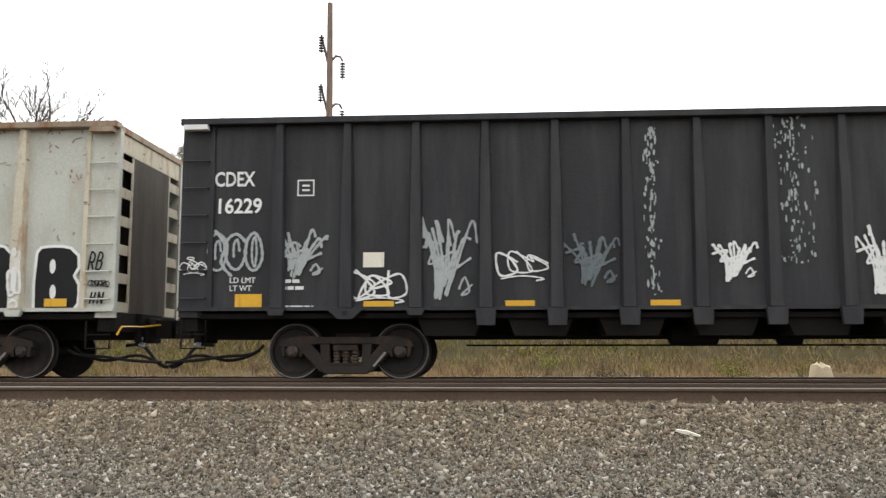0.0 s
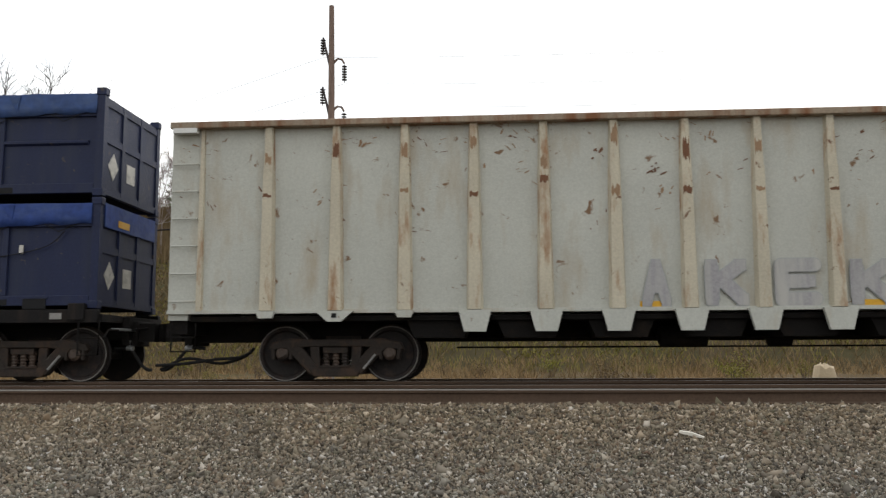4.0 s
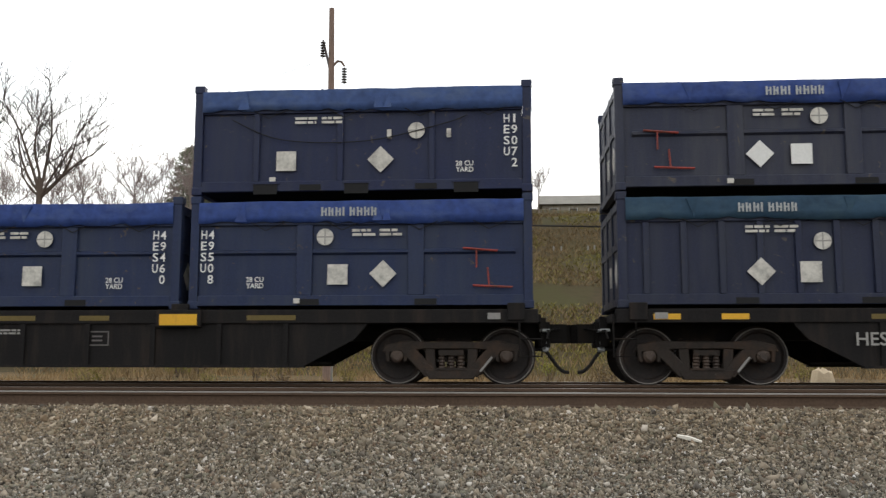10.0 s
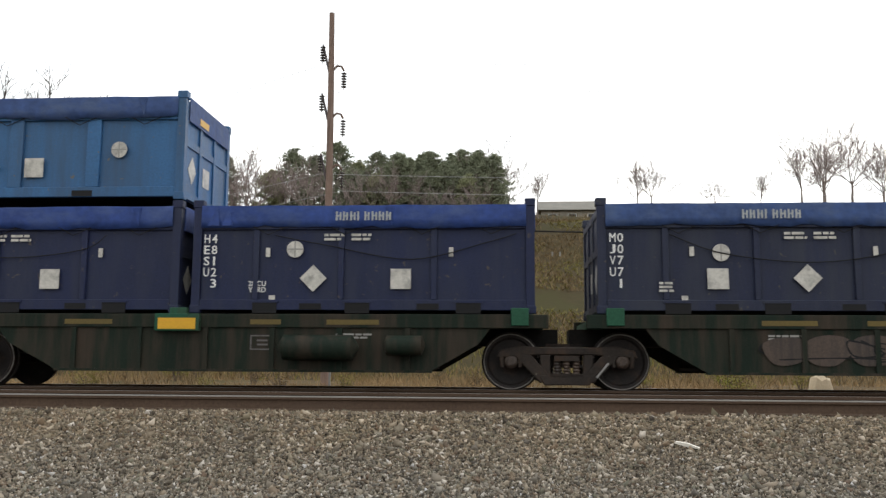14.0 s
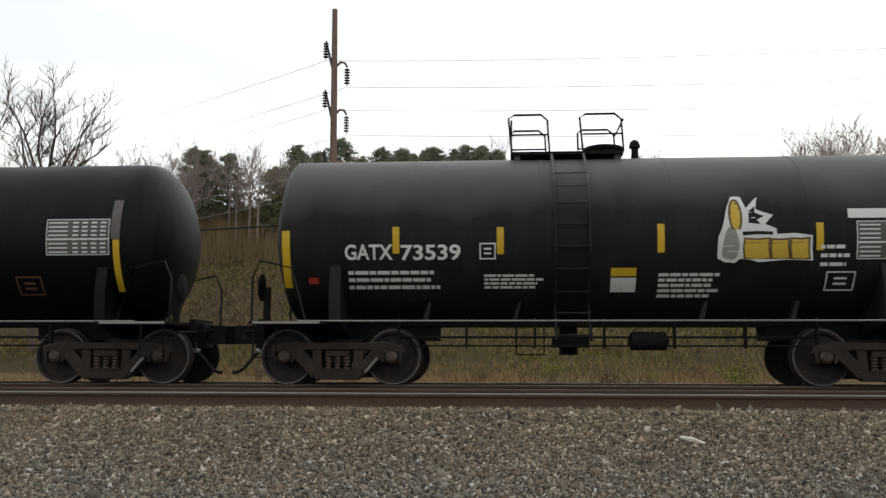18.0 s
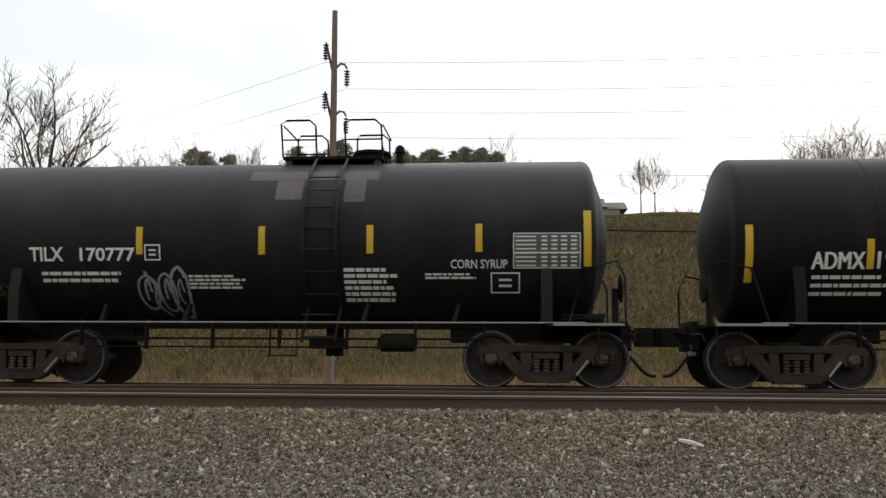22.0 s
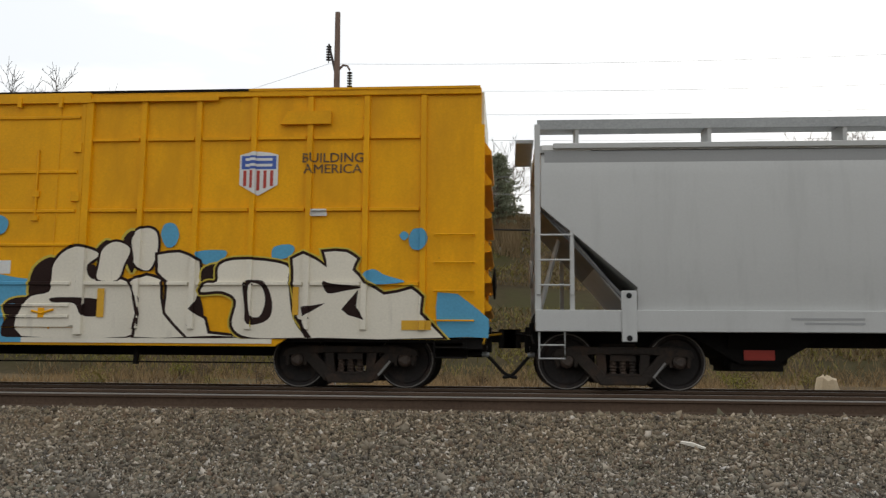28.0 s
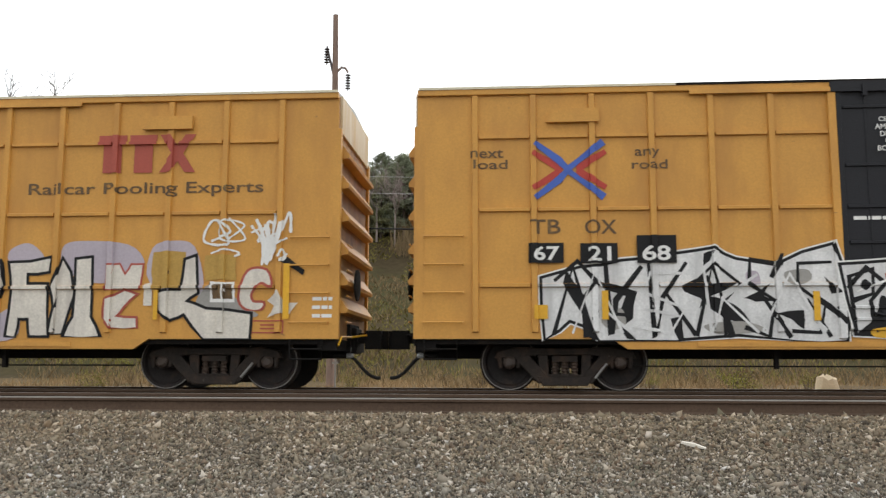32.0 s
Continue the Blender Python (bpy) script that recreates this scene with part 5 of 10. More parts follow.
def mark(car, kind, arg, col, x0, x1, z0, z1):
    """One painted mark on the side of a car, between two train coordinates and two heights."""
    ob, w, h = car.ob, x1 - x0, z1 - z0

    def put(name, g, m, lift):
        o = part(name, laid(g, car, lift), m, ob)
        if name in ("stencil_text", "table_print", "splash_spatter", "block_mark"):
            o["kind"] = "stuff"
        return o

    if kind == "T":
        put("lettering", letters(arg, x0, x1, z0, z1, 0.022 if col in ("white", "yellow") and h > 0.16 else 0.012), col, 0.068 if col == "white" and car.uc < -280 else 0.014)
    elif kind == "P":
        put("marker_plate", plate(Geo(), x0, x1, z0, z1), col, {"-": 0.009, "under": 0.005, "over": 0.064}.get(arg, 0.070))
    elif kind == "F":
        g, e = Geo(), 0.022
        for a, b, c, d in ((x0, x1, z1 - e, z1), (x0, x1, z0, z0 + e), (x0, x0 + e, z0, z1), (x1 - e, x1, z0, z1)):
            plate(g, a, b, c, d)
        plate(g, x0 + 0.28 * w, x1 - 0.28 * w, z0 + 0.30 * h, z0 + 0.42 * h)
        plate(g, x0 + 0.28 * w, x1 - 0.28 * w, z0 + 0.58 * h, z0 + 0.70 * h)
        put("stencil_frame", g, col, 0.012)
    elif kind == "B":
        g, rnd, n = Geo(), random.Random(int(1000 * (x1 + z1))), int(arg)
        for i in range(n):
            c = z0 + h * (i + 0.5) / n
            t, x, stop = min(0.028, 0.3 * h / n), x0, x1 - rnd.uniform(0, 0.25) * w
            while x < stop - 0.02:
                e = min(stop, x + rnd.uniform(0.06, 0.22))
                plate(g, x, e, c - t, c + t, 1)
                x = e + 0.022
        put("stencil_text", g, col, 0.010)
    elif kind == "M":
        g, e = Geo(), 0.014
        for a, b, c, d in ((x0, x1, z1 - e, z1), (x0, x1, z0, z0 + e), (x0, x0 + e, z0, z1), (x1 - e, x1, z0, z1), (x0, x1, z0 + 0.42 * h, z0 + 0.46 * h)):
            plate(g, a, b, c, d)
        for r in range(8):
            c = z0 + h * (r + 0.7) / 8.6
            plate(g, x0 + 0.04 * w, x0 + 0.34 * w, c - 0.011, c + 0.011, 1)
            for k in range(4):
                plate(g, x0 + w * (0.42 + 0.145 * k), x0 + w * (0.51 + 0.145 * k), c - 0.014, c + 0.014, 1)
        put("data_table", plate(Geo(), x0, x1, z0, z1), "faded", 0.007)
        put("table_print", g, col, 0.011)
    elif kind == "Q":
        for g in scrawl(int(arg), x0, x1, z0, z1):
            put("spray_stroke", g, col, 0.024)
    elif kind == "W":
        g, rnd = Geo(), random.Random(int(arg))
        for i in range(130):
            a, c = x0 + w * (0.5 + 0.5 * rnd.uniform(-1, 1) * rnd.random()), z0 + h * rnd.random() ** 0.8
            blob(g, a, a + rnd.uniform(0.008, 0.045), c, c + rnd.uniform(0.02, 0.13), i, -0.0002 * i)
        put("splash_spatter", g, "grey_spray", 0.010)
    elif kind == "R":      # scrapes rusted through where loads have struck the wall from inside
        rnd = random.Random(int(arg))
        for m, n in (("rust", 46), ("brown", 60)):
            g, k = Geo(), 0
            for i in range(n):
                a, c, q = x0 + w * rnd.random(), z0 + h * rnd.random() ** 0.5, rnd.uniform(-1.5, 1.5)
                for j in range(rnd.choice((1, 2, 3, 5))):
                    s_, t = rnd.uniform(0.006, 0.03), rnd.uniform(0.02, 0.13)
                    u, v, q = a + rnd.gauss(0, 0.09), min(z1, c + rnd.gauss(0, 0.06)), q + rnd.gauss(0, 0.25)
                    dx, dz = t * math.sin(q), t * math.cos(q)
                    poly(g, [(u, v), (u + s_, v + 0.3 * s_), (u + 0.6 * dx + s_, v + 0.5 * dz), (u + dx + 0.4 * s_, v + dz), (u + 0.5 * dx - 0.5 * s_, v + 0.6 * dz), (u - 0.3 * s_, v + 0.2 * dz)], -0.00003 * k)
                    k += 1
            put("rust_scrape", g, m, 0.004)["kind"] = "stuff"
    elif kind == "D":      # thin hand-sprayed capitals
        n, r = len(arg), random.Random(int(100 * abs(x0)))
        for i, ch in enumerate(arg):
            if ch != " ":
                a, c = x0 + w * i / n, z0 + r.uniform(-0.07, 0.07) * h
                put("spray_letter", brushed(ch, a, a + 0.86 * w / n, c, c + h, min(0.032, 0.2 * h), 0.0, 0.03 * h / 0.2, 0.006), col, 0.055)
    elif kind == "L":
        t = min(0.41 * w, 0.335 * h) if col == "green" else min(0.34 * w, 0.28 * h)
        lean, jit = (0.05, 0.012) if col == "green" else (0.0, 0.0)
        e = 0.012 if col == "ghost" else 0.03
        if col in ("green", "cream"):
            put("letter_shadow", brushed(arg, x0 - 0.07, x1 - 0.07, z0 - 0.02, z1 - 0.02, t, e * 0.6, lean, jit), EDGES[col], 0.0245)
        put("letter_outline", brushed(arg, x0, x1, z0, z1, t, e, lean, jit), EDGES[col], 0.0275)
        if col == "green":
            put("letter_highlight", brushed(arg, x0, x1, z0, z1, t, 0.0, lean, jit), "mint", 0.0345)
            put("letter_fill", brushed(arg, x0, x1, z0, z1, t, -0.032, lean, jit), col, 0.0415)
        else:
            put("letter_fill", brushed(arg, x0, x1, z0, z1, t, 0.0, lean, jit), col, 0.0345)
    elif kind == "Z":
        put("spray_patch", blob(Geo(), x0, x1, z0, z1, int(abs(1000 * x0))), col, 0.0245)
    elif kind == "A":      # a leaf on a tilted lozenge
        put("emblem_rim", poly(Geo(), [(x0, z0 + 0.62 * h), (x0 + 0.5 * w, z1), (x1, z0 + 0.62 * h), (x0 + 0.5 * w, z0), (x0 + 0.16 * w, z0 + 0.05 * h)]), "white", 0.020)
        put("emblem_field", poly(Geo(), [(x0 + 0.62 * w, z0 + 0.88 * h), (x1 - 0.03 * w, z0 + 0.61 * h), (x0 + 0.52 * w, z0 + 0.05 * h), (x0 + 0.45 * w, z0 + 0.08 * h), (x0 + 0.66 * w, z0 + 0.5 * h)]), "leaf_blue", 0.027)
        put("emblem_leaf", poly(Geo(), smooth_path([(x0 + 0.05 * w, z0 + 0.6 * h), (x0 + 0.5 * w, z0 + 0.94 * h), (x0 + 0.64 * w, z0 + 0.6 * h), (x0 + 0.42 * w, z0 + 0.12 * h), (x0 + 0.18 * w, z0 + 0.2 * h)], True, 4)), "cream", 0.031)
        put("emblem_vein", ribbon(Geo(), smooth_path([(x0 + 0.16 * w, z0 + 0.1 * h), (x0 + 0.36 * w, z0 + 0.52 * h), (x0 + 0.58 * w, z0 + 0.62 * h)]), 0.025), "placard", 0.035)
    elif kind == "K":      # three open block shapes
        g, e = Geo(), 0.03
        for k, (a, b) in enumerate(((0, 0.3), (0.34, 0.6), (0.64, 1.0))):
            a, b = x0 + a * w, x0 + b * w
            for q in ((a, b, z1 - e, z1), (a, b, z0, z0 + e), (a, a + e, z0, z1), (b - e, b, z0, z1)):
                plate(g, *q)
        put("block_mark", g, col, 0.012)
    elif kind == "Y":      # worn-away block marks
        g = Geo()
        for k in range(9):
            if k != 4:
                a, b = x0 + w * k / 9, x0 + w * (k + 0.66) / 9
                plate(g, a + (0.3 * (b - a) if k % 3 == 1 else 0), a + 0.05 + (0.3 * (b - a) if k % 3 == 1 else 0), z0, z1)
                plate(g, a, b - 0.02 * (k % 2), z1 - 0.05, z1, 1)
                if k % 3:
                    plate(g, a + 0.02, b, z0 + 0.4 * h * (k % 2), z0 + 0.4 * h * (k % 2) + 0.045, 1)
        put("block_mark", g, col, 0.010)
    elif kind == "X":      # bars and a chevron cross
        g = Geo()
        plate(g, x0, x0 + 0.29 * w, z1 - 0.26 * h, z1), plate(g, x0 + 0.05 * w, x0 + 0.24 * w, z0, z1 - 0.26 * h)
        plate(g, x0 + 0.32 * w, x0 + 0.6 * w, z1 - 0.26 * h, z1), plate(g, x0 + 0.37 * w, x0 + 0.56 * w, z0, z1 - 0.26 * h)
        for a, b in ((z0, z1), (z1, z0)):
            poly(g, [(x0 + 0.63 * w, a), (x0 + 0.74 * w, a), (x1, b), (x1 - 0.11 * w, b)], -0.001 if a == z0 else 0)
        put("block_mark", g, "brick_red", 0.030)
    elif kind == "H":      # a striped shield
        out = [(x0, z1 - 0.08 * h), (x0 + 0.2 * w, z1 - 0.03 * h), (x0 + 0.5 * w, z1), (x1 - 0.2 * w, z1 - 0.03 * h), (x1, z1 - 0.08 * h), (x1, z0 + 0.25 * h), (x0 + 0.5 * w, z0), (x0, z0 + 0.25 * h)]
        put("shield_field", poly(Geo(), out), "white", 0.028)
        put("shield_chief", plate(Geo(), x0 + 0.05 * w, x1 - 0.05 * w, z1 - 0.4 * h, z1 - 0.1 * h), "logo_blue", 0.032)
        g = Geo()
        for k in range(5):
            plate(g, x0 + w * (0.1 + 0.175 * k), x0 + w * (0.18 + 0.175 * k), z0 + h * (0.22 - 0.1 * (2 - abs(k - 2)) / 2), z1 - 0.43 * h)
        put("shield_stripes", g, "red", 0.032)
        g = Geo()
        plate(g, x0 + 0.15 * w, x1 - 0.15 * w, z1 - 0.21 * h, z1 - 0.15 * h), plate(g, x0 + 0.15 * w, x1 - 0.15 * w, z1 - 0.34 * h, z1 - 0.28 * h)
        put("shield_bars", g, "white", 0.036)
    elif kind == "V":      # a blue crossing with a red chevron nested in each side
        t, cx, cz = 0.095 * w, (x0 + x1) / 2, (z0 + z1) / 2
        for s_ in (1, -1):
            up = [(x0 + 0.03 * w, cz + s_ * 0.46 * h), (x0 + 0.36 * w, cz + s_ * 0.16 * h), (cx - 0.02 * w, cz + s_ * 0.01 * h), (x1 - 0.36 * w, cz + s_ * 0.16 * h), (x1 - 0.03 * w, cz + s_ * 0.46 * h)]
            put("crossing_emblem", ribbon(Geo(), up, t), "logo_blue", 0.030 + 0.004 * s_)
            e = cx - s_ * 0.5 * w
            put("crossing_emblem", ribbon(Geo(), [(e, cz + 0.30 * h), (cx - s_ * 0.13 * w, cz + 0.03 * h), (cx - s_ * 0.13 * w, cz - 0.03 * h), (e, cz - 0.30 * h)], t), "red", 0.020)



def grown(pts, e):
    """The outline of a closed drawing moved outward by e."""
    n, out = len(pts), []
    area = sum(pts[i][0] * pts[(i + 1) % n][1] - pts[(i + 1) % n][0] * pts[i][1] for i in range(n))
    sg = 1 if area > 0 else -1
    for i in range(n):
        a, b, c = pts[i - 1], pts[i], pts[(i + 1) % n]
        d1, d2 = (b[0] - a[0], b[1] - a[1]), (c[0] - b[0], c[1] - b[1])
        l1, l2 = math.hypot(*d1) or 1, math.hypot(*d2) or 1
        m = (sg * (d1[1] / l1 + d2[1] / l2), -sg * (d1[0] / l1 + d2[0] / l2))
        k = min(2.2, 2 / max(0.2, m[0] ** 2 + m[1] ** 2) * 1.0)
        out.append((b[0] + m[0] * e * k, b[1] + m[1] * e * k))
    return out


LAYERS = {}
SLASHES = ("0,100 30,20 46,62 70,0", "95,92 30,100 18,66 80,44 66,4 8,10", "10,100 22,0 40,52 96,96", "40,55 100,0", "0,70 52,96 100,74 60,50 66,0", "4,4 44,98 88,2", "20,36 70,30", "12,0 6,92 66,100 58,60 10,52", "44,52 92,6")


def slashes(car, seed, col, x0, x1, z0, z1, n, w):
    """Hard-angled strokes drawn over a sprayed piece, cell by cell."""
    rnd = random.Random(seed)
    for i in range(n):
        a, b = x0 + (x1 - x0) * i / n, x0 + (x1 - x0) * (i + 1) / n
        for design in rnd.sample(SLASHES, 2):
            pts = [tuple(float(q) / 100 for q in p.split(",")) for p in design.split()]
            pts = [(a + (b - a) * (p + rnd.uniform(-0.06, 0.06)), z0 + (z1 - z0) * max(0, min(1, q + rnd.uniform(-0.06, 0.04)))) for p, q in pts]
            k = LAYERS[car.ob] = LAYERS.get(car.ob, 0) + 1
            part("sprayed_stroke", laid(ribbon(Geo(), pts, w * rnd.uniform(0.7, 1.3)), car, 0.018 + 0.0003 * k), col, car.ob)


def shape(car, way, col, edges, x0, x1, z0, z1, design):
    """One sprayed form, its design given in hundredths of its box; each coat lies over the one before."""
    pts = [tuple(float(q) / 100 for q in p.split(",")) for p in design.split()]
    pts = [(x0 + (x1 - x0) * a, z0 + (z1 - z0) * b) for a, b in pts]
    if way == "s":
        pts = smooth_path(pts, True, 4)
    else:
        rnd, bent = random.Random(len(design)), []
        for i, p in enumerate(pts):
            q = pts[(i + 1) % len(pts)]
            b = rnd.uniform(-0.05, 0.05)
            mx, mz = (p[0] + q[0]) / 2 - (q[1] - p[1]) * b, (p[1] + q[1]) / 2 + (q[0] - p[0]) * b
            bent += [p, (mx, mz)]
        pts = bent
    coats = [] if edges == "-" else edges.split(":")
    for i in range(len(coats), -1, -1):
        k = LAYERS[car.ob] = LAYERS.get(car.ob, 0) + 1
        body = [(a, max(z0 - 0.02, b)) for a, b in (grown(pts, (0.0, 0.048, 0.072)[i] * min(1.0, 0.35 + 0.8 * (z1 - z0))) if i else pts)]
        part("sprayed_outline" if i else "sprayed_form", laid(poly(Geo(), body), car, (0.018 if car.relief else 0.034) + 0.0003 * k), coats[i - 1] if i else col, car.ob)


# ---- running gear ----
def build_truck():
    """A two-axle freight truck: bolster, two cast side frames, springs and two wheelsets."""
    t = part("truck", Geo().box(-0.19, 0.19, -0.95, 0.95, 0.36, 0.66).box(-0.3, 0.3, -0.35, 0.35, 0.66, 0.76), "truck", None)
    for sy in (-1, 1):
        g = Geo()
        y0, y1 = (-1.05, -0.90) if sy < 0 else (0.90, 1.05)
        g.prism([(-1.13, 0.52), (-1.08, 0.64), (-0.76, 0.71), (-0.40, 0.69), (0.40, 0.69), (0.76, 0.71), (1.08, 0.64), (1.13, 0.52), (0.74, 0.54), (0.44, 0.57), (-0.44, 0.57), (-0.74, 0.54)], y0, y1)
        for s_ in (-1, 1):
            g.prism([(s_ * 0.84, 0.56), (s_ * 0.58, 0.58), (s_ * 0.25, 0.22), (s_ * 0.42, 0.11)], y0, y1)
            g.prism([(s_ * 0.43, 0.58), (s_ * 0.27, 0.58), (s_ * 0.25, 0.20), (s_ * 0.40, 0.20)], y0 + 0.015, y1 - 0.015)
            g.prism([(s_ * 0.89 - 0.20, 0.60), (s_ * 0.89 - 0.17, 0.36), (s_ * 0.89 - 0.11, 0.36), (s_ * 0.89 - 0.12, 0.54), (s_ * 0.89 + 0.12, 0.54), (s_ * 0.89 + 0.11, 0.36), (s_ * 0.89 + 0.17, 0.36), (s_ * 0.89 + 0.20, 0.60)], y0, y1)
        g.prism([(-0.46, 0.25), (-0.36, 0.085), (0.36, 0.085), (0.46, 0.25), (0.30, 0.245), (-0.30, 0.245)], y0 - 0.01, y1 + 0.01)
        part("side_frame", g, "truck", t, bevel=0.018)
        part("spring_seat", Geo().box(-0.26, 0.26, sy * 0.975 - 0.1, sy * 0.975 + 0.1, 0.235, 0.265), "truck", t)
        part("brake_lever", Geo().tube([(0.66, sy * 1.075, 0.44), (0.47, sy * 1.09, 0.21)], 0.02, 6), "placard", t, "pale steel brake lever")
        part("brake_shoe", Geo().prism([(0.44, 0.52), (0.50, 0.52), (0.47, 0.3), (0.41, 0.3)], sy * 0.75 - 0.06, sy * 0.75 + 0.06).prism([(-0.44, 0.52), (-0.50, 0.52), (-0.47, 0.3), (-0.41, 0.3)], sy * 0.75 - 0.06, sy * 0.75 + 0.06), "under", t)
        for k in (-1, 0, 1):
            prof = [(0.26, 0.03)]
            for j in range(5):
                prof += [(0.27 + 0.05 * j, 0.062), (0.295 + 0.05 * j, 0.046)]
            part("spring", Geo().lathe(prof + [(0.52, 0.03)], "z", (0.155 * k, sy * 1.0, 0), 12), "bearing", t)
        part("bolster_end", Geo().box(-0.2, 0.2, sy * 0.985 - 0.08, sy * 0.985 + 0.08, 0.47, 0.555), "truck", t)
        part("brake_beam", Geo().cyl((sy * 0.36, -0.7, 0.36), (sy * 0.36, 0.7, 0.36), 0.045, 8), "under", t)
    for s_ in (-1, 1):
        g, r = Geo(), WHEEL_R
        g.cyl((0, -1.0, 0), (0, 1.0, 0), 0.085, 14)
        for sy in (-1, 1):
            a = [(0.665, 0.09), (0.672, r + 0.025), (0.70, r + 0.022), (0.705, r), (0.80, r - 0.006), (0.806, r - 0.012), (0.80, r - 0.07), (0.755, r - 0.10), (0.74, 0.2), (0.775, 0.12), (0.80, 0.10)]
            g.lathe([(sy * y, q) for y, q in a], "y", n=40)
        ws = part("wheelset", g, "wheel", t)
        ws.matrix_basis = pose(s_ * 0.89, 0, r)
        for sy in (-1, 1):
            rim = [(sy * 0.802, r - 0.026), (sy * 0.808, r - 0.024), (sy * 0.809, r - 0.012), (sy * 0.80, r - 0.008)]
            part("wheel_rim", Geo().ring(rim, 40), "tread", ws)
            c = Geo().lathe([(sy * 0.84, 0.11), (sy * 1.0, 0.115), (sy * 1.04, 0.10), (sy * 1.07, 0.055)], "y", n=18)
            for q in range(3):
                a = 2 * math.pi * q / 3
                c.cyl((0.06 * math.cos(a), sy * 1.05, 0.06 * math.sin(a)), (0.06 * math.cos(a), sy * 1.085, 0.06 * math.sin(a)), 0.017, 6)
            part("bearing_cap", c, "bearing", ws)
    return t


TRUCK = build_truck()
TRUCKS, THINGS = [], []


def add_trucks(car, *us):
    for u in us:
        TRUCKS.append(share(TRUCK, car.ob, pose(u - car.uc, 0, 0)))


def rolling(name, label, category, uc, face, group=""):
    c = Car(thing(name, label, category, (uc, YC, 0), group), uc, face)
    THINGS.append(c)
    return c


def draft_gear(car, x_end, s_, reach=0.5, lever="under"):
    """Coupler, cut lever and air hose at one end; s_ is the way it points."""
    g = Geo().box(min(x_end - s_ * 0.5, x_end + s_ * (reach - 0.2)), max(x_end - s_ * 0.5, x_end + s_ * (reach - 0.2)), -0.09, 0.09, 0.78, 0.96)
    g.prism([(x_end + s_ * (reach - 0.28), 0.68), (x_end + s_ * (reach - 0.28), 1.0), (x_end + s_ * reach, 1.0), (x_end + s_ * reach, 0.68)], -0.2, 0.02)
    g.cyl((x_end + s_ * reach, 0.1, 0.68), (x_end + s_ * reach, 0.1, 1.0), 0.1, 10)
    part("coupler", g, "under", car.ob, "grimy cast steel knuckle coupler")
    part("striker_plate", Geo().box(x_end - 0.06, x_end + 0.06, -0.45, 0.45, 0.62, 1.1), "under", car.ob)
    e = x_end + s_ * (reach + 0.02)
    hose = smooth_path([(x_end - s_ * 0.25, 0.56), (x_end, 0.57), (x_end + s_ * 0.22 * reach, 0.50), (x_end + s_ * 0.6 * reach, 0.28), (x_end + s_ * 0.85 * reach, 0.20), (e, 0.19)])
    part("angle_cock", Geo().cyl((x_end - s_ * 0.02, -0.32, 0.57), (x_end + s_ * 0.1, -0.32, 0.56), 0.045, 10).tube([(x_end + s_ * 0.04, -0.36, 0.58), (x_end + s_ * 0.06, -0.4, 0.7)], 0.014, 6), "grating", car.ob)
    part("draft_lug", Geo().box(min(x_end - s_ * 0.12, x_end + s_ * 0.14), max(x_end - s_ * 0.12, x_end + s_ * 0.14), -0.28, 0.28, 0.60, 1.04), "under", car.ob, bevel=0.02)
    part("air_hose", Geo().tube([(x, -0.32, z) for x, z in hose], 0.030, 8), "cable", car.ob)
    part("cut_lever", Geo().tube([(x_end + s_ * 0.03, -1.35, 0.72), (x_end + s_ * 0.06, -1.25, 0.86), (x_end + s_ * 0.08, -0.45, 0.88), (x_end + s_ * 0.3, -0.2, 0.92)], 0.018, 6), lever, car.ob)


def ladder(car, name, x0, x1, y, zs, m, stiles=True, r=0.016):
    for z in zs:
        part(name, Geo().tube([(x0, y + 0.06, z), (x0, y, z), (x1, y, z), (x1, y + 0.06, z)], r, 6), m, car.ob)
    if stiles:
        for x in (x0, x1):
            part("ladder_stile", Geo().box(x - 0.025, x + 0.025, y - 0.01, y + 0.05, zs[0] - 0.15, zs[-1] + 0.12), m, car.ob)


def stirrup(car, x0, x1, m, z0=0.5, z1=0.95, y=-1.42):
    part("stirrup_step", Geo().tube([(x0, y, z1), (x0, y, z0), (x1, y, z0), (x1, y, z1)], 0.018, 6), m, car.ob)
    part("stirrup_rung", Geo().tube([(x0, y, (z0 + z1) / 2), (x1, y, (z0 + z1) / 2)], 0.014, 6), m, car.ob)


def brake_gear(car, x0, x1):
    """Pipes, rods, air reservoir and brake cylinder under the floor."""
    part("train_line", Geo().tube([(x0, -0.5, 0.70), (x1, -0.5, 0.70)], 0.022, 6), "under", car.ob)
    part("brake_rod", Geo().tube([(x0 + 0.4, 0.2, 0.56), (x1 - 0.4, 0.2, 0.56)], 0.018, 6), "under", car.ob)
    c = (x0 + x1) / 2
    part("air_reservoir", Geo().lathe([(c - 1.5, 0.05), (c - 1.45, 0.17), (c - 0.7, 0.17), (c - 0.65, 0.05)], "x", (0, -0.55, 0.72), 14), "under", car.ob)
    part("brake_cylinder", Geo().lathe([(c + 0.3, 0.06), (c + 0.34, 0.15), (c + 0.7, 0.15), (c + 0.74, 0.03), (c + 1.3, 0.03)], "x", (0, -0.4, 0.70), 12), "under", car.ob)


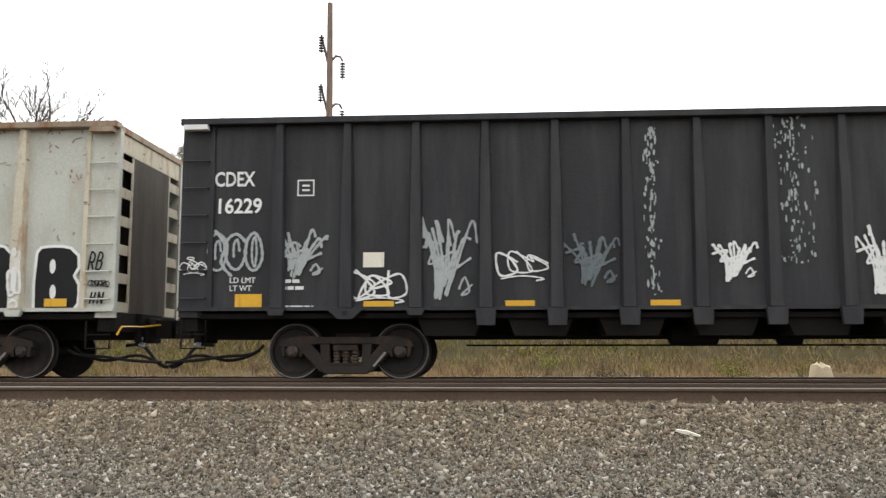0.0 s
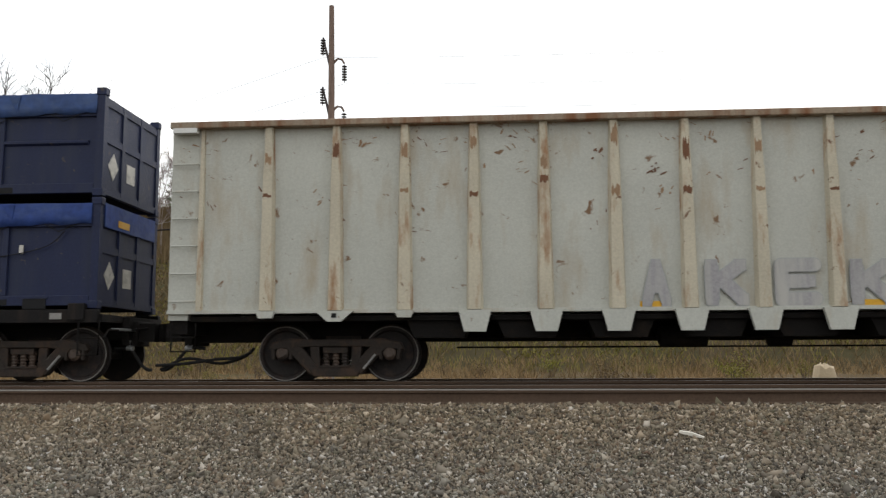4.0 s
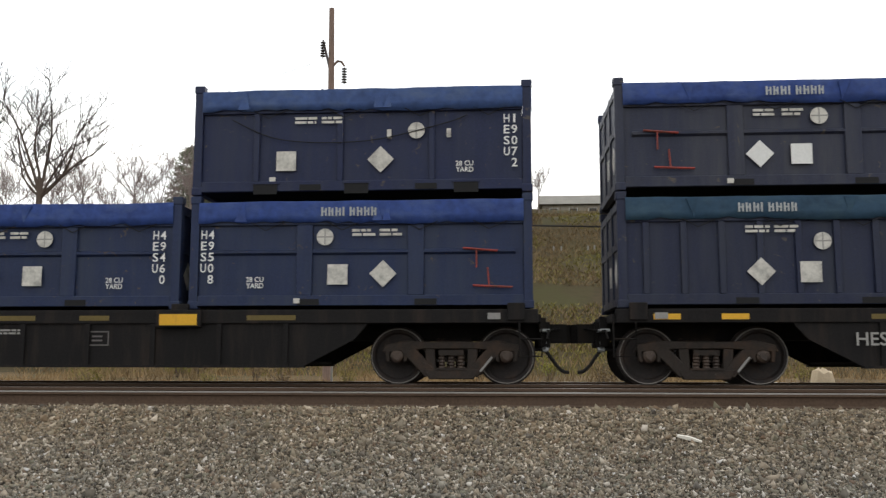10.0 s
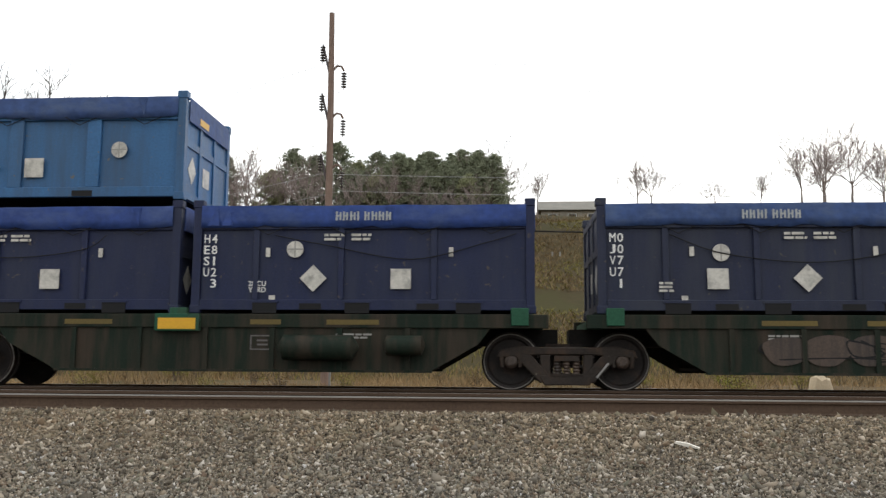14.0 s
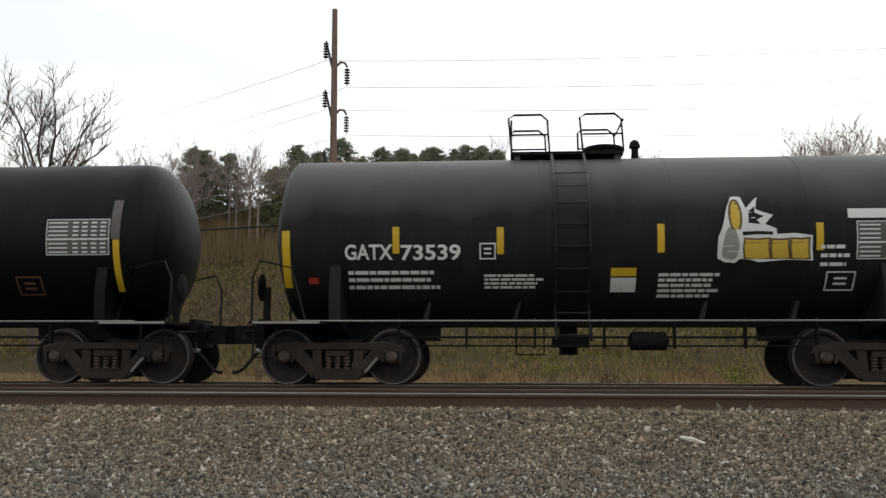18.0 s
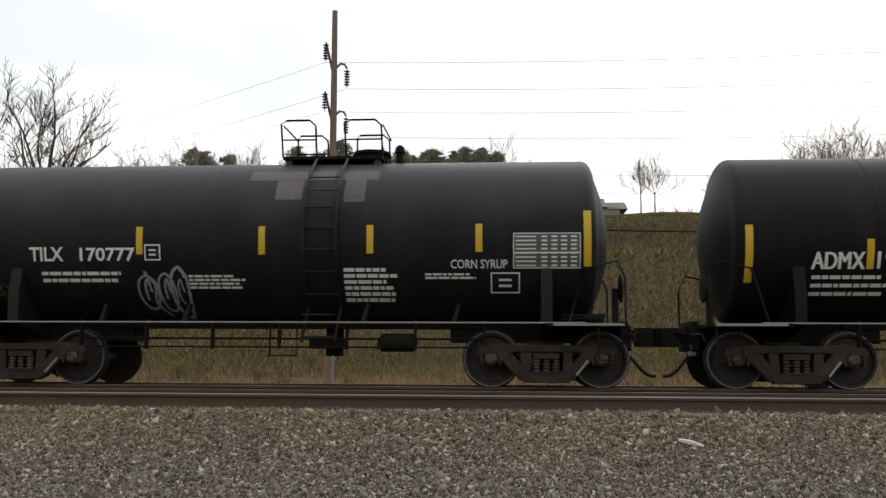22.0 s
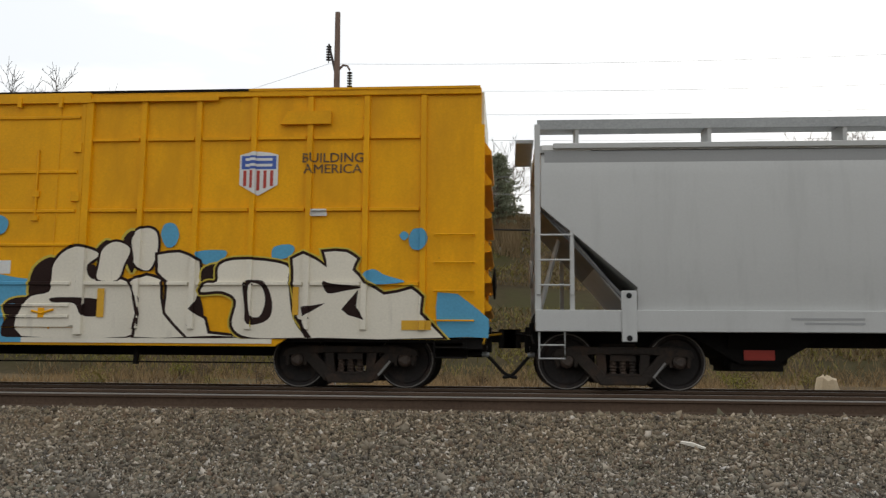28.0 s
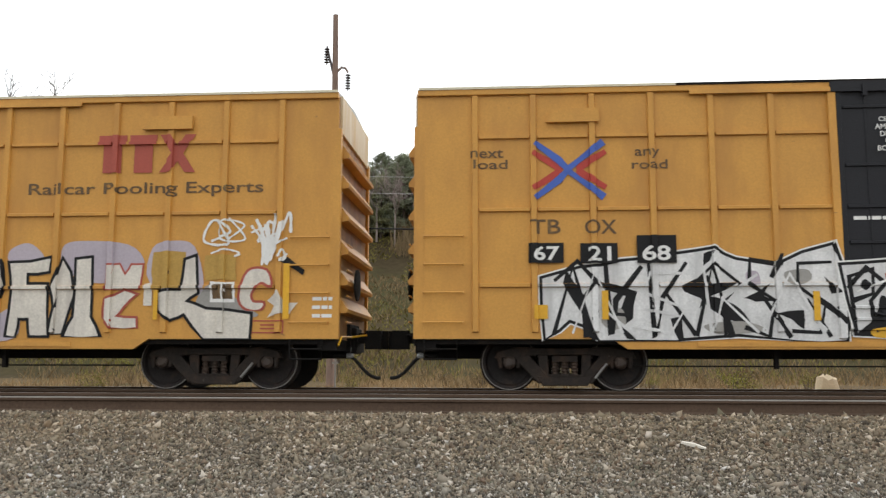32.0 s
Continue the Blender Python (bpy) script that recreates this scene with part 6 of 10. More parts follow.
# ---- high-sided gondolas ----
def gondola(uL, uR, mat_side, mat_post, mat_top, label):
    uc, hl = (uL + uR) / 2, (uR - uL) / 2
    car = rolling("gondola", label, "gondola", uc, flat_face(-1.45), "gondolas of the train")
    ob = car.ob
    posts = [-hl + 0.52 + 1.117 * i for i in range(17)]
    posts = [p + (2 * hl - 1.04 - 1.117 * 16) * i / 16 for i, p in enumerate(posts)]
    cuts = [-hl] + posts + [hl]
    for sy in (-1, 1):
        for a, b in zip(cuts, cuts[1:]):
            g = Geo().box(a, b, sy * 1.41 - 0.035, sy * 1.41 + 0.035, 1.15, 4.15)
            part("side_panel", g, mat_side, ob)
        for i, p in enumerate(posts):
            out = sy * 1.445
            low = 1.14
            g = Geo()
            thin = 0.45 if i in (0, 16) else 1.0
            for z0, z1, w0, w1, d in ((low, 3.35, 0.135 * thin, 0.10 * thin, 0.13 * thin), (3.35, 4.14, 0.10 * thin, 0.075 * thin, 0.10 * thin)):
                vs = [(p - w0, out, z0), (p + w0, out, z0), (p + w0 * 0.72, out + sy * d, z0), (p - w0 * 0.72, out + sy * d, z0),
                      (p - w1, out, z1), (p + w1, out, z1), (p + w1 * 0.72, out + sy * d, z1), (p - w1 * 0.72, out + sy * d, z1)]
                g.add(vs, [(0, 1, 2, 3), (7, 6, 5, 4), (0, 4, 5, 1), (1, 5, 6, 2), (2, 6, 7, 3), (3, 7, 4, 0)])
            part("side_post", g, mat_post, ob)
            if 0 < i < 16:      # the flared foot plate under the sill
                wt, wb, zb = {1: (0.15, 0.11, 1.02), 15: (0.15, 0.11, 1.02), 3: (0.15, 0.11, 1.02), 2: (0.31, 0.11, 0.96), 14: (0.31, 0.11, 0.96)}.get(i, (0.26, 0.17, 0.79) if mat_side == "gond_grey" else (0.16, 0.14, 0.86))
                part("foot_plate", Geo().prism([(p - wt, 1.13), (p + wt, 1.13), (p + wb, zb), (p - wb, zb)], min(sy * 1.495, sy * 1.585), max(sy * 1.495, sy * 1.585)), mat_side, ob)
                if i in (2, 14):
                    # not cut through: a black patch on the plate gives the hole's dark
                    part("jacking_hole", Geo().box(p - 0.04, p + 0.04, sy * 1.588 - 0.003, sy * 1.588 + 0.003, 1.02, 1.09), "black", ob)
        part("top_rail", Geo().box(-hl, hl, sy * 1.50 - 0.11, sy * 1.50 + 0.11, 4.14, 4.25), mat_top, ob, bevel=0.015)
        part("side_sill", Geo().box(-hl, hl, sy * 1.43 - 0.06, sy * 1.43 + 0.06, 1.10, 1.16), mat_side, ob)
    for s_ in (-1, 1):
        x = s_ * (hl - 0.32)
        part("end_wall", Geo().box(x - 0.04, x + 0.04, -1.38, 1.38, 1.0, 4.12), "end_rust_shade" if mat_side == "gond_grey" else mat_side, ob)
        part("end_rail", Geo().box(s_ * hl - 0.36 if s_ > 0 else -hl, hl if s_ > 0 else -hl + 0.36, -1.39, 1.39, 4.10, 4.22), mat_top, ob, bevel=0.012)
        xa, xb = sorted((s_ * hl - s_ * 0.03, s_ * hl - s_ * 0.055))
        part("end_sheet", Geo().box(xa, xb, -0.79, 0.79, 1.1, 3.78), "end_rust_shade" if mat_side == "gond_grey" else mat_side, ob)
        part("end_beam", Geo().box(xa, xb, -1.3, 1.3, 3.785, 4.1), mat_post, ob)
        for sy in (-1, 1):      # pierced web plates that brace the corners
            for y0, y1, z0, z1 in [(0.8, 0.85, 1.1, 3.78), (1.315, 1.42, 1.1, 4.1)] + [(0.85, 1.315, z, z + 0.17) for z in (1.1, 1.58, 2.06, 2.54, 3.02, 3.5)]:
                part("corner_web", Geo().box(xa, xb, min(sy * y0, sy * y1), max(sy * y0, sy * y1), z0, z1), mat_post, ob)
        for y in (-1.37, 1.37):
            part("corner_post", Geo().box(min(x, s_ * hl), max(x, s_ * hl), y - 0.05, y + 0.05, 1.0, 4.12), mat_side, ob)
        part("end_sill", Geo().box(min(s_ * hl, s_ * (hl - 0.3)), max(s_ * hl, s_ * (hl - 0.3)), -1.35, 1.35, 0.78, 1.08), "under", ob)
        draft_gear(car, s_ * hl, s_, 0.5, "amber" if s_ > 0 else "under")
        for y, dip in ((-0.42, 0.0), (-0.62, 0.07)):
            q = smooth_path([(hl - 1.15, 0.56 - dip), (hl - 0.95, 0.40), (hl - 0.55, 0.30 + dip), (hl - 0.1, 0.38 - dip), (hl + 0.15, 0.36 - dip), (hl + 0.5, 0.2 + dip)])
            part("brake_hose", Geo().tube([(s_ * a, y, c) for a, c in q], 0.026, 8), "cable", ob)
        a, b = sorted((s_ * (hl - 0.06), s_ * (hl - 0.46)))
        ladder(car, "ladder_rung", a, b, -1.53, [1.3, 1.75, 2.2, 2.65, 3.1, 3.55], mat_side, False)
        stirrup(car, a, b, "under")
        part("corner_cap", Geo().box(a, b, -1.63, -1.49, 4.06, 4.14), "white" if s_ < 0 else mat_top, ob)
    part("floor", Geo().box(-hl + 0.35, hl - 0.35, -1.38, 1.38, 0.98, 1.06), "under", ob)
    part("centre_sill", Geo().box(-hl, hl, -0.3, 0.3, 0.66, 0.99), "under", ob)
    for i in range(8):
        x = -hl + 4.4 + i * (2 * hl - 8.8) / 7
        part("floor_tub", Geo().prism([(x - 0.52, 0.98), (x + 0.52, 0.98), (x + 0.4, 0.70), (x - 0.4, 0.70)], -1.3, 1.3), "under", ob)
    g = Geo()
    nx, ny = 26, 7
    vs = [(-hl + 0.4 + (2 * hl - 0.8) * i / nx, -1.35 + 2.7 * j / ny, 3.3 + 0.35 * noise.noise((i * 0.5 + uc, j * 0.7, 3.1))) for i in range(nx + 1) for j in range(ny + 1)]
    g.add(vs, [(i * (ny + 1) + j, (i + 1) * (ny + 1) + j, (i + 1) * (ny + 1) + j + 1, i * (ny + 1) + j + 1) for i in range(nx) for j in range(ny)])
    part("scrap_load", g, "under", ob)
    add_trucks(car, uL + 2.68, uR - 2.65)
    brake_gear(car, -hl + 4.2, hl - 4.2)
    return car


# ---- bulk-waste containers and the cars that carry them ----
def container(u0, u1, z0, mat, tarp, style, code, tarp_bars, group, label, far_left=False):
    """An open-top steel container under a tarpaulin; style sets its posts and rails."""
    uc, hl, H = (u0 + u1) / 2, (u1 - u0) / 2, 1.85
    car = rolling("waste_container", label, "container", uc, flat_face(-1.165), group)
    ob, yf = car.ob, 1.165
    for sx in (-1, 1):
        for sy in (-1, 1):
            x, y = sx * (hl - 0.075), sy * (1.22 - 0.075)
            part("corner_post", Geo().box(x - 0.07, x + 0.07, y - 0.07, y + 0.07, z0 + 0.12, z0 + H - 0.1), mat, ob)
            for z in (z0, z0 + H - 0.1):
                part("corner_casting", Geo().box(x - 0.088, x + 0.088, y - 0.08, y + 0.08, z, z + 0.13), mat, ob, bevel=0.012)
    for sy in (-1, 1):
        part("side_panel", Geo().box(-hl + 0.15, hl - 0.15, sy * 1.14 - 0.025, sy * 1.14 + 0.025, z0 + 0.2, z0 + H - 0.12), mat, ob)
        part("bottom_rail", Geo().box(-hl + 0.15, hl - 0.15, sy * 1.19 - 0.035, sy * 1.19 + 0.035, z0 + 0.05, z0 + 0.22), mat, ob, bevel=0.01)
        part("top_rail", Geo().box(-hl + 0.15, hl - 0.15, sy * 1.18 - 0.03, sy * 1.18 + 0.03, z0 + H - 0.47, z0 + H - 0.37), mat, ob, bevel=0.01)
        if style == "panel":
            spots, w, rail = (-0.32, 0.33), 0.13, 0.93
        elif style == "post":
            spots, w, rail = (-0.56, -0.04, 0.44), 0.12, None
        elif style == "ribs":
            spots, w, rail = tuple(-0.84 + 0.21 * i for i in range(9)), 0.05, None
        else:
            spots, w, rail = (-0.62, -0.12, 0.42), 0.05, None
        for c in spots:
            part("side_post", Geo().box(c * hl - w, c * hl + w, sy * 1.185 - 0.03, sy * 1.185 + 0.03, z0 + 0.22, z0 + H - 0.47), mat, ob, bevel=0.01)
        if rail:
            cuts = [-hl + 0.15] + [c * hl for c in spots] + [hl - 0.15]
            for a, b in zip(cuts, cuts[1:]):
                part("mid_rail", Geo().prism_x([(sy * 1.16, z0 + rail - 0.05), (sy * 1.21, z0 + rail - 0.01), (sy * 1.21, z0 + rail + 0.03), (sy * 1.16, z0 + rail + 0.05)], a + w, b - w), mat, ob)
        # fork pockets are not cut in: black boxes give their inner dark
        for x in (-0.30 * hl - 0.16, 0.38 * hl - 0.16):
            part("fork_pocket", Geo().box(x, x + 0.36, sy * 1.2 - 0.03, sy * 1.2 + 0.03, z0 + 0.06, z0 + 0.16), "black", ob)
    for sx in (-1, 1):
        x = sx * (hl - 0.06)
        part("end_wall", Geo().box(x - 0.025, x + 0.025, -1.08, 1.08, z0 + 0.1, z0 + H - 0.1), mat, ob)
        for y in (-0.4, 0.36):
            part("end_post", Geo().box(x - 0.055, x + 0.055, y - 0.06, y + 0.06, z0 + 0.1, z0 + H - 0.12), mat, ob)
        for z in (z0 + 0.05, z0 + 0.95, z0 + H - 0.26):
            part("end_rail", Geo().box(x - 0.05, x + 0.05, -1.08, 1.08, z, z + 0.12), mat, ob)
        if sx > 0 and style != "panel":
            part("tarp_flap", Geo().box(x + 0.06, x + 0.072, -1.06, 1.06, z0 + H - 0.46, z0 + H - 0.05), tarp, ob)
            part("end_marker", Geo().box(x + 0.072, x + 0.078, -0.55, -0.1, z0 + H - 0.4, z0 + H - 0.28), "amber", ob)
        c = z0 + 0.58
        part("end_placard", Geo().prism_x([(-0.95, c), (-0.75, c + 0.24), (-0.55, c), (-0.75, c - 0.24)], x - 0.032, x + 0.032), "grubby", ob)
        part("end_placard", Geo().box(x - 0.032, x + 0.032, -0.2, 0.14, c - 0.17, c + 0.17), "grubby", ob)
    part("floor", Geo().box(-hl + 0.1, hl - 0.1, -1.1, 1.1, z0 + 0.1, z0 + 0.18), "under", ob)
    # the tarpaulin: a sagging sheet with a ragged skirt over each side
    g, n = Geo(), 30
    rnd = random.Random(int(abs(u0) * 10))
    rows_y = [(-1.222, None), (-1.226, -0.24), (-1.228, -0.10), (-1.218, -0.008), (-1.16, 0.0), (-0.55, -0.015), (0, 0.03), (0.55, -0.015), (1.16, 0.0), (1.218, -0.008), (1.226, -0.2), (1.222, None)]
    folds = [rnd.random() for _ in range(n + 1)]
    vs = []
    for i in range(n + 1):
        x = -hl + 0.14 + (2 * hl - 0.28) * i / n
        for j, (y, dz) in enumerate(rows_y):
            skirt = z0 + H - 0.445 + 0.045 * (folds[i] - 0.5) * (1.6 if folds[i] > 0.8 else 0.4) + 0.018 * math.sin(7 * i / n)
            z = skirt if dz is None else z0 + H - 0.065 + dz + 0.012 * noise.noise((x * 1.4 + u0, y * 2, 0))
            loose = 0.0 if abs(y) < 1.2 else 0.016 * noise.noise((x * 2.3 + 1.7 * z + u0, 0, z * 2.0)) + 0.008 * math.sin(9 * x + 5 * z)
            push = (0.020 * (folds[(i * 3) % n] - 0.2) if dz is None else 0.0) + 0.012 + loose
            vs.append((x, y + (push if y > 0 else -push), z))
    m = len(rows_y)
    g.add(vs, [(i * m + j, (i + 1) * m + j, (i + 1) * m + j + 1, i * m + j + 1) for i in range(n) for j in range(m - 1)])
    sheet = part("tarpaulin", g, tarp, ob)
    solid = sheet.modifiers.new("cloth_thickness", "SOLIDIFY")
    solid.thickness = 0.006
    for k in range(rnd.randint(1, 3)):        # tucks where slack cloth is folded over
        x, w, up = rnd.uniform(-0.95, 0.9) * hl, rnd.uniform(0.12, 0.22) * rnd.choice((-1, 1)), rnd.random() < 0.5
        za, zb = (z0 + H - 0.41, z0 + H - 0.1) if up else (z0 + H - 0.1, z0 + H - 0.41)
        part("tarp_tuck", Geo().add([(x, -1.262, za), (x + w, -1.262, za), (x + 0.72 * w, -1.244, zb), (x + 0.35 * w, -1.268, za), (x, -1.236, za), (x + w, -1.236, za), (x + 0.72 * w, -1.236, zb)],
                                    [(0, 3, 2), (3, 1, 2), (4, 0, 2, 6), (1, 5, 6, 2), (0, 4, 5, 1, 3), (4, 6, 5)]), tarp, ob)
    for sy in (-1, 1):
        part("header_bar", Geo().box(-hl + 0.15, hl - 0.15, sy * 1.175 - 0.025, sy * 1.175 + 0.025, z0 + H - 0.2, z0 + H - 0.1), mat, ob)
    for x in (-0.55, -0.1, 0.35, 0.75):
        part("tie_rope", Geo().tube([(x * hl - 0.25, -1.235, z0 + H - 0.42), (x * hl, -1.235, z0 + H - 0.56), (x * hl + 0.3, -1.235, z0 + H - 0.43)], 0.008, 5), "black", ob)
    if style == "flat":
        q = random.Random(int(abs(u0) * 3 + 10 * z0))
        e = q.uniform(-0.95, -0.5) * hl
        pts = smooth_path([(e, z0 + 1.28), (e + 0.3 * hl, z0 + q.uniform(0.9, 1.15)), (e + 0.8 * hl, z0 + q.uniform(0.75, 1.0)), (e + 1.25 * hl, z0 + q.uniform(0.95, 1.2)), (e + 1.4 * hl, z0 + 1.3)])
        part("slack_rope", Geo().tube([(x, -1.226, z) for x, z in pts], 0.009, 5), "black", ob)
    skin = Car(ob, uc, flat_face(-1.245))
    if tarp_bars is not None:
        g, a = Geo(), uc + tarp_bars * hl
        for k in range(8):
            b, c = a + 0.118 * k, a + 0.118 * k + (0.092, 0.084, 0.09, 0.03, 0.086, 0.092, 0.09, 0.084)[k]
            for q in ((b, min(c, b + 0.032), z0 + H - 0.335, z0 + H - 0.185), (max(b, c - 0.03), c, z0 + H - 0.33, z0 + H - 0.2), (b, c, z0 + H - 0.27, z0 + H - 0.245)):
                plate(g, *q, 1)
        part("tarp_lettering", laid(g, skin, 0.040), "grey_spray", ob)["kind"] = "stuff"
    body = Car(ob, uc, flat_face(-1.208))

    def sq(x, z, r, name, shape, m="cream"):
        cx, cz = uc + x * hl, z0 + z
        pts = {"square": [(cx - r, cz - r), (cx + r, cz - r), (cx + r, cz + r), (cx - r, cz + r)],
               "diamond": [(cx - 1.32 * r, cz), (cx, cz - 1.32 * r), (cx + 1.32 * r, cz), (cx, cz + 1.32 * r)],
               "disc": [(cx + r * math.cos(t), cz + r * math.sin(t)) for t in (2 * math.pi * j / 22 for j in range(22))]}[shape]
        gg = Geo()
        gg.add([(px - uc, -1.219, pz) for px, pz in pts] + [(px - uc, -1.206, pz) for px, pz in pts],
               [tuple(range(len(pts)))] + [(i, (i + 1) % len(pts), (i + 1) % len(pts) + len(pts), i + len(pts)) for i in range(len(pts))])
        part(name, gg, m, ob)

    sq(code.get("sq", -0.17), 0.56, 0.165, "square_placard", "square", "white" if code.get("bright") else "grubby")
    sq(code.get("di", 0.08), 0.57, 0.168, "diamond_placard", "diamond", "white" if code.get("bright") else "grubby")
    sq(code.get("disc", -0.23), code.get("disc_z", {"panel": 1.18, "post": 0.86}.get(style, 1.05)), 0.138, "round_label", "disc", "grubby")
    dx, dz = uc + code.get("disc", -0.23) * hl, z0 + code.get("disc_z", {"panel": 1.18, "post": 0.86}.get(style, 1.05))
    for q in (plate(Geo(), dx - 0.13, dx + 0.13, dz - 0.012, dz + 0.012, 1), plate(Geo(), dx - 0.012, dx + 0.012, dz - 0.13, dz + 0.13, 1)):
        part("label_line", laid(q, Car(ob, uc, flat_face(-1.2195)), 0.0015), "dim", ob)
    low = (0.56, 0.65, 0.34) if code.get("bars", 1) < 0 or code.get("text_at") else (-0.66, -0.57, 0.34)
    for a, b, z in ((-0.09, 0.05, 1.18), (0.07, 0.2, 1.18), low):
        slide = code.get("shift", 0) if z > 1 else 0
        xs = (uc + (a + slide) * hl, uc + (b + slide) * hl)
        if z < 1 and code["text"][0][:1] == "H":
            for row, dz in (("28 CU", 0.085), ("YARD", 0.0)):
                part("lettering", laid(letters(row, xs[0], xs[0] + 0.29, z0 + z + dz * 1.2, z0 + z + dz * 1.2 + 0.085), body, 0.006), "white", ob)
        else:
            mark(body, "B", "2" if z > 1 else "3", "grubby", xs[0], xs[1], z0 + z, z0 + z + (0.14 if z > 1 else 0.18))
    if style == "flat":        # narrow plates beside the disc, a fitting plate, and black boxes for the dark inside lifting pockets
        for x, z, w, h in ((code.get("disc", -0.23) - 0.16, 1.0, 0.035, 0.075), (0.52, 1.0, 0.035, 0.075), (-0.52, 0.24, 0.05, 0.05)):
            part("label_plate", Geo().box(x * hl - w, x * hl + w, -1.214, -1.2, z0 + z - h, z0 + z + h), "grubby", ob)
        for x in (-0.56, -0.02, 0.62):
            part("lifting_pocket", Geo().box(x * hl - 0.2, x * hl + 0.2, -1.236, -1.226, z0 + 0.0, z0 + 0.17), "black", ob)
            part("pocket_lip", Geo().box(x * hl - 0.23, x * hl + 0.23, -1.245, -1.2, z0 + 0.17, z0 + 0.2), mat, ob)
    elif style == "panel":
        part("label_plate", Geo().box(-0.36 * hl - 0.05, -0.36 * hl + 0.05, -1.237, -1.21, z0 + 0.09, z0 + 0.17), "grubby", ob)
    if code.get("chain"):
        x = (code["chain"] + (0.16 if code["chain"] < 0 else -0.16)) * hl
        part("notice_plate", Geo().box(x - 0.17, x + 0.17, -1.214, -1.2, z0 + 0.52, z0 + 0.7), "white", ob)
        part("notice_band", Geo().box(x - 0.165, x + 0.165, -1.2175, -1.214, z0 + 0.64, z0 + 0.695), "yellow", ob)
    text = code.get("text", ())
    side = uc + code.get("text_at", -0.93) * hl
    for k, row in enumerate(text):
        zt = z0 + 1.30 - 0.185 * k * 5 / max(5, len(text))
        if row:
            g = Geo()
            for j, ch in enumerate(row):
                if ch != " ":
                    k = letters(ch, side + 0.125 * j + (0.03 if ch in "1I" else 0), side + 0.125 * j + (0.065 if ch in "1I" else 0.095), zt - 0.145, zt)
                    g.add(k.v, k.f)
            part("lettering", laid(g, Car(ob, uc, flat_face(-1.245 if style == "panel" else -1.2)), 0.004 if style == "panel" else 0.02), "white", ob)
    if code.get("bars"):       # red T-shaped tie-down handles
        x = code["bars"] * hl
        g = Geo().tube([(x - 0.28, -1.23, z0 + 0.98), (x + 0.28, -1.23, z0 + 0.93)], 0.019, 6).tube([(x - 0.06, -1.23, z0 + 0.95), (x - 0.06, -1.23, z0 + 0.66)], 0.015, 6)
        part("tie_down_bar", g, "dull_red", ob, "red steel tie-down bar")
        g = Geo().tube([(x - 0.12, -1.23, z0 + 0.37), (x + 0.52, -1.23, z0 + 0.34)], 0.019, 6).tube([(x + 0.14, -1.23, z0 + 0.37), (x + 0.12, -1.23, z0 + 0.66)], 0.015, 6)
        part("tie_down_bar", g, "dull_red", ob, "red steel tie-down bar")
    if code.get("chain"):      # a Y of chains to the corner
        x = code["chain"] * hl
        s_ = 1 if x > 0 else -1
        e = s_ * (hl - 0.1)
        for pts in ([(e, -1.24, z0 + 1.25), (x, -1.24, z0 + 0.98), (x - s_ * 0.7, -1.24, z0 + 0.97)], [(e, -1.24, z0 + 0.55), (x, -1.24, z0 + 0.98)], [(e, -1.24, z0 + 0.30), (x - s_ * 0.7, -1.24, z0 + 0.30)]):
            part("lashing_chain", Geo().tube(pts, 0.017, 6), "placard", ob)
    return car


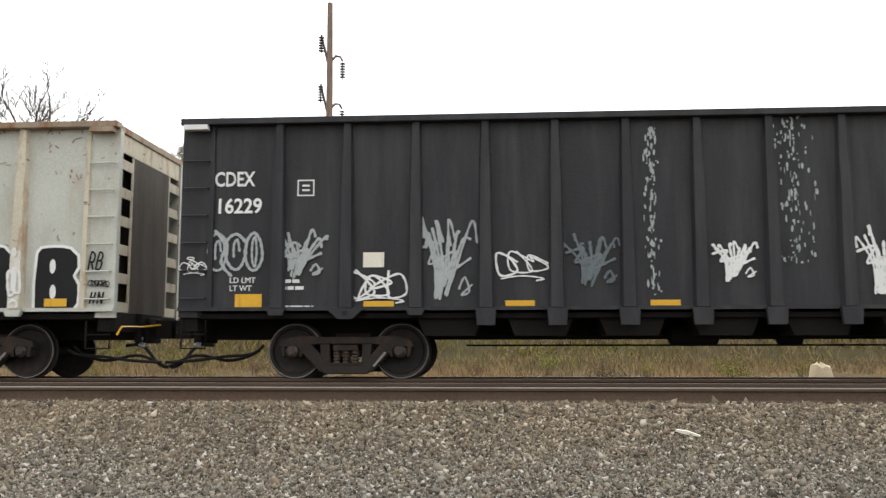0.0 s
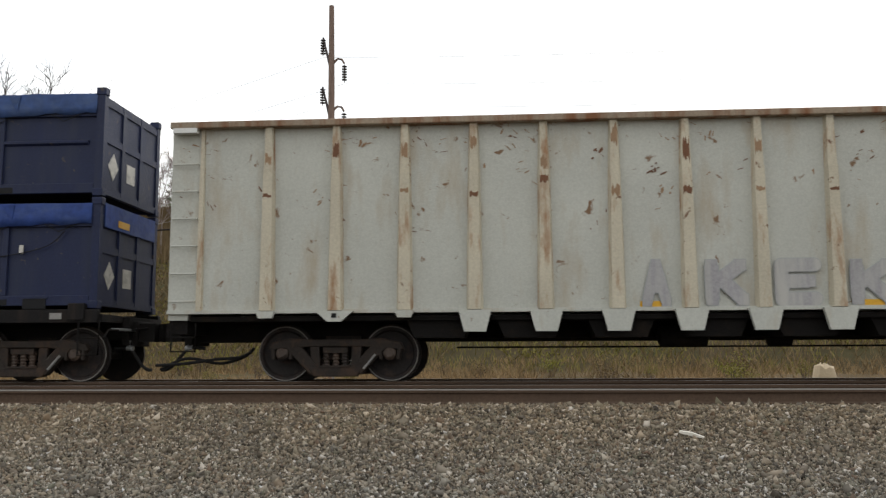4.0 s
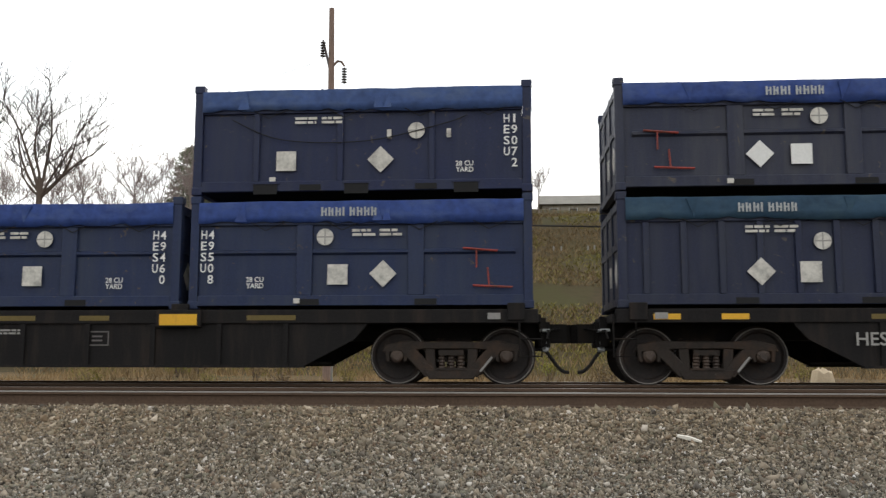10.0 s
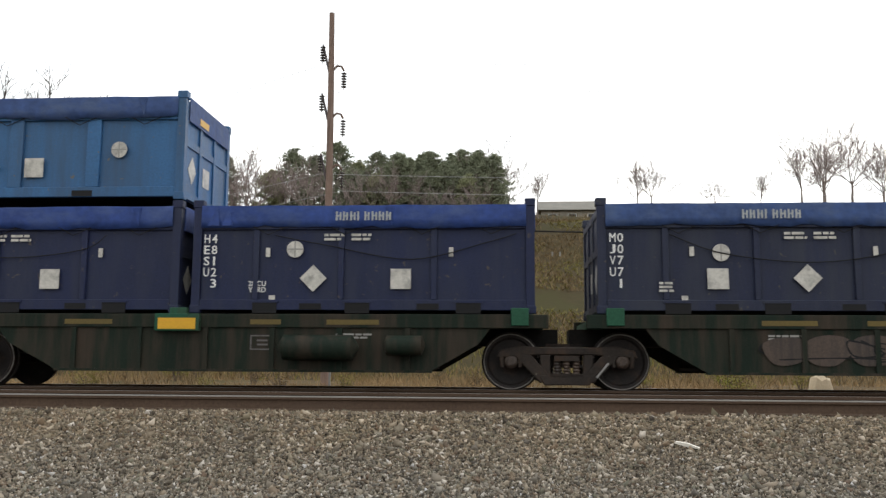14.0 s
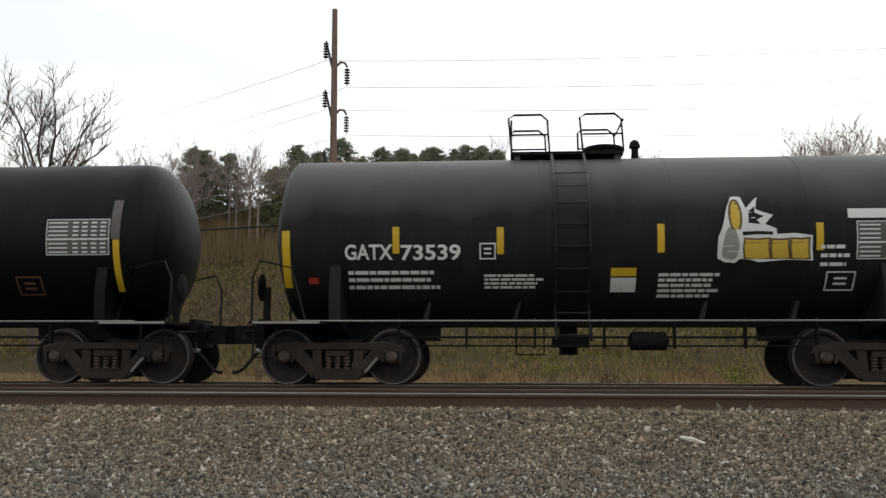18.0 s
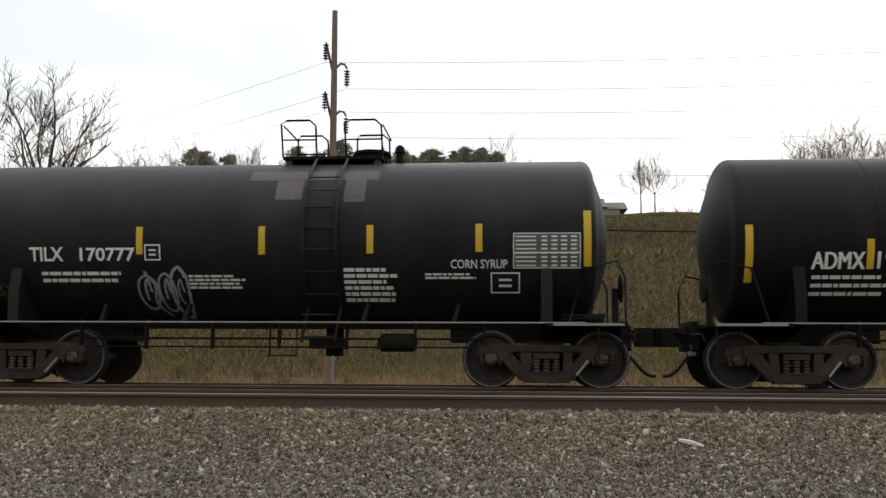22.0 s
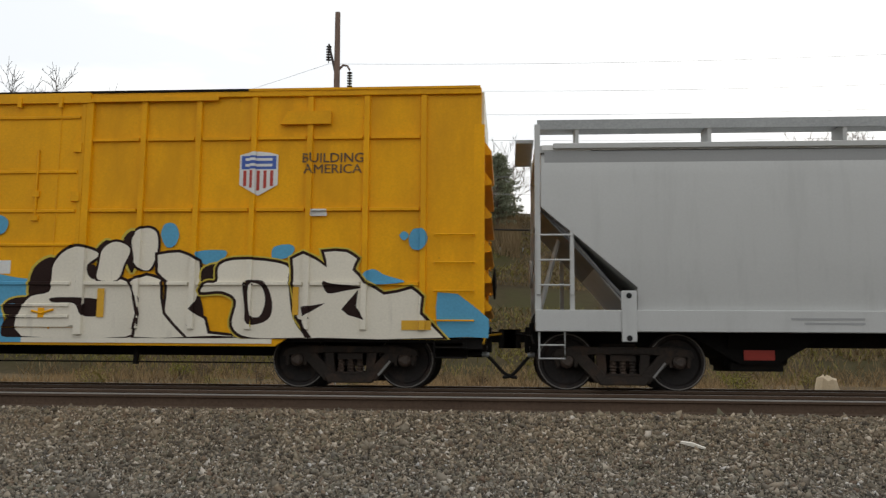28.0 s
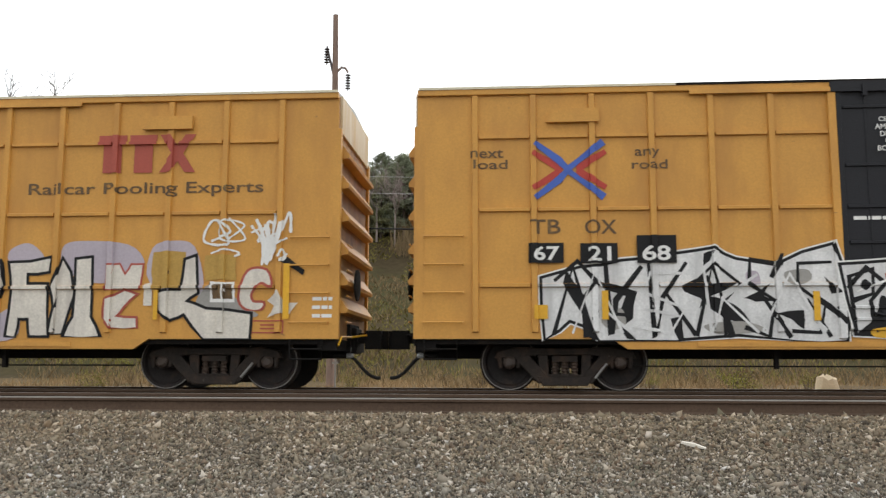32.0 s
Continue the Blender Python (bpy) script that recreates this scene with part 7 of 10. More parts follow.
def well_car(um, body, end_mat, label, number=None, num_at=None):
    """A two-platform articulated car over three trucks, its platforms hung low between them."""
    car = rolling("container_flat_car", label, "flat car", um, flat_face(-1.30), "container cars of the train")
    ob = car.ob
    for s_ in (-1, 1):
        def X(a, b):
            return min(s_ * a, s_ * b), max(s_ * a, s_ * b)
        for sy in (-1, 1):
            y0, y1 = (sy * 1.27 - 0.03, sy * 1.27 + 0.03)
            g = Geo().prism([(s_ * q, z) for q, z in ((1.2, 1.0), (1.42, 0.72), (2.15, 0.30), (8.35, 0.30), (9.15, 0.72), (9.4, 1.0))], y0, y1)
            part("side_plate", g, body, ob)
            part("side_sill", Geo().box(*X(0.3, 12.1), sy * 1.28 - 0.06, sy * 1.28 + 0.06, 0.98, 1.20), body, ob, bevel=0.01)
            part("bottom_flange", Geo().box(*X(2.15, 8.35), sy * 1.27 - 0.07, sy * 1.27 + 0.07, 0.27, 0.31), body, ob)
            for k in range(6):
                part("side_stake", Geo().box(*X(2.5 + 1.1 * k, 2.58 + 1.1 * k), sy * 1.31 - 0.03, sy * 1.31 + 0.03, 0.31, 0.98), body, ob)
            for q in (0.75, 6.29, 11.75):
                part("corner_guide", Geo().box(*X(q - 0.14, q + 0.14), sy * 1.33 - 0.05, sy * 1.33 + 0.05, 1.02, 1.30), end_mat, ob, bevel=0.012)
        part("well_floor", Geo().box(*X(2.2, 8.3), -1.25, 1.25, 0.31, 0.36), "under", ob)
        part("end_deck", Geo().box(*X(0.35, 2.2), -1.26, 1.26, 1.0, 1.12), end_mat, ob)
        part("end_deck", Geo().box(*X(8.5, 12.15), -1.26, 1.26, 1.0, 1.12), end_mat, ob)
        part("centre_sill", Geo().box(*X(0.1, 2.4), -0.35, 0.35, 0.72, 1.0), "under", ob)
        part("centre_sill", Geo().box(*X(8.3, 12.2), -0.35, 0.35, 0.72, 1.0), "under", ob)
        part("marker_bracket", Geo().box(*X(5.92, 6.66), -1.42, -1.33, 0.92, 1.20), end_mat, ob, bevel=0.01)
        part("marker_plate", Geo().box(*X(5.98, 6.60), -1.43, -1.42, 0.95, 1.13), "amber", ob, "amber reflective marker plate")
        for q, w in ((3.0, 0.85), (4.6, 0.5), (7.4, 0.8)):
            part("marker_plate", Geo().box(*X(q, q + w), -1.345, -1.338, 1.03, 1.11), "dim_yellow", ob)
        for q in ((10.05, 11.1) if s_ < 0 else ()):
            part("marker_plate", Geo().box(*X(q, q + 0.42), -1.348, -1.338, 1.03, 1.12), "amber", ob, "amber reflective marker plate")
        mark(car, "B", "2", "dim", um + s_ * 3.4 - 0.3, um + s_ * 3.4 + 0.3, 0.8, 0.9)
        mark(car, "F", "-", "faded", um + s_ * 4.9 - 0.2, um + s_ * 4.9 + 0.2, 0.62, 0.86)
        draft_gear(car, s_ * 12.2, s_, 0.42)
        stirrup(car, *X(11.8, 12.15), "under", 0.45, 1.0, -1.36)
        part("uncoupling_step", Geo().box(*X(12.15, 12.3), -0.9, 0.9, 0.86, 0.9), "grating", ob)
        part("brake_stand", Geo().box(*X(11.3, 11.5), -1.36, -1.34, 1.04, 1.14), "placard", ob)
    add_trucks(car, um - 10.66, um, um + 10.7)
    part("reservoir", Geo().lathe([(-4.6, 0.04), (-4.5, 0.2), (-3.4, 0.2), (-3.3, 0.04)], "x", (0, -1.5, 0.66), 16), body, ob)
    part("reservoir", Geo().lathe([(-2.9, 0.04), (-2.85, 0.16), (-2.3, 0.16), (-2.25, 0.04)], "x", (0, -1.48, 0.7), 14), body, ob)
    if number:
        part("lettering", laid(letters(number, um + num_at, um + num_at + 1.65, 0.62, 0.83), Car(ob, um, flat_face(-1.345)), 0.004), "dim", ob)
    return car


# ---- tank cars ----
def tank_car(uL, uR, tL, tR, mat, label, hatch_u, wide, dome, long_head=False, R=1.42, TANK_Z=2.48, rail_h=0.70):
    uc, hl = (uL + uR) / 2, (uR - uL) / 2
    car = rolling("tank_car", label, "tank car", uc, round_face(R, TANK_Z), "tank cars of the train")
    ob = car.ob
    prof = []
    if long_head:          # a half-ellipse
        hd = 0.74
        for i in range(13):
            a = math.pi / 2 * i / 12
            prof.append((-hl + hd * (1 - math.cos(a)), max(0.02, R * math.sin(a))))
    else:                  # a shallow dish with a tight knuckle
        hd = 0.44
        for q in (0.015, 0.2, 0.4, 0.58, 0.72, 0.82):
            prof.append((-hl + 0.27 * (q / 0.82) ** 2, R * q))
        for i in range(1, 7):
            a = math.pi / 2 * i / 6
            prof.append((-hl + 0.27 + 0.17 * (1 - math.cos(a)) ** 0.9, R * (0.82 + 0.18 * math.sin(a))))
    barrel = [(-hl + hd + 0.02, R)]
    n_seam = 5
    for k in range(1, n_seam):
        x = -hl + hd + (2 * hl - 2 * hd) * k / n_seam
        barrel += [(x - 0.03, R), (x - 0.025, R + 0.006), (x + 0.025, R + 0.006), (x + 0.03, R)]
    barrel += [(hl - hd - 0.02, R)]
    prof = prof + barrel + [(-x, r) for x, r in reversed(prof)]
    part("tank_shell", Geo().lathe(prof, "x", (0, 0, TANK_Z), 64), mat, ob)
    for u, s_ in ((tL, -1), (tR, 1)):
        x, e = u - uc, s_ * hl
        part("bolster_saddle", Geo().prism_x([(-1.35, 1.02), (-1.38, 1.55), (-1.30, 1.95), (-1.15, 1.75), (0, 1.06), (1.15, 1.75), (1.30, 1.95), (1.38, 1.55), (1.35, 1.02), (0.4, 0.78), (-0.4, 0.78)], x - 0.09, x + 0.09), mat, ob)
        part("stub_sill", Geo().box(min(x - s_ * 1.6, e + s_ * 0.22), max(x - s_ * 1.6, e + s_ * 0.22), -0.28, 0.28, 0.74, 1.05), "under", ob)
        part("end_platform", Geo().box(min(e - s_ * 1.1, e + s_ * 0.16), max(e - s_ * 1.1, e + s_ * 0.16), -1.4, 1.4, 0.98, 1.03), "under", ob)
        part("platform_edge", Geo().box(min(e - s_ * 1.0, e + s_ * 0.1), max(e - s_ * 1.0, e + s_ * 0.1), -1.415, -1.402, 0.985, 1.025), "placard", ob)
        draft_gear(car, e + s_ * 0.22, s_, 0.5)
        for y in (-1.3, 1.3):
            part("end_handrail", Geo().tube([(e - s_ * 0.75, y, 1.03), (e - s_ * 0.5, y, 1.9), (e + s_ * 0.02, y, 2.02), (e + s_ * 0.14, y, 1.75), (e + s_ * 0.14, y, 1.03)], 0.02, 6), mat, ob)
        part("brake_wheel", Geo().lathe([(e + s_ * 0.10, 0.10), (e + s_ * 0.12, 0.23), (e + s_ * 0.15, 0.23), (e + s_ * 0.17, 0.1)], "x", (0, -0.75, 1.62), 18), "under", ob)
        part("brake_stand", Geo().box(e + s_ * 0.04 - 0.05, e + s_ * 0.04 + 0.05, -0.8, -0.7, 1.0, 1.62), "under", ob)
        stirrup(car, *sorted((e + s_ * 0.08, e - s_ * 0.3)), "under", 0.45, 1.0, -1.38)
        for q in (0.33, 0.66):
            xx = x + (0 - x) * q
            part("jacket_bracket", Geo().prism([(xx - 0.04, 1.06), (xx + 0.04, 1.06), (xx + 0.1, 1.34), (xx + 0.06, 1.34)], -1.16, -1.0), mat, ob)
    a, b = tL - uc + 1.0, tR - uc - 1.0
    for y in (-1.36, 1.36):
        part("side_handrail", Geo().tube([(tL - uc - 0.6, y, 1.03), (tR - uc + 0.6, y, 1.03)], 0.016, 6), "placard", ob)
    part("heater_pipe", Geo().tube([(a, -0.9, 0.78), (b, -0.9, 0.78)], 0.02, 6), "under", ob)
    part("brake_pipe", Geo().tube([(a, -1.0, 0.64), (b, -1.0, 0.64)], 0.016, 6), "under", ob)
    k = int((b - a) / 1.05)
    for i in range(k + 1):
        x = a + (b - a) * i / k
        part("pipe_hanger", Geo().box(x - 0.02, x + 0.02, -1.02, -0.92, 0.60, 1.1), "under", ob)
    h = hatch_u - uc
    part("jacket_shoe", Geo().box(a, b, -0.34, 0.34, 0.98, 1.08), "under", ob)
    part("bottom_outlet", Geo().cyl((h, 0, 0.5), (h, 0, 1.1), 0.16, 12).box(h - 0.3, h + 0.3, -0.7, -0.3, 0.62, 0.78), "under", ob)
    part("outlet_guard", Geo().tube([(h - 0.9, -0.95, 1.0), (h - 0.9, -0.95, 0.5), (h - 0.45, -0.95, 0.5), (h - 0.45, -0.95, 1.0)], 0.02, 6), "under", ob)
    part("brake_cylinder", Geo().lathe([(h + 0.9, 0.05), (h + 0.95, 0.15), (h + 1.5, 0.15), (h + 1.55, 0.03)], "x", (0, -0.9, 0.72), 12), "under", ob)
    # ladder, top platform, rails and fittings
    ztop = TANK_Z + R
    arc = [round_face(R + 0.09, TANK_Z)(z) for z in (1.3, 1.7, 2.1, 2.5, 2.9, 3.25, 3.55)]
    for dx in (() if long_head else (-0.27, 0.27)):
        part("ladder_stile", Geo().tube([(h + dx, -1.4, 0.72)] + [(h + dx, y, z) for y, z in zip(arc, (1.3, 1.7, 2.1, 2.5, 2.9, 3.25, 3.55))] + [(h + dx, -0.5, ztop + 0.03)], 0.026, 6), mat, ob)
    for z in (() if long_head else (0.8, 1.15, 1.5, 1.85, 2.2, 2.55, 2.9, 3.2, 3.45)):
        y = round_face(R + 0.09, TANK_Z)(z) if z > 1.3 else -1.4
        part("ladder_rung", Geo().tube([(h - 0.27, y, z), (h + 0.27, y, z)], 0.016, 6), mat, ob)
    part("top_platform", Geo().box(h - wide / 2, h + wide / 2, -0.56, 0.56, ztop + 0.0, ztop + 0.05), "under", ob)
    for x in (h - wide / 2 + 0.1, h + wide / 2 - 0.1):
        part("platform_bracket", Geo().box(x - 0.05, x + 0.05, -0.5, 0.5, ztop - 0.14, ztop + 0.01), mat, ob)
    zr = ztop + rail_h
    for y in (-0.54, 0.54):
        for x0, x1 in (((-wide / 2, 0.04 * wide), (0.24 * wide, wide / 2)) if long_head else ((-wide / 2, -0.16 * wide), (0.14 * wide, wide / 2))):
            pts = [(h + x0, y, ztop + 0.04), (h + x0 - (0.05 if y < 0 else 0), y, zr - 0.06), (h + x0 + 0.05, y, zr), (h + x1 - 0.14, y, zr), (h + x1 - 0.03, y, zr - 0.1), (h + x1, y, ztop + 0.04)]
            part("platform_rail", Geo().tube(pts, 0.019, 6), "under", ob)
            part("rail_bar", Geo().tube([(h + x0, y, ztop + 0.5 * rail_h), (h + (x0 if long_head else x1), y if not long_head else -y * 0.2, ztop + 0.5 * rail_h)], 0.015, 6), "under", ob)
    for sx in (-1, 1):
        part("end_rail", Geo().tube([(h + sx * wide / 2, -0.54, zr - 0.1), (h + sx * wide / 2, 0.54, zr - 0.1)], 0.017, 6), "under", ob)
    if dome:
        part("valve_housing", Geo().lathe([(ztop - 0.02, 0.36), (ztop + 0.42, 0.36), (ztop + 0.44, 0.4), (ztop + 0.5, 0.4), (ztop + 0.54, 0.1)], "z", (h + dome, 0, 0), 22), "under", ob)
    part("manway", Geo().lathe([(ztop - 0.04, 0.3), (ztop + 0.16, 0.3), (ztop + 0.17, 0.34), (ztop + 0.22, 0.34), (ztop + 0.26, 0.1)], "z", (h + 0.35 * wide, 0, 0), 20), "under", ob)
    part("safety_valve", Geo().lathe([(ztop - 0.02, 0.07), (ztop + 0.18, 0.06), (ztop + 0.2, 0.1), (ztop + 0.3, 0.08), (ztop + 0.34, 0.03)], "z", (h + wide / 2 + 0.25, -0.1, 0), 12), "under", ob)
    add_trucks(car, tL, tR)
    return car


# ---- covered hoppers ----
def hopper(uL, uR, tL, tR, mat, band, label, z_side, slope_x, slope_z, pods, sill0, sill1):
    uc, hl = (uL + uR) / 2, (uR - uL) / 2
    car = rolling("covered_hopper", label, "hopper car", uc, flat_face(-1.47), "covered hoppers of the train")
    ob = car.ob
    top, low = 3.92, sill1
    a = hl - slope_x[0]
    prof = [(-a, top - 0.05), (-a - 0.02, slope_z[1]), (-hl + slope_x[1], slope_z[0]), (-hl + slope_x[1], low), (hl - slope_x[1], low), (hl - slope_x[1], slope_z[0]), (a + 0.02, slope_z[1]), (a, top - 0.05)]
    tuck = 0.24 if mat == "hop_cream" else 0.0

    def side(z):
        """The body swells outward a little at half height; the cream car tucks in below."""
        return -(1.47 - 0.10 * ((z - 2.5) / 1.4) ** 2 - tuck * max(0.0, 2.02 - z))
    g = Geo()

    def half_len(z):
        if z >= slope_z[1]:
            return a
        if z <= slope_z[0]:
            return hl - slope_x[1]
        t = (z - slope_z[0]) / (slope_z[1] - slope_z[0])
        return hl - slope_x[1] + t * (slope_x[1] - slope_x[0])
    zs = sorted({low, low + 0.3, 2.02, slope_z[0], (slope_z[0] * 2 + slope_z[1]) / 3, (slope_z[0] + slope_z[1] * 2) / 3, slope_z[1], 3.0, 3.4, 3.7, top - 0.05, top + 0.02, top + 0.1})
    vs = []
    for z in zs:
        y = -side(z) if z < top - 0.06 else (1.30 if z < top + 0.05 else 0.9)
        L = half_len(z)
        vs += [(-L, -y, z), (L, -y, z), (L, y, z), (-L, y, z)]
    n = len(zs)
    g.add(vs, [(4 * i + j, 4 * i + (j + 1) % 4, 4 * i + 4 + (j + 1) % 4, 4 * i + 4 + j) for i in range(n - 1) for j in range(4)] + [(0, 1, 2, 3), (4 * n - 4, 4 * n - 3, 4 * n - 2, 4 * n - 1)])
    part("hopper_body", g, mat, ob)
    car.face, car.curved = side, True
    for sy in (-1, 1):
        part("roof_eave", Geo().box(-hl + 0.3, hl - 0.3, sy * 1.40 - 0.06, sy * 1.40 + 0.06, top - 0.07, top + 0.02), mat, ob, bevel=0.01)
        part("side_sill", Geo().box(-hl, hl, sy * 1.42 - 0.08, sy * 1.42 + 0.08, sill0, sill1), mat, ob, bevel=0.012)
        part("roof_walk", Geo().box(-hl + 0.1, hl - 0.1, sy * 0.95 - 0.28, sy * 0.95 + 0.28, top + 0.36, top + 0.41), "grating", ob)
        part("roof_walk_edge", Geo().box(-hl + 0.05, hl - 0.05, sy * 1.24 - 0.015, sy * 1.24 + 0.015, top + 0.30, top + 0.46), "grating", ob)
        k = 9
        for i in range(k):
            x = -hl + 0.7 + (2 * hl - 1.4) * i / (k - 1)
            part("walk_bracket", Geo().prism_x([(sy * 1.2, top + 0.02), (sy * 1.24, top + 0.34), (sy * 0.7, top + 0.36), (sy * 0.7, top + 0.05)], x - 0.03, x + 0.03), mat, ob)
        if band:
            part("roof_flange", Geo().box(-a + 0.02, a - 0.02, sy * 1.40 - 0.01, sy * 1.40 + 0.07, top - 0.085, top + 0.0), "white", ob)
            # the shade below the roof flange, laid on as a grey strip
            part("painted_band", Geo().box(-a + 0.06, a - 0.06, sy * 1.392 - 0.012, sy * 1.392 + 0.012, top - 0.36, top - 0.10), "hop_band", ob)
    for s_ in (-1, 1):
        e = s_ * hl
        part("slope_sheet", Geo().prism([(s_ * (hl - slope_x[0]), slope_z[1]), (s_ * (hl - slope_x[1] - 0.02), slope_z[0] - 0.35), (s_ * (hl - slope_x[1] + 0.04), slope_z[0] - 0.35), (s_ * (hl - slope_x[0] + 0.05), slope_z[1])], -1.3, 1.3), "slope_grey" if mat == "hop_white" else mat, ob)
        for y in (-1.38, 1.38):
            part("corner_post", Geo().box(min(e, e - s_ * 0.09), max(e, e - s_ * 0.09), y - 0.05, y + 0.05, sill1, top + 0.34), mat, ob)
            part("inner_post", Geo().box(min(e - s_ * 0.62, e - s_ * 0.55), max(e - s_ * 0.62, e - s_ * 0.55), y - 0.04, y + 0.04, sill1, top - 0.1 if slope_x[0] > 0.5 else 2.5), mat, ob)
        part("end_bulkhead", Geo().prism([(s_ * (hl - slope_x[1] + 0.1), sill1), (s_ * (hl - slope_x[0] - 0.05), slope_z[1]), (s_ * (hl - slope_x[0] - 0.13), slope_z[1]), (s_ * (hl - slope_x[1]), sill1)], -1.2, 1.2), mat, ob)
        part("roof_end", Geo().box(min(e - s_ * 0.9, e), max(e - s_ * 0.9, e), -1.4, 1.4, top - 0.12, top - 0.02), mat, ob)
        part("end_walk", Geo().box(min(e, e + s_ * 0.3), max(e, e + s_ * 0.3), -0.9, 0.9, top + 0.16, top + 0.22), "grating", ob)
        part("end_deck", Geo().box(min(e, e - s_ * 1.2), max(e, e - s_ * 1.2), -1.35, 1.35, sill0 + 0.03, sill1 - 0.02), "under", ob)
        for y in (-0.5, 0.5):
            part("end_brace", Geo().tube([(e - s_ * 0.1, y, sill1), (e - s_ * 0.75, y, top - 0.2)], 0.04, 6), mat, ob)
        x0, x1 = sorted((e - s_ * 0.06, e - s_ * 0.58))
        ladder(car, "ladder_rung", x0, x1, -1.46, [1.65, 2.05, 2.45] if slope_x[0] < 0.5 else [1.55, 1.95, 2.35, 2.75, 3.15], mat, slope_x[0] < 0.5)
        stirrup(car, x0, x1 - 0.12, mat, 0.5, sill0, -1.42)
        draft_gear(car, e, s_, 0.5)
        part("jack_pad", Geo().box(e - s_ * 1.45 - 0.12, e - s_ * 1.45 + 0.12, -1.53, -1.50, sill0 - 0.16, sill1 + 0.3), mat, ob, bevel=0.03)
        # black discs on the pad, in place of the dark inside its holes
        for z in (sill0 - 0.1, sill1 + 0.22):
            part("pad_hole", Geo().cyl((e - s_ * 1.45, -1.534, z), (e - s_ * 1.45, -1.528, z), 0.045, 14), "black", ob)
        part("sill_text", laid(plate(plate(Geo(), uc + e - s_ * 5.0, uc + e - s_ * 3.9, sill0 + 0.19, sill0 + 0.225, 1), uc + e - s_ * 5.0, uc + e - s_ * 4.1, sill0 + 0.12, sill0 + 0.155, 1), Car(ob, uc, flat_face(-1.502)), 0.003), "hop_band", ob)["kind"] = "stuff"
        part("brake_wheel", Geo().lathe([(e - s_ * 0.02, 0.08), (e, 0.25), (e + s_ * 0.04, 0.25), (e + s_ * 0.06, 0.08)], "x", (0, 0.4, 2.0), 18), mat, ob)
    for p in pods:
        x = p - uc
        part("discharge_hopper", Geo().prism_x([(-1.0, sill0), (1.0, sill0), (0.5, 0.42), (-0.5, 0.42)], x - 0.5, x + 0.5).prism([(x - 1.15, sill0 + 0.02), (x + 1.15, sill0 + 0.02), (x + 0.3, 0.44), (x - 0.3, 0.44)], -0.75, 0.75), "under", ob)
        part("outlet_gate", Geo().box(x - 0.42, x + 0.42, -0.62, 0.62, 0.32, 0.46), "under", ob)
        part("gate_plate", Geo().box(x - 0.24, x + 0.24, -0.80, -0.76, 0.50, 0.66), "red" if mat == "hop_white" else "under", ob)
    part("centre_sill", Geo().box(-hl, hl, -0.3, 0.3, 0.72, 0.98), "under", ob)
    add_trucks(car, tL, tR)
    if mat == "hop_cream":
        part("gate_shaft", Geo().tube([(-hl + 3.0, -1.3, 0.90), (hl - 3.2, -1.3, 0.88)], 0.035, 8), "grating", ob)
        part("air_pipe", Geo().tube([(x, -1.0, z) for x, z in smooth_path([(-3.2, 0.5), (-1.4, 0.36), (1.2, 0.34), (1.9, 0.5), (2.6, 0.34), (3.6, 0.36)])], 0.05, 8), "under", ob)
    return car


# ---- boxcars ----
def raised(car, name, x0, x1, z0, z1, y0, y1, sy, mat, parent):
    """A pressed bar with sloped edges on the side; the near side's paint follows it."""
    r = 0.012
    vs = [(x, sy * y0, z) for x, z in ((x0, z0), (x1, z0), (x1, z1), (x0, z1))] + [(x, sy * y1, z) for x, z in ((x0 + r, z0 + r), (x1 - r, z0 + r), (x1 - r, z1 - r), (x0 + r, z1 - r))]
    part(name, Geo().add(vs, [(0, 1, 2, 3), (7, 6, 5, 4), (0, 4, 5, 1), (1, 5, 6, 2), (2, 6, 7, 3), (3, 7, 4, 0)]), mat, parent)
    if sy < 0:
        car.relief.append((x0, x1, z0, z1, y1))


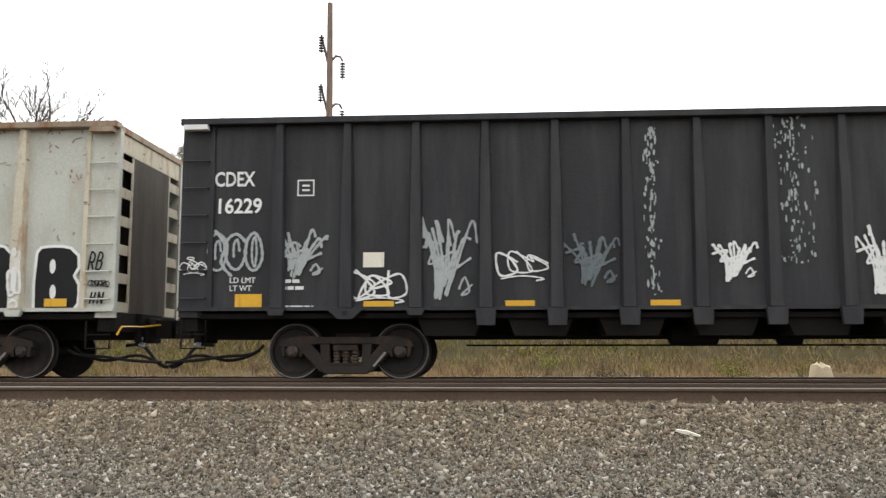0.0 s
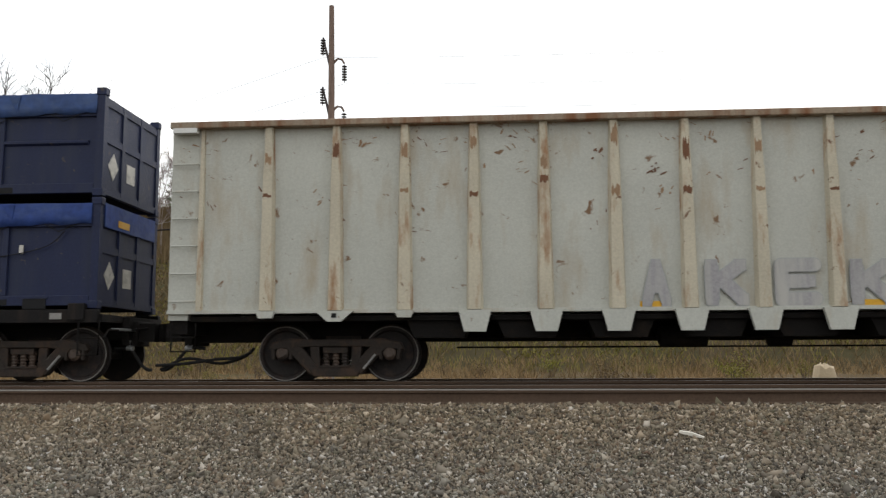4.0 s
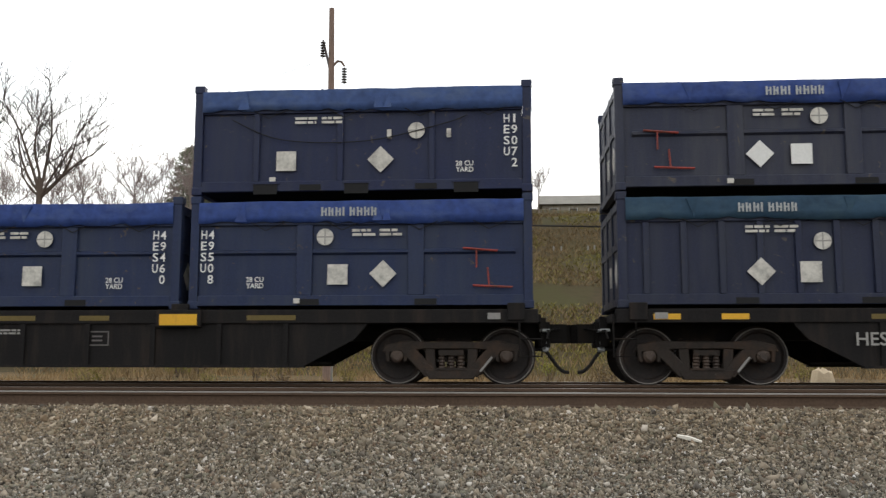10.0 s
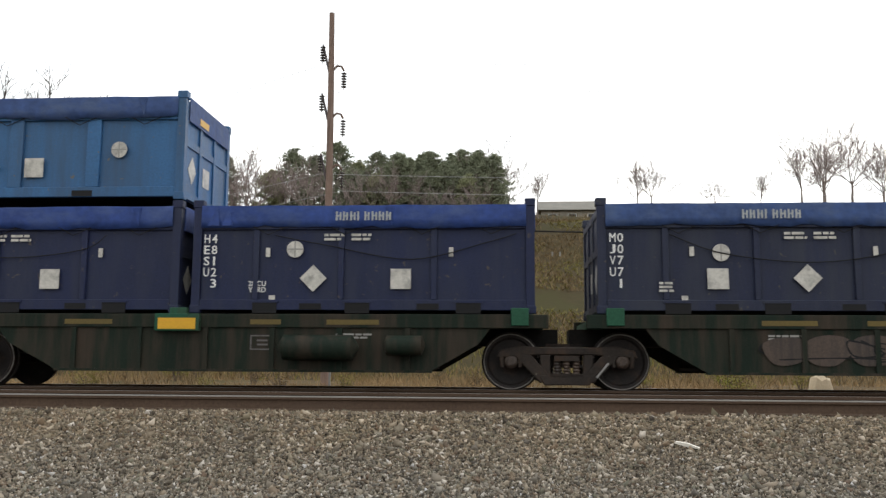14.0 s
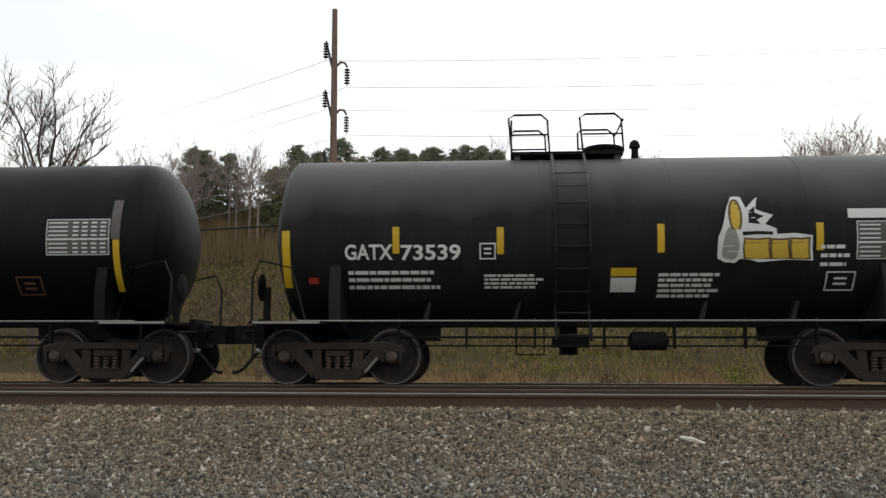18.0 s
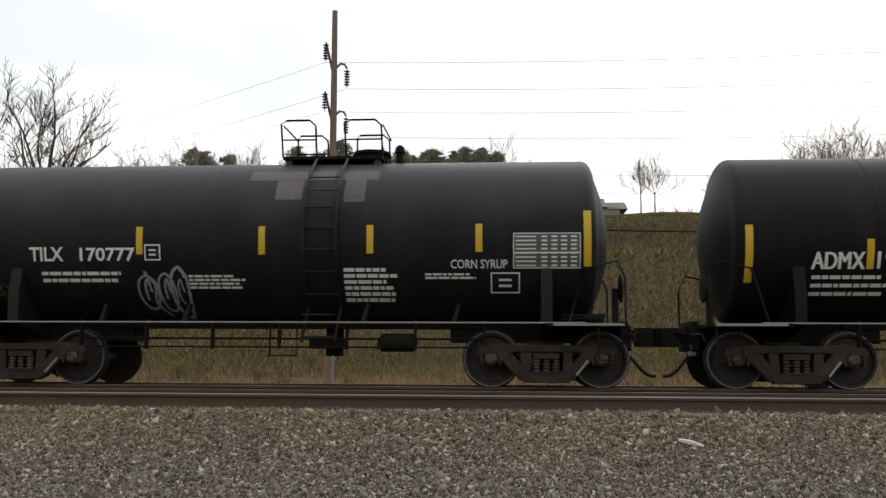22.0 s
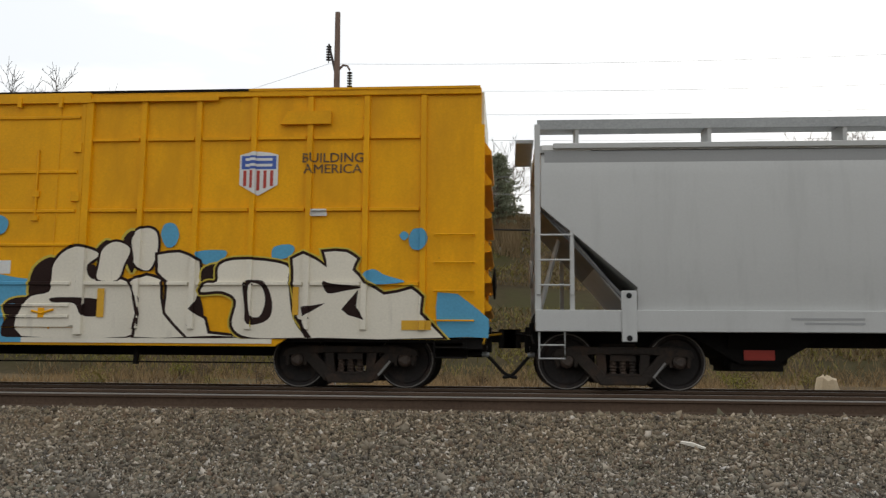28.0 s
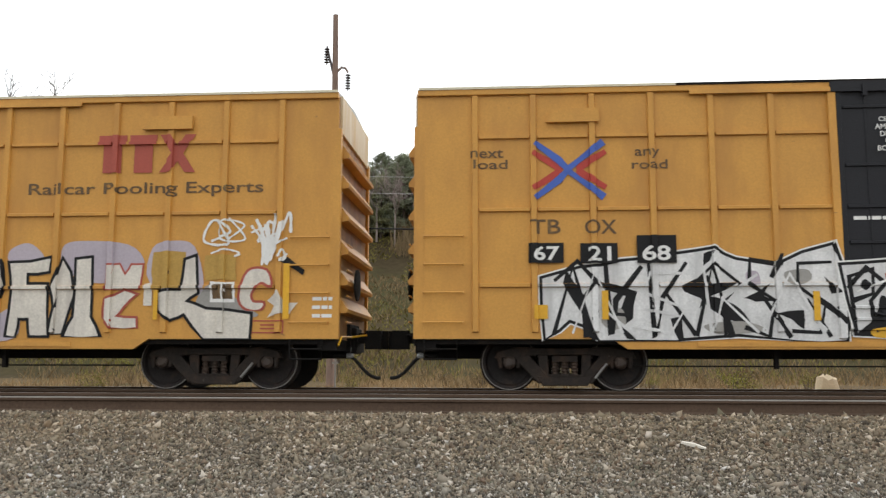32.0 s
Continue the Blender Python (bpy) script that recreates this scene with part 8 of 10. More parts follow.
def boxcar(uL, uR, tL, tR, mat, door, door_mat, label, tarred=None):
    uc, hl = (uL + uR) / 2, (uR - uL) / 2
    car = rolling("boxcar", label, "boxcar", uc, flat_face(-1.475), "boxcars of the train")
    car.base = 1.475
    ob, z0, z1 = car.ob, 0.82, 4.86
    d0, d1 = door[0] - uc, door[1] - uc
    for sy in (-1, 1):
        for a, b in ((-hl, d0), (d1, hl)):
            n = max(1, round((b - a) / 0.92))
            for i in range(n):
                x0, x1 = a + (b - a) * i / n, a + (b - a) * (i + 1) / n
                part("side_panel", Geo().box(x0, x1, sy * 1.445 - 0.03, sy * 1.445 + 0.03, z0, z1 - 0.06), mat, ob)
                if i:
                    raised(car, "side_post", x0 - 0.055, x0 + 0.055, z0 + 0.1, z1 - 0.1, 1.475, 1.53, sy, mat, ob)
                if 0 < i < n - 1 or abs(x0 + x1) < 2 * hl - 2.2:
                    for z in (1.66, 2.87, 4.06):
                        raised(car, "side_rib", x0 + 0.06, x1 - 0.06, z - 0.035, z + 0.035, 1.475, 1.522, sy, mat, ob)
        part("roof_rail", Geo().box(-hl, hl, sy * 1.47 - 0.06, sy * 1.47 + 0.06, z1 - 0.1, z1), mat, ob, bevel=0.012)
        part("side_sill", Geo().prism([(-hl + 3.0, z0 + 0.04), (hl - 3.0, z0 + 0.04), (hl - 3.3, 0.66), (-hl + 3.3, 0.66)], sy * 1.435 - 0.038, sy * 1.435 + 0.038), mat, ob)
        mid = (d0 + d1) / 2
        for a, b in ((d0, mid), (mid, d1)):
            dr = part("door", Geo().box(a + 0.03, b - 0.03, sy * 1.48 - 0.025, sy * 1.48 + 0.025, z0 + 0.12, z1 - 0.12), door_mat, ob, "sliding plug door leaf")
            if sy < 0:
                car.relief.append((a + 0.03, b - 0.03, z0 + 0.12, z1 - 0.12, 1.505))
            for z in (1.12, 1.30, 1.66, 2.3, 2.86, 3.52, 4.45):
                raised(car, "door_rib", a + 0.16, b - 0.16, z - 0.03, z + 0.03, 1.505, 1.532, sy, door_mat, dr)
            for x in (a + 0.62, b - 0.62):          # lock rods and cranks by the sill
                part("door_crank", Geo().tube([(x - 0.16, sy * 1.548, 1.21), (x, sy * 1.556, 1.17), (x + 0.2, sy * 1.548, 1.23)], 0.02, 6).box(x - 0.05, x + 0.05, sy * 1.545 - 0.012, sy * 1.545 + 0.012, 1.1, 1.26), door_mat, dr)
            for x in (a + 0.5, (a + b) / 2, b - 0.5):
                part("door_hanger", Geo().box(x - 0.035, x + 0.035, sy * 1.565 - 0.02, sy * 1.565 + 0.02, z1 - 0.24, z1 - 0.06), door_mat, dr)
            for x in (a + 0.1, b - 0.1):
                raised(car, "door_stile", x - 0.045, x + 0.045, z0 + 0.14, z1 - 0.14, 1.505, 1.535, sy, door_mat, dr)
            for x in (a + 0.5, b - 0.5):
                part("door_rod", Geo().tube([(x, sy * 1.505, z0 + 0.1), (x, sy * 1.505, z1 - 0.1)], 0.014, 6), door_mat, dr)
            for x in (a + 0.85, b - 0.85):
                part("locking_bar", Geo().tube([(x, sy * 1.525, 2.72), (x, sy * 1.525, 3.9)], 0.02, 6).box(x - 0.06, x + 0.06, sy * 1.525 - 0.02, sy * 1.525 + 0.02, 2.7, 2.78).box(x - 0.06, x + 0.06, sy * 1.525 - 0.02, sy * 1.525 + 0.02, 3.1, 3.2), door_mat, dr)
            for z in (3.02, 3.85):
                part("roller_bracket", Geo().box(b - 0.24, b - 0.1, sy * 1.53 - 0.025, sy * 1.53 + 0.025, z, z + 0.16), door_mat, dr)
            part("door_handle", Geo().box(a + 0.55, b - 0.55, sy * 1.51 - 0.01, sy * 1.51 + 0.01, 1.52, 1.57), door_mat, dr)
        for z, y in ((z0 - 0.12, 1.478), (z1 - 0.16, 1.548)):
            part("door_track", Geo().box(d0 - 2.2, d1 + 2.2, sy * y - 0.014, sy * y + 0.014, z, z + 0.07), mat, ob)
        part("door_header", Geo().box(d0 - 0.02, d1 + 0.02, sy * 1.535 - 0.03, sy * 1.535 + 0.03, z1 - 0.17, z1 - 0.004), door_mat, ob)
        for x in (d0, mid, d1):
            raised(car, "door_post", x - 0.07, x + 0.07, z0, z1 - 0.08, 1.45, 1.54 if x != mid else 1.52, sy, mat if x != mid else door_mat, ob)
    part("roof", Geo().prism_x([(-1.5, z1 - 0.04), (-1.5, z1 + 0.01), (0, z1 + 0.12), (1.5, z1 + 0.01), (1.5, z1 - 0.04)], -hl, hl), "grating", ob)
    n = 16
    for i in range(n):
        x = -hl + 2 * hl * (i + 0.5) / n
        part("roof_rib", Geo().prism_x([(-1.45, z1), (-1.45, z1 + 0.03), (0, z1 + 0.15), (1.45, z1 + 0.03), (1.45, z1)], x - 0.05, x + 0.05), "grating", ob)
    k0, k1 = (tarred[0] - uc, tarred[1] - uc) if tarred else (-hl + 0.02, -hl + 0.03)
    for a, b, m in ((-hl + 0.02, k0, "hop_cream"), (k0, k1, "under"), (k1, hl - 0.02, "hop_cream")):
        if b - a > 0.05:
            part("eave_strip", Geo().box(a, b, -1.545, -1.50, z1 - 0.005, z1 + 0.035), m if mat == "tan_car" or m == "under" else mat, ob)
    for s_ in (-1, 1):
        e = s_ * hl
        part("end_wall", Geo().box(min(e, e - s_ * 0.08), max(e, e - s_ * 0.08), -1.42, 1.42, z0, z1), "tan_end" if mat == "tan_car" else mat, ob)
        for i, z in enumerate((1.35, 1.8, 2.3, 2.85, 3.4, 3.9)):
            g = Geo()
            pts = [(e - s_ * 0.02, z - 0.12), (e + s_ * 0.15, z - 0.10), (e + s_ * 0.16, z - 0.04), (e - s_ * 0.02, z + 0.2)]
            g.prism(pts, -1.3, 1.3)
            part("end_corrugation", g, mat, ob)
        part("end_cap", Geo().box(min(e, e + s_ * 0.04), max(e, e + s_ * 0.04), -1.35, 1.35, z1 - 0.65, z1 - 0.02), "worn_end" if mat == "tan_car" else "cream", ob)
        for y in (-1.42, 1.42):
            part("corner_post", Geo().box(min(e - s_ * 0.12, e + s_ * 0.05), max(e - s_ * 0.12, e + s_ * 0.05), y - 0.06, y + 0.06, z0, z1 - 0.6), mat, ob)
        part("end_sill", Geo().box(min(e, e - s_ * 0.3), max(e, e - s_ * 0.3), -1.4, 1.4, 0.64, z0), "under", ob)
        part("brake_wheel", Geo().lathe([(e + s_ * 0.16, 0.08), (e + s_ * 0.18, 0.27), (e + s_ * 0.21, 0.27), (e + s_ * 0.23, 0.08)], "x", (0, -0.6, 1.75), 18), "under", ob)
        for k in range(4):
            part("end_ladder_rung", Geo().tube([(e + s_ * 0.14, -1.25, 1.1 + 0.42 * k), (e + s_ * 0.14, -0.85, 1.1 + 0.42 * k)], 0.016, 6), mat, ob)
        x0, x1 = sorted((e - s_ * 0.12, e - s_ * 0.74))
        ladder(car, "grab_iron", x0, x1, -1.56, [1.08, 1.55, 2.0, 2.45], mat, False)
        stirrup(car, x0, x1 - 0.1, "under", 0.5, z0, -1.46)
        draft_gear(car, e, s_, 0.55, "amber" if s_ > 0 else "under")
    for x in (-0.72, 0.68):
        part("roof_bracket", Geo().prism([(x * hl - 0.42, 4.28), (x * hl + 0.42, 4.28), (x * hl + 0.42, 4.5), (x * hl - 0.3, 4.5)], -1.56, -1.50), mat, ob)
    part("floor", Geo().box(-hl + 0.1, hl - 0.1, -1.4, 1.4, z0 - 0.08, z0), "under", ob)
    part("centre_sill", Geo().box(-hl, hl, -0.3, 0.3, 0.52, z0 - 0.08), "under", ob)
    brake_gear(car, -hl + 4.0, hl - 4.0)
    for x in (-3.3, 3.3):
        part("sill_hanger", Geo().box(x - 0.03, x + 0.03, -1.2, -1.1, 0.36, z0), "under", ob)
    part("brake_pipe", Geo().tube([(-hl + 3.4, -1.15, 0.40), (hl - 3.4, -1.15, 0.40)], 0.014, 6), "under", ob)
    add_trucks(car, tL, tR)
    return car

# ---- the train, from its head to its tail (train coordinates run backwards from the first car) ----
g1 = gondola(-5.27, 13.63, "gond_black", "gond_black", "gond_black", "black high-sided gondola tagged with white spray paint")
g2 = gondola(-25.24, -6.34, "gond_grey", "gond_grey_post", "rusty_top", "rust-stained grey gondola with large lime-green lettering")
g3 = gondola(-45.05, -26.15, "gond_grey", "gond_grey_post", "rusty_top", "rust-stained grey gondola with faded grey lettering")

NAVY = "dark navy open-top waste container under a blue tarpaulin"
SLATE = "slate blue ribbed waste container under a blue tarpaulin"
CHAR = "charcoal ribbed waste container under a blue tarpaulin"
BLUE = "mid-blue waste container with wide posts and a navy tarpaulin"
def code(spots, text, **more):
    """Where the square, the diamond, the disc and the lines sit along a container's side, and its lettering."""
    d = dict(zip(("sq", "di", "disc", "shift"), spots))
    d.update(text=text, **more)
    return d


def load(um, specs, group):
    spans = {"stack_front": (6.37, 12.03), "single_front": (0.49, 6.21), "single_back": (-6.15, -0.50), "stack_back": (-12.04, -6.36)}
    for where, level, mat, tarp, style, cd, bars, label in specs:
        a, b = spans[where]
        container(um + a, um + b, 1.22 if level == 0 else 3.12, mat, tarp, style, cd, bars, group, label)


UM = (-58.38, -84.06, -109.48, -134.95)
well_car(UM[0], "well_black", "well_black", "grimy black articulated container car on three trucks", "HESX 97025", -9.1)
well_car(UM[1], "well_black", "well_black", "grimy black articulated container car on three trucks", "HESX 316252", -8.45)
well_car(UM[2], "well_black", "well_black", "grimy black articulated container car on three trucks")
h4 = well_car(UM[3], "well_dark_green", "well_green", "dirty green articulated container car on three trucks")
for a, b, z in ((-132.0, -131.2, 0.9), (-131.35, -130.55, 0.93), (-130.7, -129.8, 0.88)):
    mark(h4, "Z", "-", "bearing", a, b, 0.42, z)
mark(h4, "Q", "81", "black", -131.9, -129.9, 0.5, 0.88)
load(UM[0], [
    ("stack_front", 0, "box_navy", "tarp", "flat", code((0.24, -0.25, -0.375, -0.13), ("H4", "E8", "S4", "U2", " 6")), -0.15, NAVY),
    ("stack_front", 1, "box_navy", "tarp_navy", "panel", code((-0.125, 0.13, -0.235, 0.03), ("H4", "E9", "S5", "U1", " 6"), bright=1), None, NAVY),
    ("single_front", 0, "box_navy", "tarp", "flat", code((0.23, -0.28, -0.39, -0.13), ("H4", "E8", "S4", "U8", " 1"), text_at=0.82, chain=-0.82), -0.17, NAVY),
    ("single_back", 0, "box_steel", "tarp", "panel", code((-0.144, 0.085, -0.23, 0.03), ("H4", "E9", "S6", "U2", " 7"), bright=1, bars=0.67), None, SLATE),
    ("stack_back", 0, "box_blue", "tarp_navy", "post", code((0.125, -0.12, 0.27, -0.24), ("MO", "J0", "V5", "U2", " 9"), text_at=0.84), None, BLUE),
    ("stack_back", 1, "box_grey", "tarp_navy", "panel", code((-0.075, 0.155, -0.18, 0.02), ("H4", "E9", "S5", "U5", " 1"), bright=1, bars=0.7), -0.17, CHAR)], "containers on the first car")
load(UM[1], [
    ("stack_front", 0, "box_dark", "tarp", "flat", code((0.23, -0.235, 0.37, 0.1), ("H4", "E9", "S7", "U0", " 0"), text_at=0.84, chain=-0.80), None, NAVY),
    ("stack_front", 1, "box_dark", "tarp", "flat", code((0.2, -0.25, -0.33, -0.05), ("H4", "E8", "S5", "U1", " 7")), None, NAVY),
    ("single_front", 0, "box_steel", "tarp", "flat", code((-0.255, 0.135, -0.17, 0.1), ("M0", "J4", "V1", "U3", " 9")), None, SLATE),
    ("single_back", 0, "box_steel", "tarp", "panel", code((0.117, -0.15, 0.187, -0.14), ("H4", "E9", "S3", "U4", " 6"), text_at=0.84, bars=-0.74), -0.14, SLATE),
    ("stack_back", 0, "box_dark", "tarp_teal", "ribs", code((0.06, -0.21, 0.13, -0.2), ("MD", "J3", "V1", "U6", " 9"), text_at=0.84), -0.33, "dull dark thin-ribbed waste container under a faded teal tarpaulin"),
    ("stack_back", 1, "box_grey", "tarp", "panel", code((0.04, -0.19, 0.145, -0.13), ("H4", "E9", "S5", "U5", " 5"), text_at=0.84, bright=1, bars=-0.74), -0.15, CHAR)], "containers on the second car")
load(UM[2], [
    ("stack_front", 0, "box_steel", "tarp", "panel", code((-0.124, 0.14, -0.2, 0.05), ("H4", "E9", "S5", "U0", " 8"), bars=0.7), -0.22, SLATE),
    ("stack_front", 1, "box_navy", "tarp_navy", "flat", code((-0.44, 0.12, 0.33, -0.3), ("H1", "E9", "S0", "U7", " 2"), text_at=0.84), None, NAVY),
    ("single_front", 0, "box_steel", "tarp", "panel", code((0.115, -0.163, 0.18, -0.1), ("H4", "E9", "S4", "U6", " 0"), text_at=0.84, bars=-0.7), None, SLATE),
    ("single_back", 0, "box_steel", "tarp_teal", "panel", code((-0.16, 0.11, -0.137, 0.1), ("H4", "E9", "S4", "U1", " 4"), bars=0.67), None, "slate blue ribbed waste container under a faded teal tarpaulin"),
    ("stack_back", 0, "box_navy", "tarp_navy", "panel", code((0.065, -0.168, 0.15, -0.12), ("H4", "E9", "S5", "U9", " 7"), text_at=0.84, bright=1, bars=-0.75), None, NAVY),
    ("stack_back", 1, "box_grey", "tarp_navy", "flat", code((0.21, -0.29, -0.38, -0.12), ("H4", "E8", "S5", "U2", " 1"), text_at=0.82), None, CHAR)], "containers on the third car")
load(UM[3], [
    ("stack_front", 0, "box_navy", "tarp", "ribs", code((-0.08, 0.12, 0.485, 0.2), ("M1", "J1", "V1", "U5", " 9"), text_at=0.86, bars=-0.6), -0.16, "dark navy waste container with many thin ribs under a blue tarpaulin"),
    ("stack_front", 1, "box_blue", "tarp_navy", "post", code((-0.37, -0.2, -0.28, 0.15), ("E4", "S0", "U9", "C3"), disc_z=1.12), None, BLUE),
    ("single_front", 0, "box_dark", "tarp_navy", "flat", code((-0.337, 0.15, -0.316, 0.12), ("M0", "J0", "V7", "U7", " 1"), disc_z=0.98), -0.2, NAVY),
    ("single_back", 0, "box_navy", "tarp", "flat", code((0.23, -0.28, -0.39, -0.13), ("H4", "E8", "S1", "U2", " 3")), -0.15, NAVY),
    ("stack_back", 0, "box_navy", "tarp", "flat", code((0.22, -0.26, -0.378, -0.1), ("H4", "E8", "S5", "U6", " 6")), None, NAVY),
    ("stack_back", 1, "box_blue", "tarp_navy", "post", code((0.08, -0.21, 0.6, -0.4), ("",)), None, BLUE)], "containers on the fourth car")

t1 = tank_car(-164.95, -148.6, -163.72, -149.86, "tank_soot", "long glossy black tank car with yellow reflectors", -157.2, 3.0, -0.45, True, 1.37, 2.45)
t2 = tank_car(-177.6, -166.35, -176.37, -167.7, "tank_dusty_lit", "dusty black tank car with a pale corn emblem", -172.55, 1.9, 0)
t3 = tank_car(-195.05, -179.25, -193.83, -180.28, "tank_black", "black tank car with a white and blue leaf emblem", -186.6, 2.2, -0.55, True)
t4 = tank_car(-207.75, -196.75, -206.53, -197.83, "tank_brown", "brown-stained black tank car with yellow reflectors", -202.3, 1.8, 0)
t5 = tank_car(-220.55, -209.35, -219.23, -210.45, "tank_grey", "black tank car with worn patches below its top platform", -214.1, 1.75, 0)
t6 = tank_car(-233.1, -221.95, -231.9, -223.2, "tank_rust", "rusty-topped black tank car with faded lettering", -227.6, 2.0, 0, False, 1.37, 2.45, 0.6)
c1 = hopper(-246.6, -234.35, -245.17, -235.85, "hop_cream", False, "cream covered hopper with pale spray-painted lettering", 3.86, (0.62, 1.32), (1.95, 3.3), (-243.0, -240.5, -238.0), 1.05, 1.22)
c2 = hopper(-266.0, -247.6, -264.6, -249.15, "hop_white", True, "clean pale grey covered hopper with yellow reflectors", 3.9, (0.1, 1.6), (1.62, 2.9), (-262.4, -258.6, -254.8, -251.2), 0.92, 1.26)
b1 = boxcar(-284.85, -266.85, -282.55, -269.0, "yellow_car", (-278.25, -273.4), "yellow_car", "golden yellow boxcar with large spray-painted lettering", (-281.1, -270.7))
b2 = boxcar(-304.05, -286.2, -301.7, -288.33, "tan_car", (-297.5, -292.65), "door_black", "tan boxcar with black doors and silver lettering", (-299.9, -290.3))
b3 = boxcar(-323.2, -305.35, -320.8, -307.45, "tan_car", (-316.8, -311.9), "tan_car", "tan boxcar with red block marks and pale lettering")

mark(g1, "T", "CDEX", "white", -4.71, -4.04, 3.13, 3.38)
mark(g1, "T", "16229", "white", -4.64, -3.92, 2.68, 2.94)
mark(g1, "F", "-", "white", -3.34, -3.06, 2.96, 3.23)
mark(g1, "Q", "1", "grey_spray", -4.77, -3.92, 1.61, 2.5)
mark(g1, "Q", "59", "grey_spray", -3.72, -2.9, 1.6, 2.42)
mark(g1, "Q", "3", "white", -2.45, -1.61, 1.24, 1.84)
mark(g1, "Q", "56", "grey_spray", -1.36, -0.5, 1.2, 2.6)
mark(g1, "Q", "5", "white", -0.12, 0.61, 1.58, 2.14)
mark(g1, "Q", "6", "blue_spray", 0.97, 1.77, 1.44, 2.33)
mark(g1, "Q", "7", "white", 3.24, 3.91, 1.53, 2.22)
mark(g1, "Q", "8", "white", 5.43, 6.24, 1.32, 2.38)
mark(g1, "Q", "9", "white", -5.23, -4.85, 1.69, 1.95)
mark(g1, "T", "LD LMT", "white", -4.42, -4.0, 1.55, 1.64)
mark(g1, "T", "LT WT", "white", -4.42, -4.06, 1.42, 1.51)
mark(g1, "B", "2", "white", -3.64, -3.2, 1.41, 1.63)
mark(g1, "B", "1", "white", -3.61, -2.93, 1.15, 1.19)
mark(g1, "W", "21", "white", 2.17, 2.47, 1.26, 3.98)
mark(g1, "W", "22", "white", 4.1, 4.97, 1.68, 4.11)
mark(g1, "P", "-", "cream", -2.25, -1.91, 1.79, 2.03)
mark(g1, "P", "-", "amber", -4.33, -3.89, 1.14, 1.37)
mark(g1, "P", "-", "amber", -2.24, -1.75, 1.11, 1.25)
mark(g1, "P", "-", "amber", 0.02, 0.48, 1.12, 1.25)
mark(g1, "P", "-", "amber", 2.28, 2.74, 1.13, 1.25)
mark(g2, "R", "31", "rust", -25.1, -6.5, 2.4, 4.12)
mark(g3, "R", "32", "rust", -44.9, -26.3, 2.2, 4.12)
mark(g2, "L", "K", "green", -17.76, -17.14, 1.11, 2.06)
mark(g2, "L", "E", "green", -16.72, -16.01, 1.11, 2.01)
mark(g2, "L", "N", "green", -15.62, -14.93, 1.1, 2.02)
mark(g2, "L", "O", "green", -14.49, -13.81, 1.1, 2.01)
mark(g2, "L", "T", "green", -13.42, -12.67, 1.1, 2)
mark(g2, "L", "E", "green", -12.28, -11.49, 1.09, 1.95)
shape(g2, "a", "black", "white", -8.78, -8.08, 1.14, 2.18, "0,0 2,90 10,98 40,100 80,97 97,86 99,68 88,54 100,40 100,9 92,1 58,0 52,17 42,17 38,0")
shape(g2, "a", "black", "white", -7.65, -6.95, 1.14, 2.15, "0,0 2,90 10,98 40,100 80,97 97,86 99,68 88,54 100,40 100,9 92,1 50,0")
for x, z in ((-8.5, 1.86), (-7.38, 1.84), (-7.36, 1.42)):
    shape(g2, "s", "white", "-", x - 0.05, x + 0.05, z - 0.12, z + 0.12, "50,100 95,75 95,25 50,0 5,25 5,75")
mark(g2, "D", "OQB", "white", -8.68, -8.28, 1.55, 1.72)
mark(g2, "P", "-", "white", -10.94, -10.52, 1.33, 1.66)
mark(g2, "P", "over", "black", -10.89, -10.73, 1.49, 1.61)
mark(g2, "P", "over", "black", -10.86, -10.71, 1.38, 1.46)
mark(g2, "P", "over", "black", -10.67, -10.57, 1.38, 1.61)
mark(g2, "Q", "11", "black", -11.03, -10.54, 1.73, 2.1)
mark(g2, "D", "HENCE", "black", -11.02, -10.5, 1.13, 1.28)
mark(g2, "D", "RB", "black", -9.98, -9.72, 1.78, 2.06)
mark(g2, "P", "over", "black", -9.66, -9.62, 1.9, 2.1)
mark(g2, "D", "OQB", "black", -9.6, -9.2, 1.72, 1.9)
mark(g2, "Q", "13", "black", -9.9, -9.5, 1.66, 1.76)
mark(g2, "D", "FALSE", "black", -9.93, -9.34, 1.42, 1.57)
for x in (-6.77, -25.17):
    mark(g2, "D", "RB", "black", x, x + 0.27, 1.76, 2.06)
    mark(g2, "Q", "14", "black", x, x + 0.34, 1.5, 1.64)
    mark(g2, "D", "HN", "black", x + 0.04, x + 0.3, 1.22, 1.42)
mark(g2, "D", "CAF", "black", -16.6, -16.33, 1.13, 1.22)
mark(g2, "D", "OQB", "black", -13.17, -12.93, 1.13, 1.22)
mark(g2, "D", "OQB", "black", -18.75, -18.5, 1.14, 1.23)
mark(g2, "Q", "15", "black", -14.49, -13.84, 1.4, 1.99)
shape(g2, "a", "grey", "black", -24.6, -23.96, 1.16, 2.15, "0,0 2,88 10,96 40,100 80,97 97,84 99,68 90,54 100,40 100,9 92,1 50,0")
shape(g2, "a", "grey", "black", -23.5, -22.82, 1.16, 2.1, "0,0 2,88 10,96 40,100 80,97 97,84 99,68 90,54 100,40 100,9 92,1 50,0")
for x, z in ((-24.3, 1.93), (-23.2, 1.88), (-23.17, 1.4)):
    shape(g2, "s", "black", "-", x - 0.025, x + 0.025, z - 0.1, z + 0.1, "50,100 95,75 95,25 50,0 5,25 5,75")
mark(g2, "D", "OQB", "black", -24.5, -24.14, 1.6, 1.78)
mark(g2, "L", "F", "green", -22.37, -21.78, 1.1, 2.05)
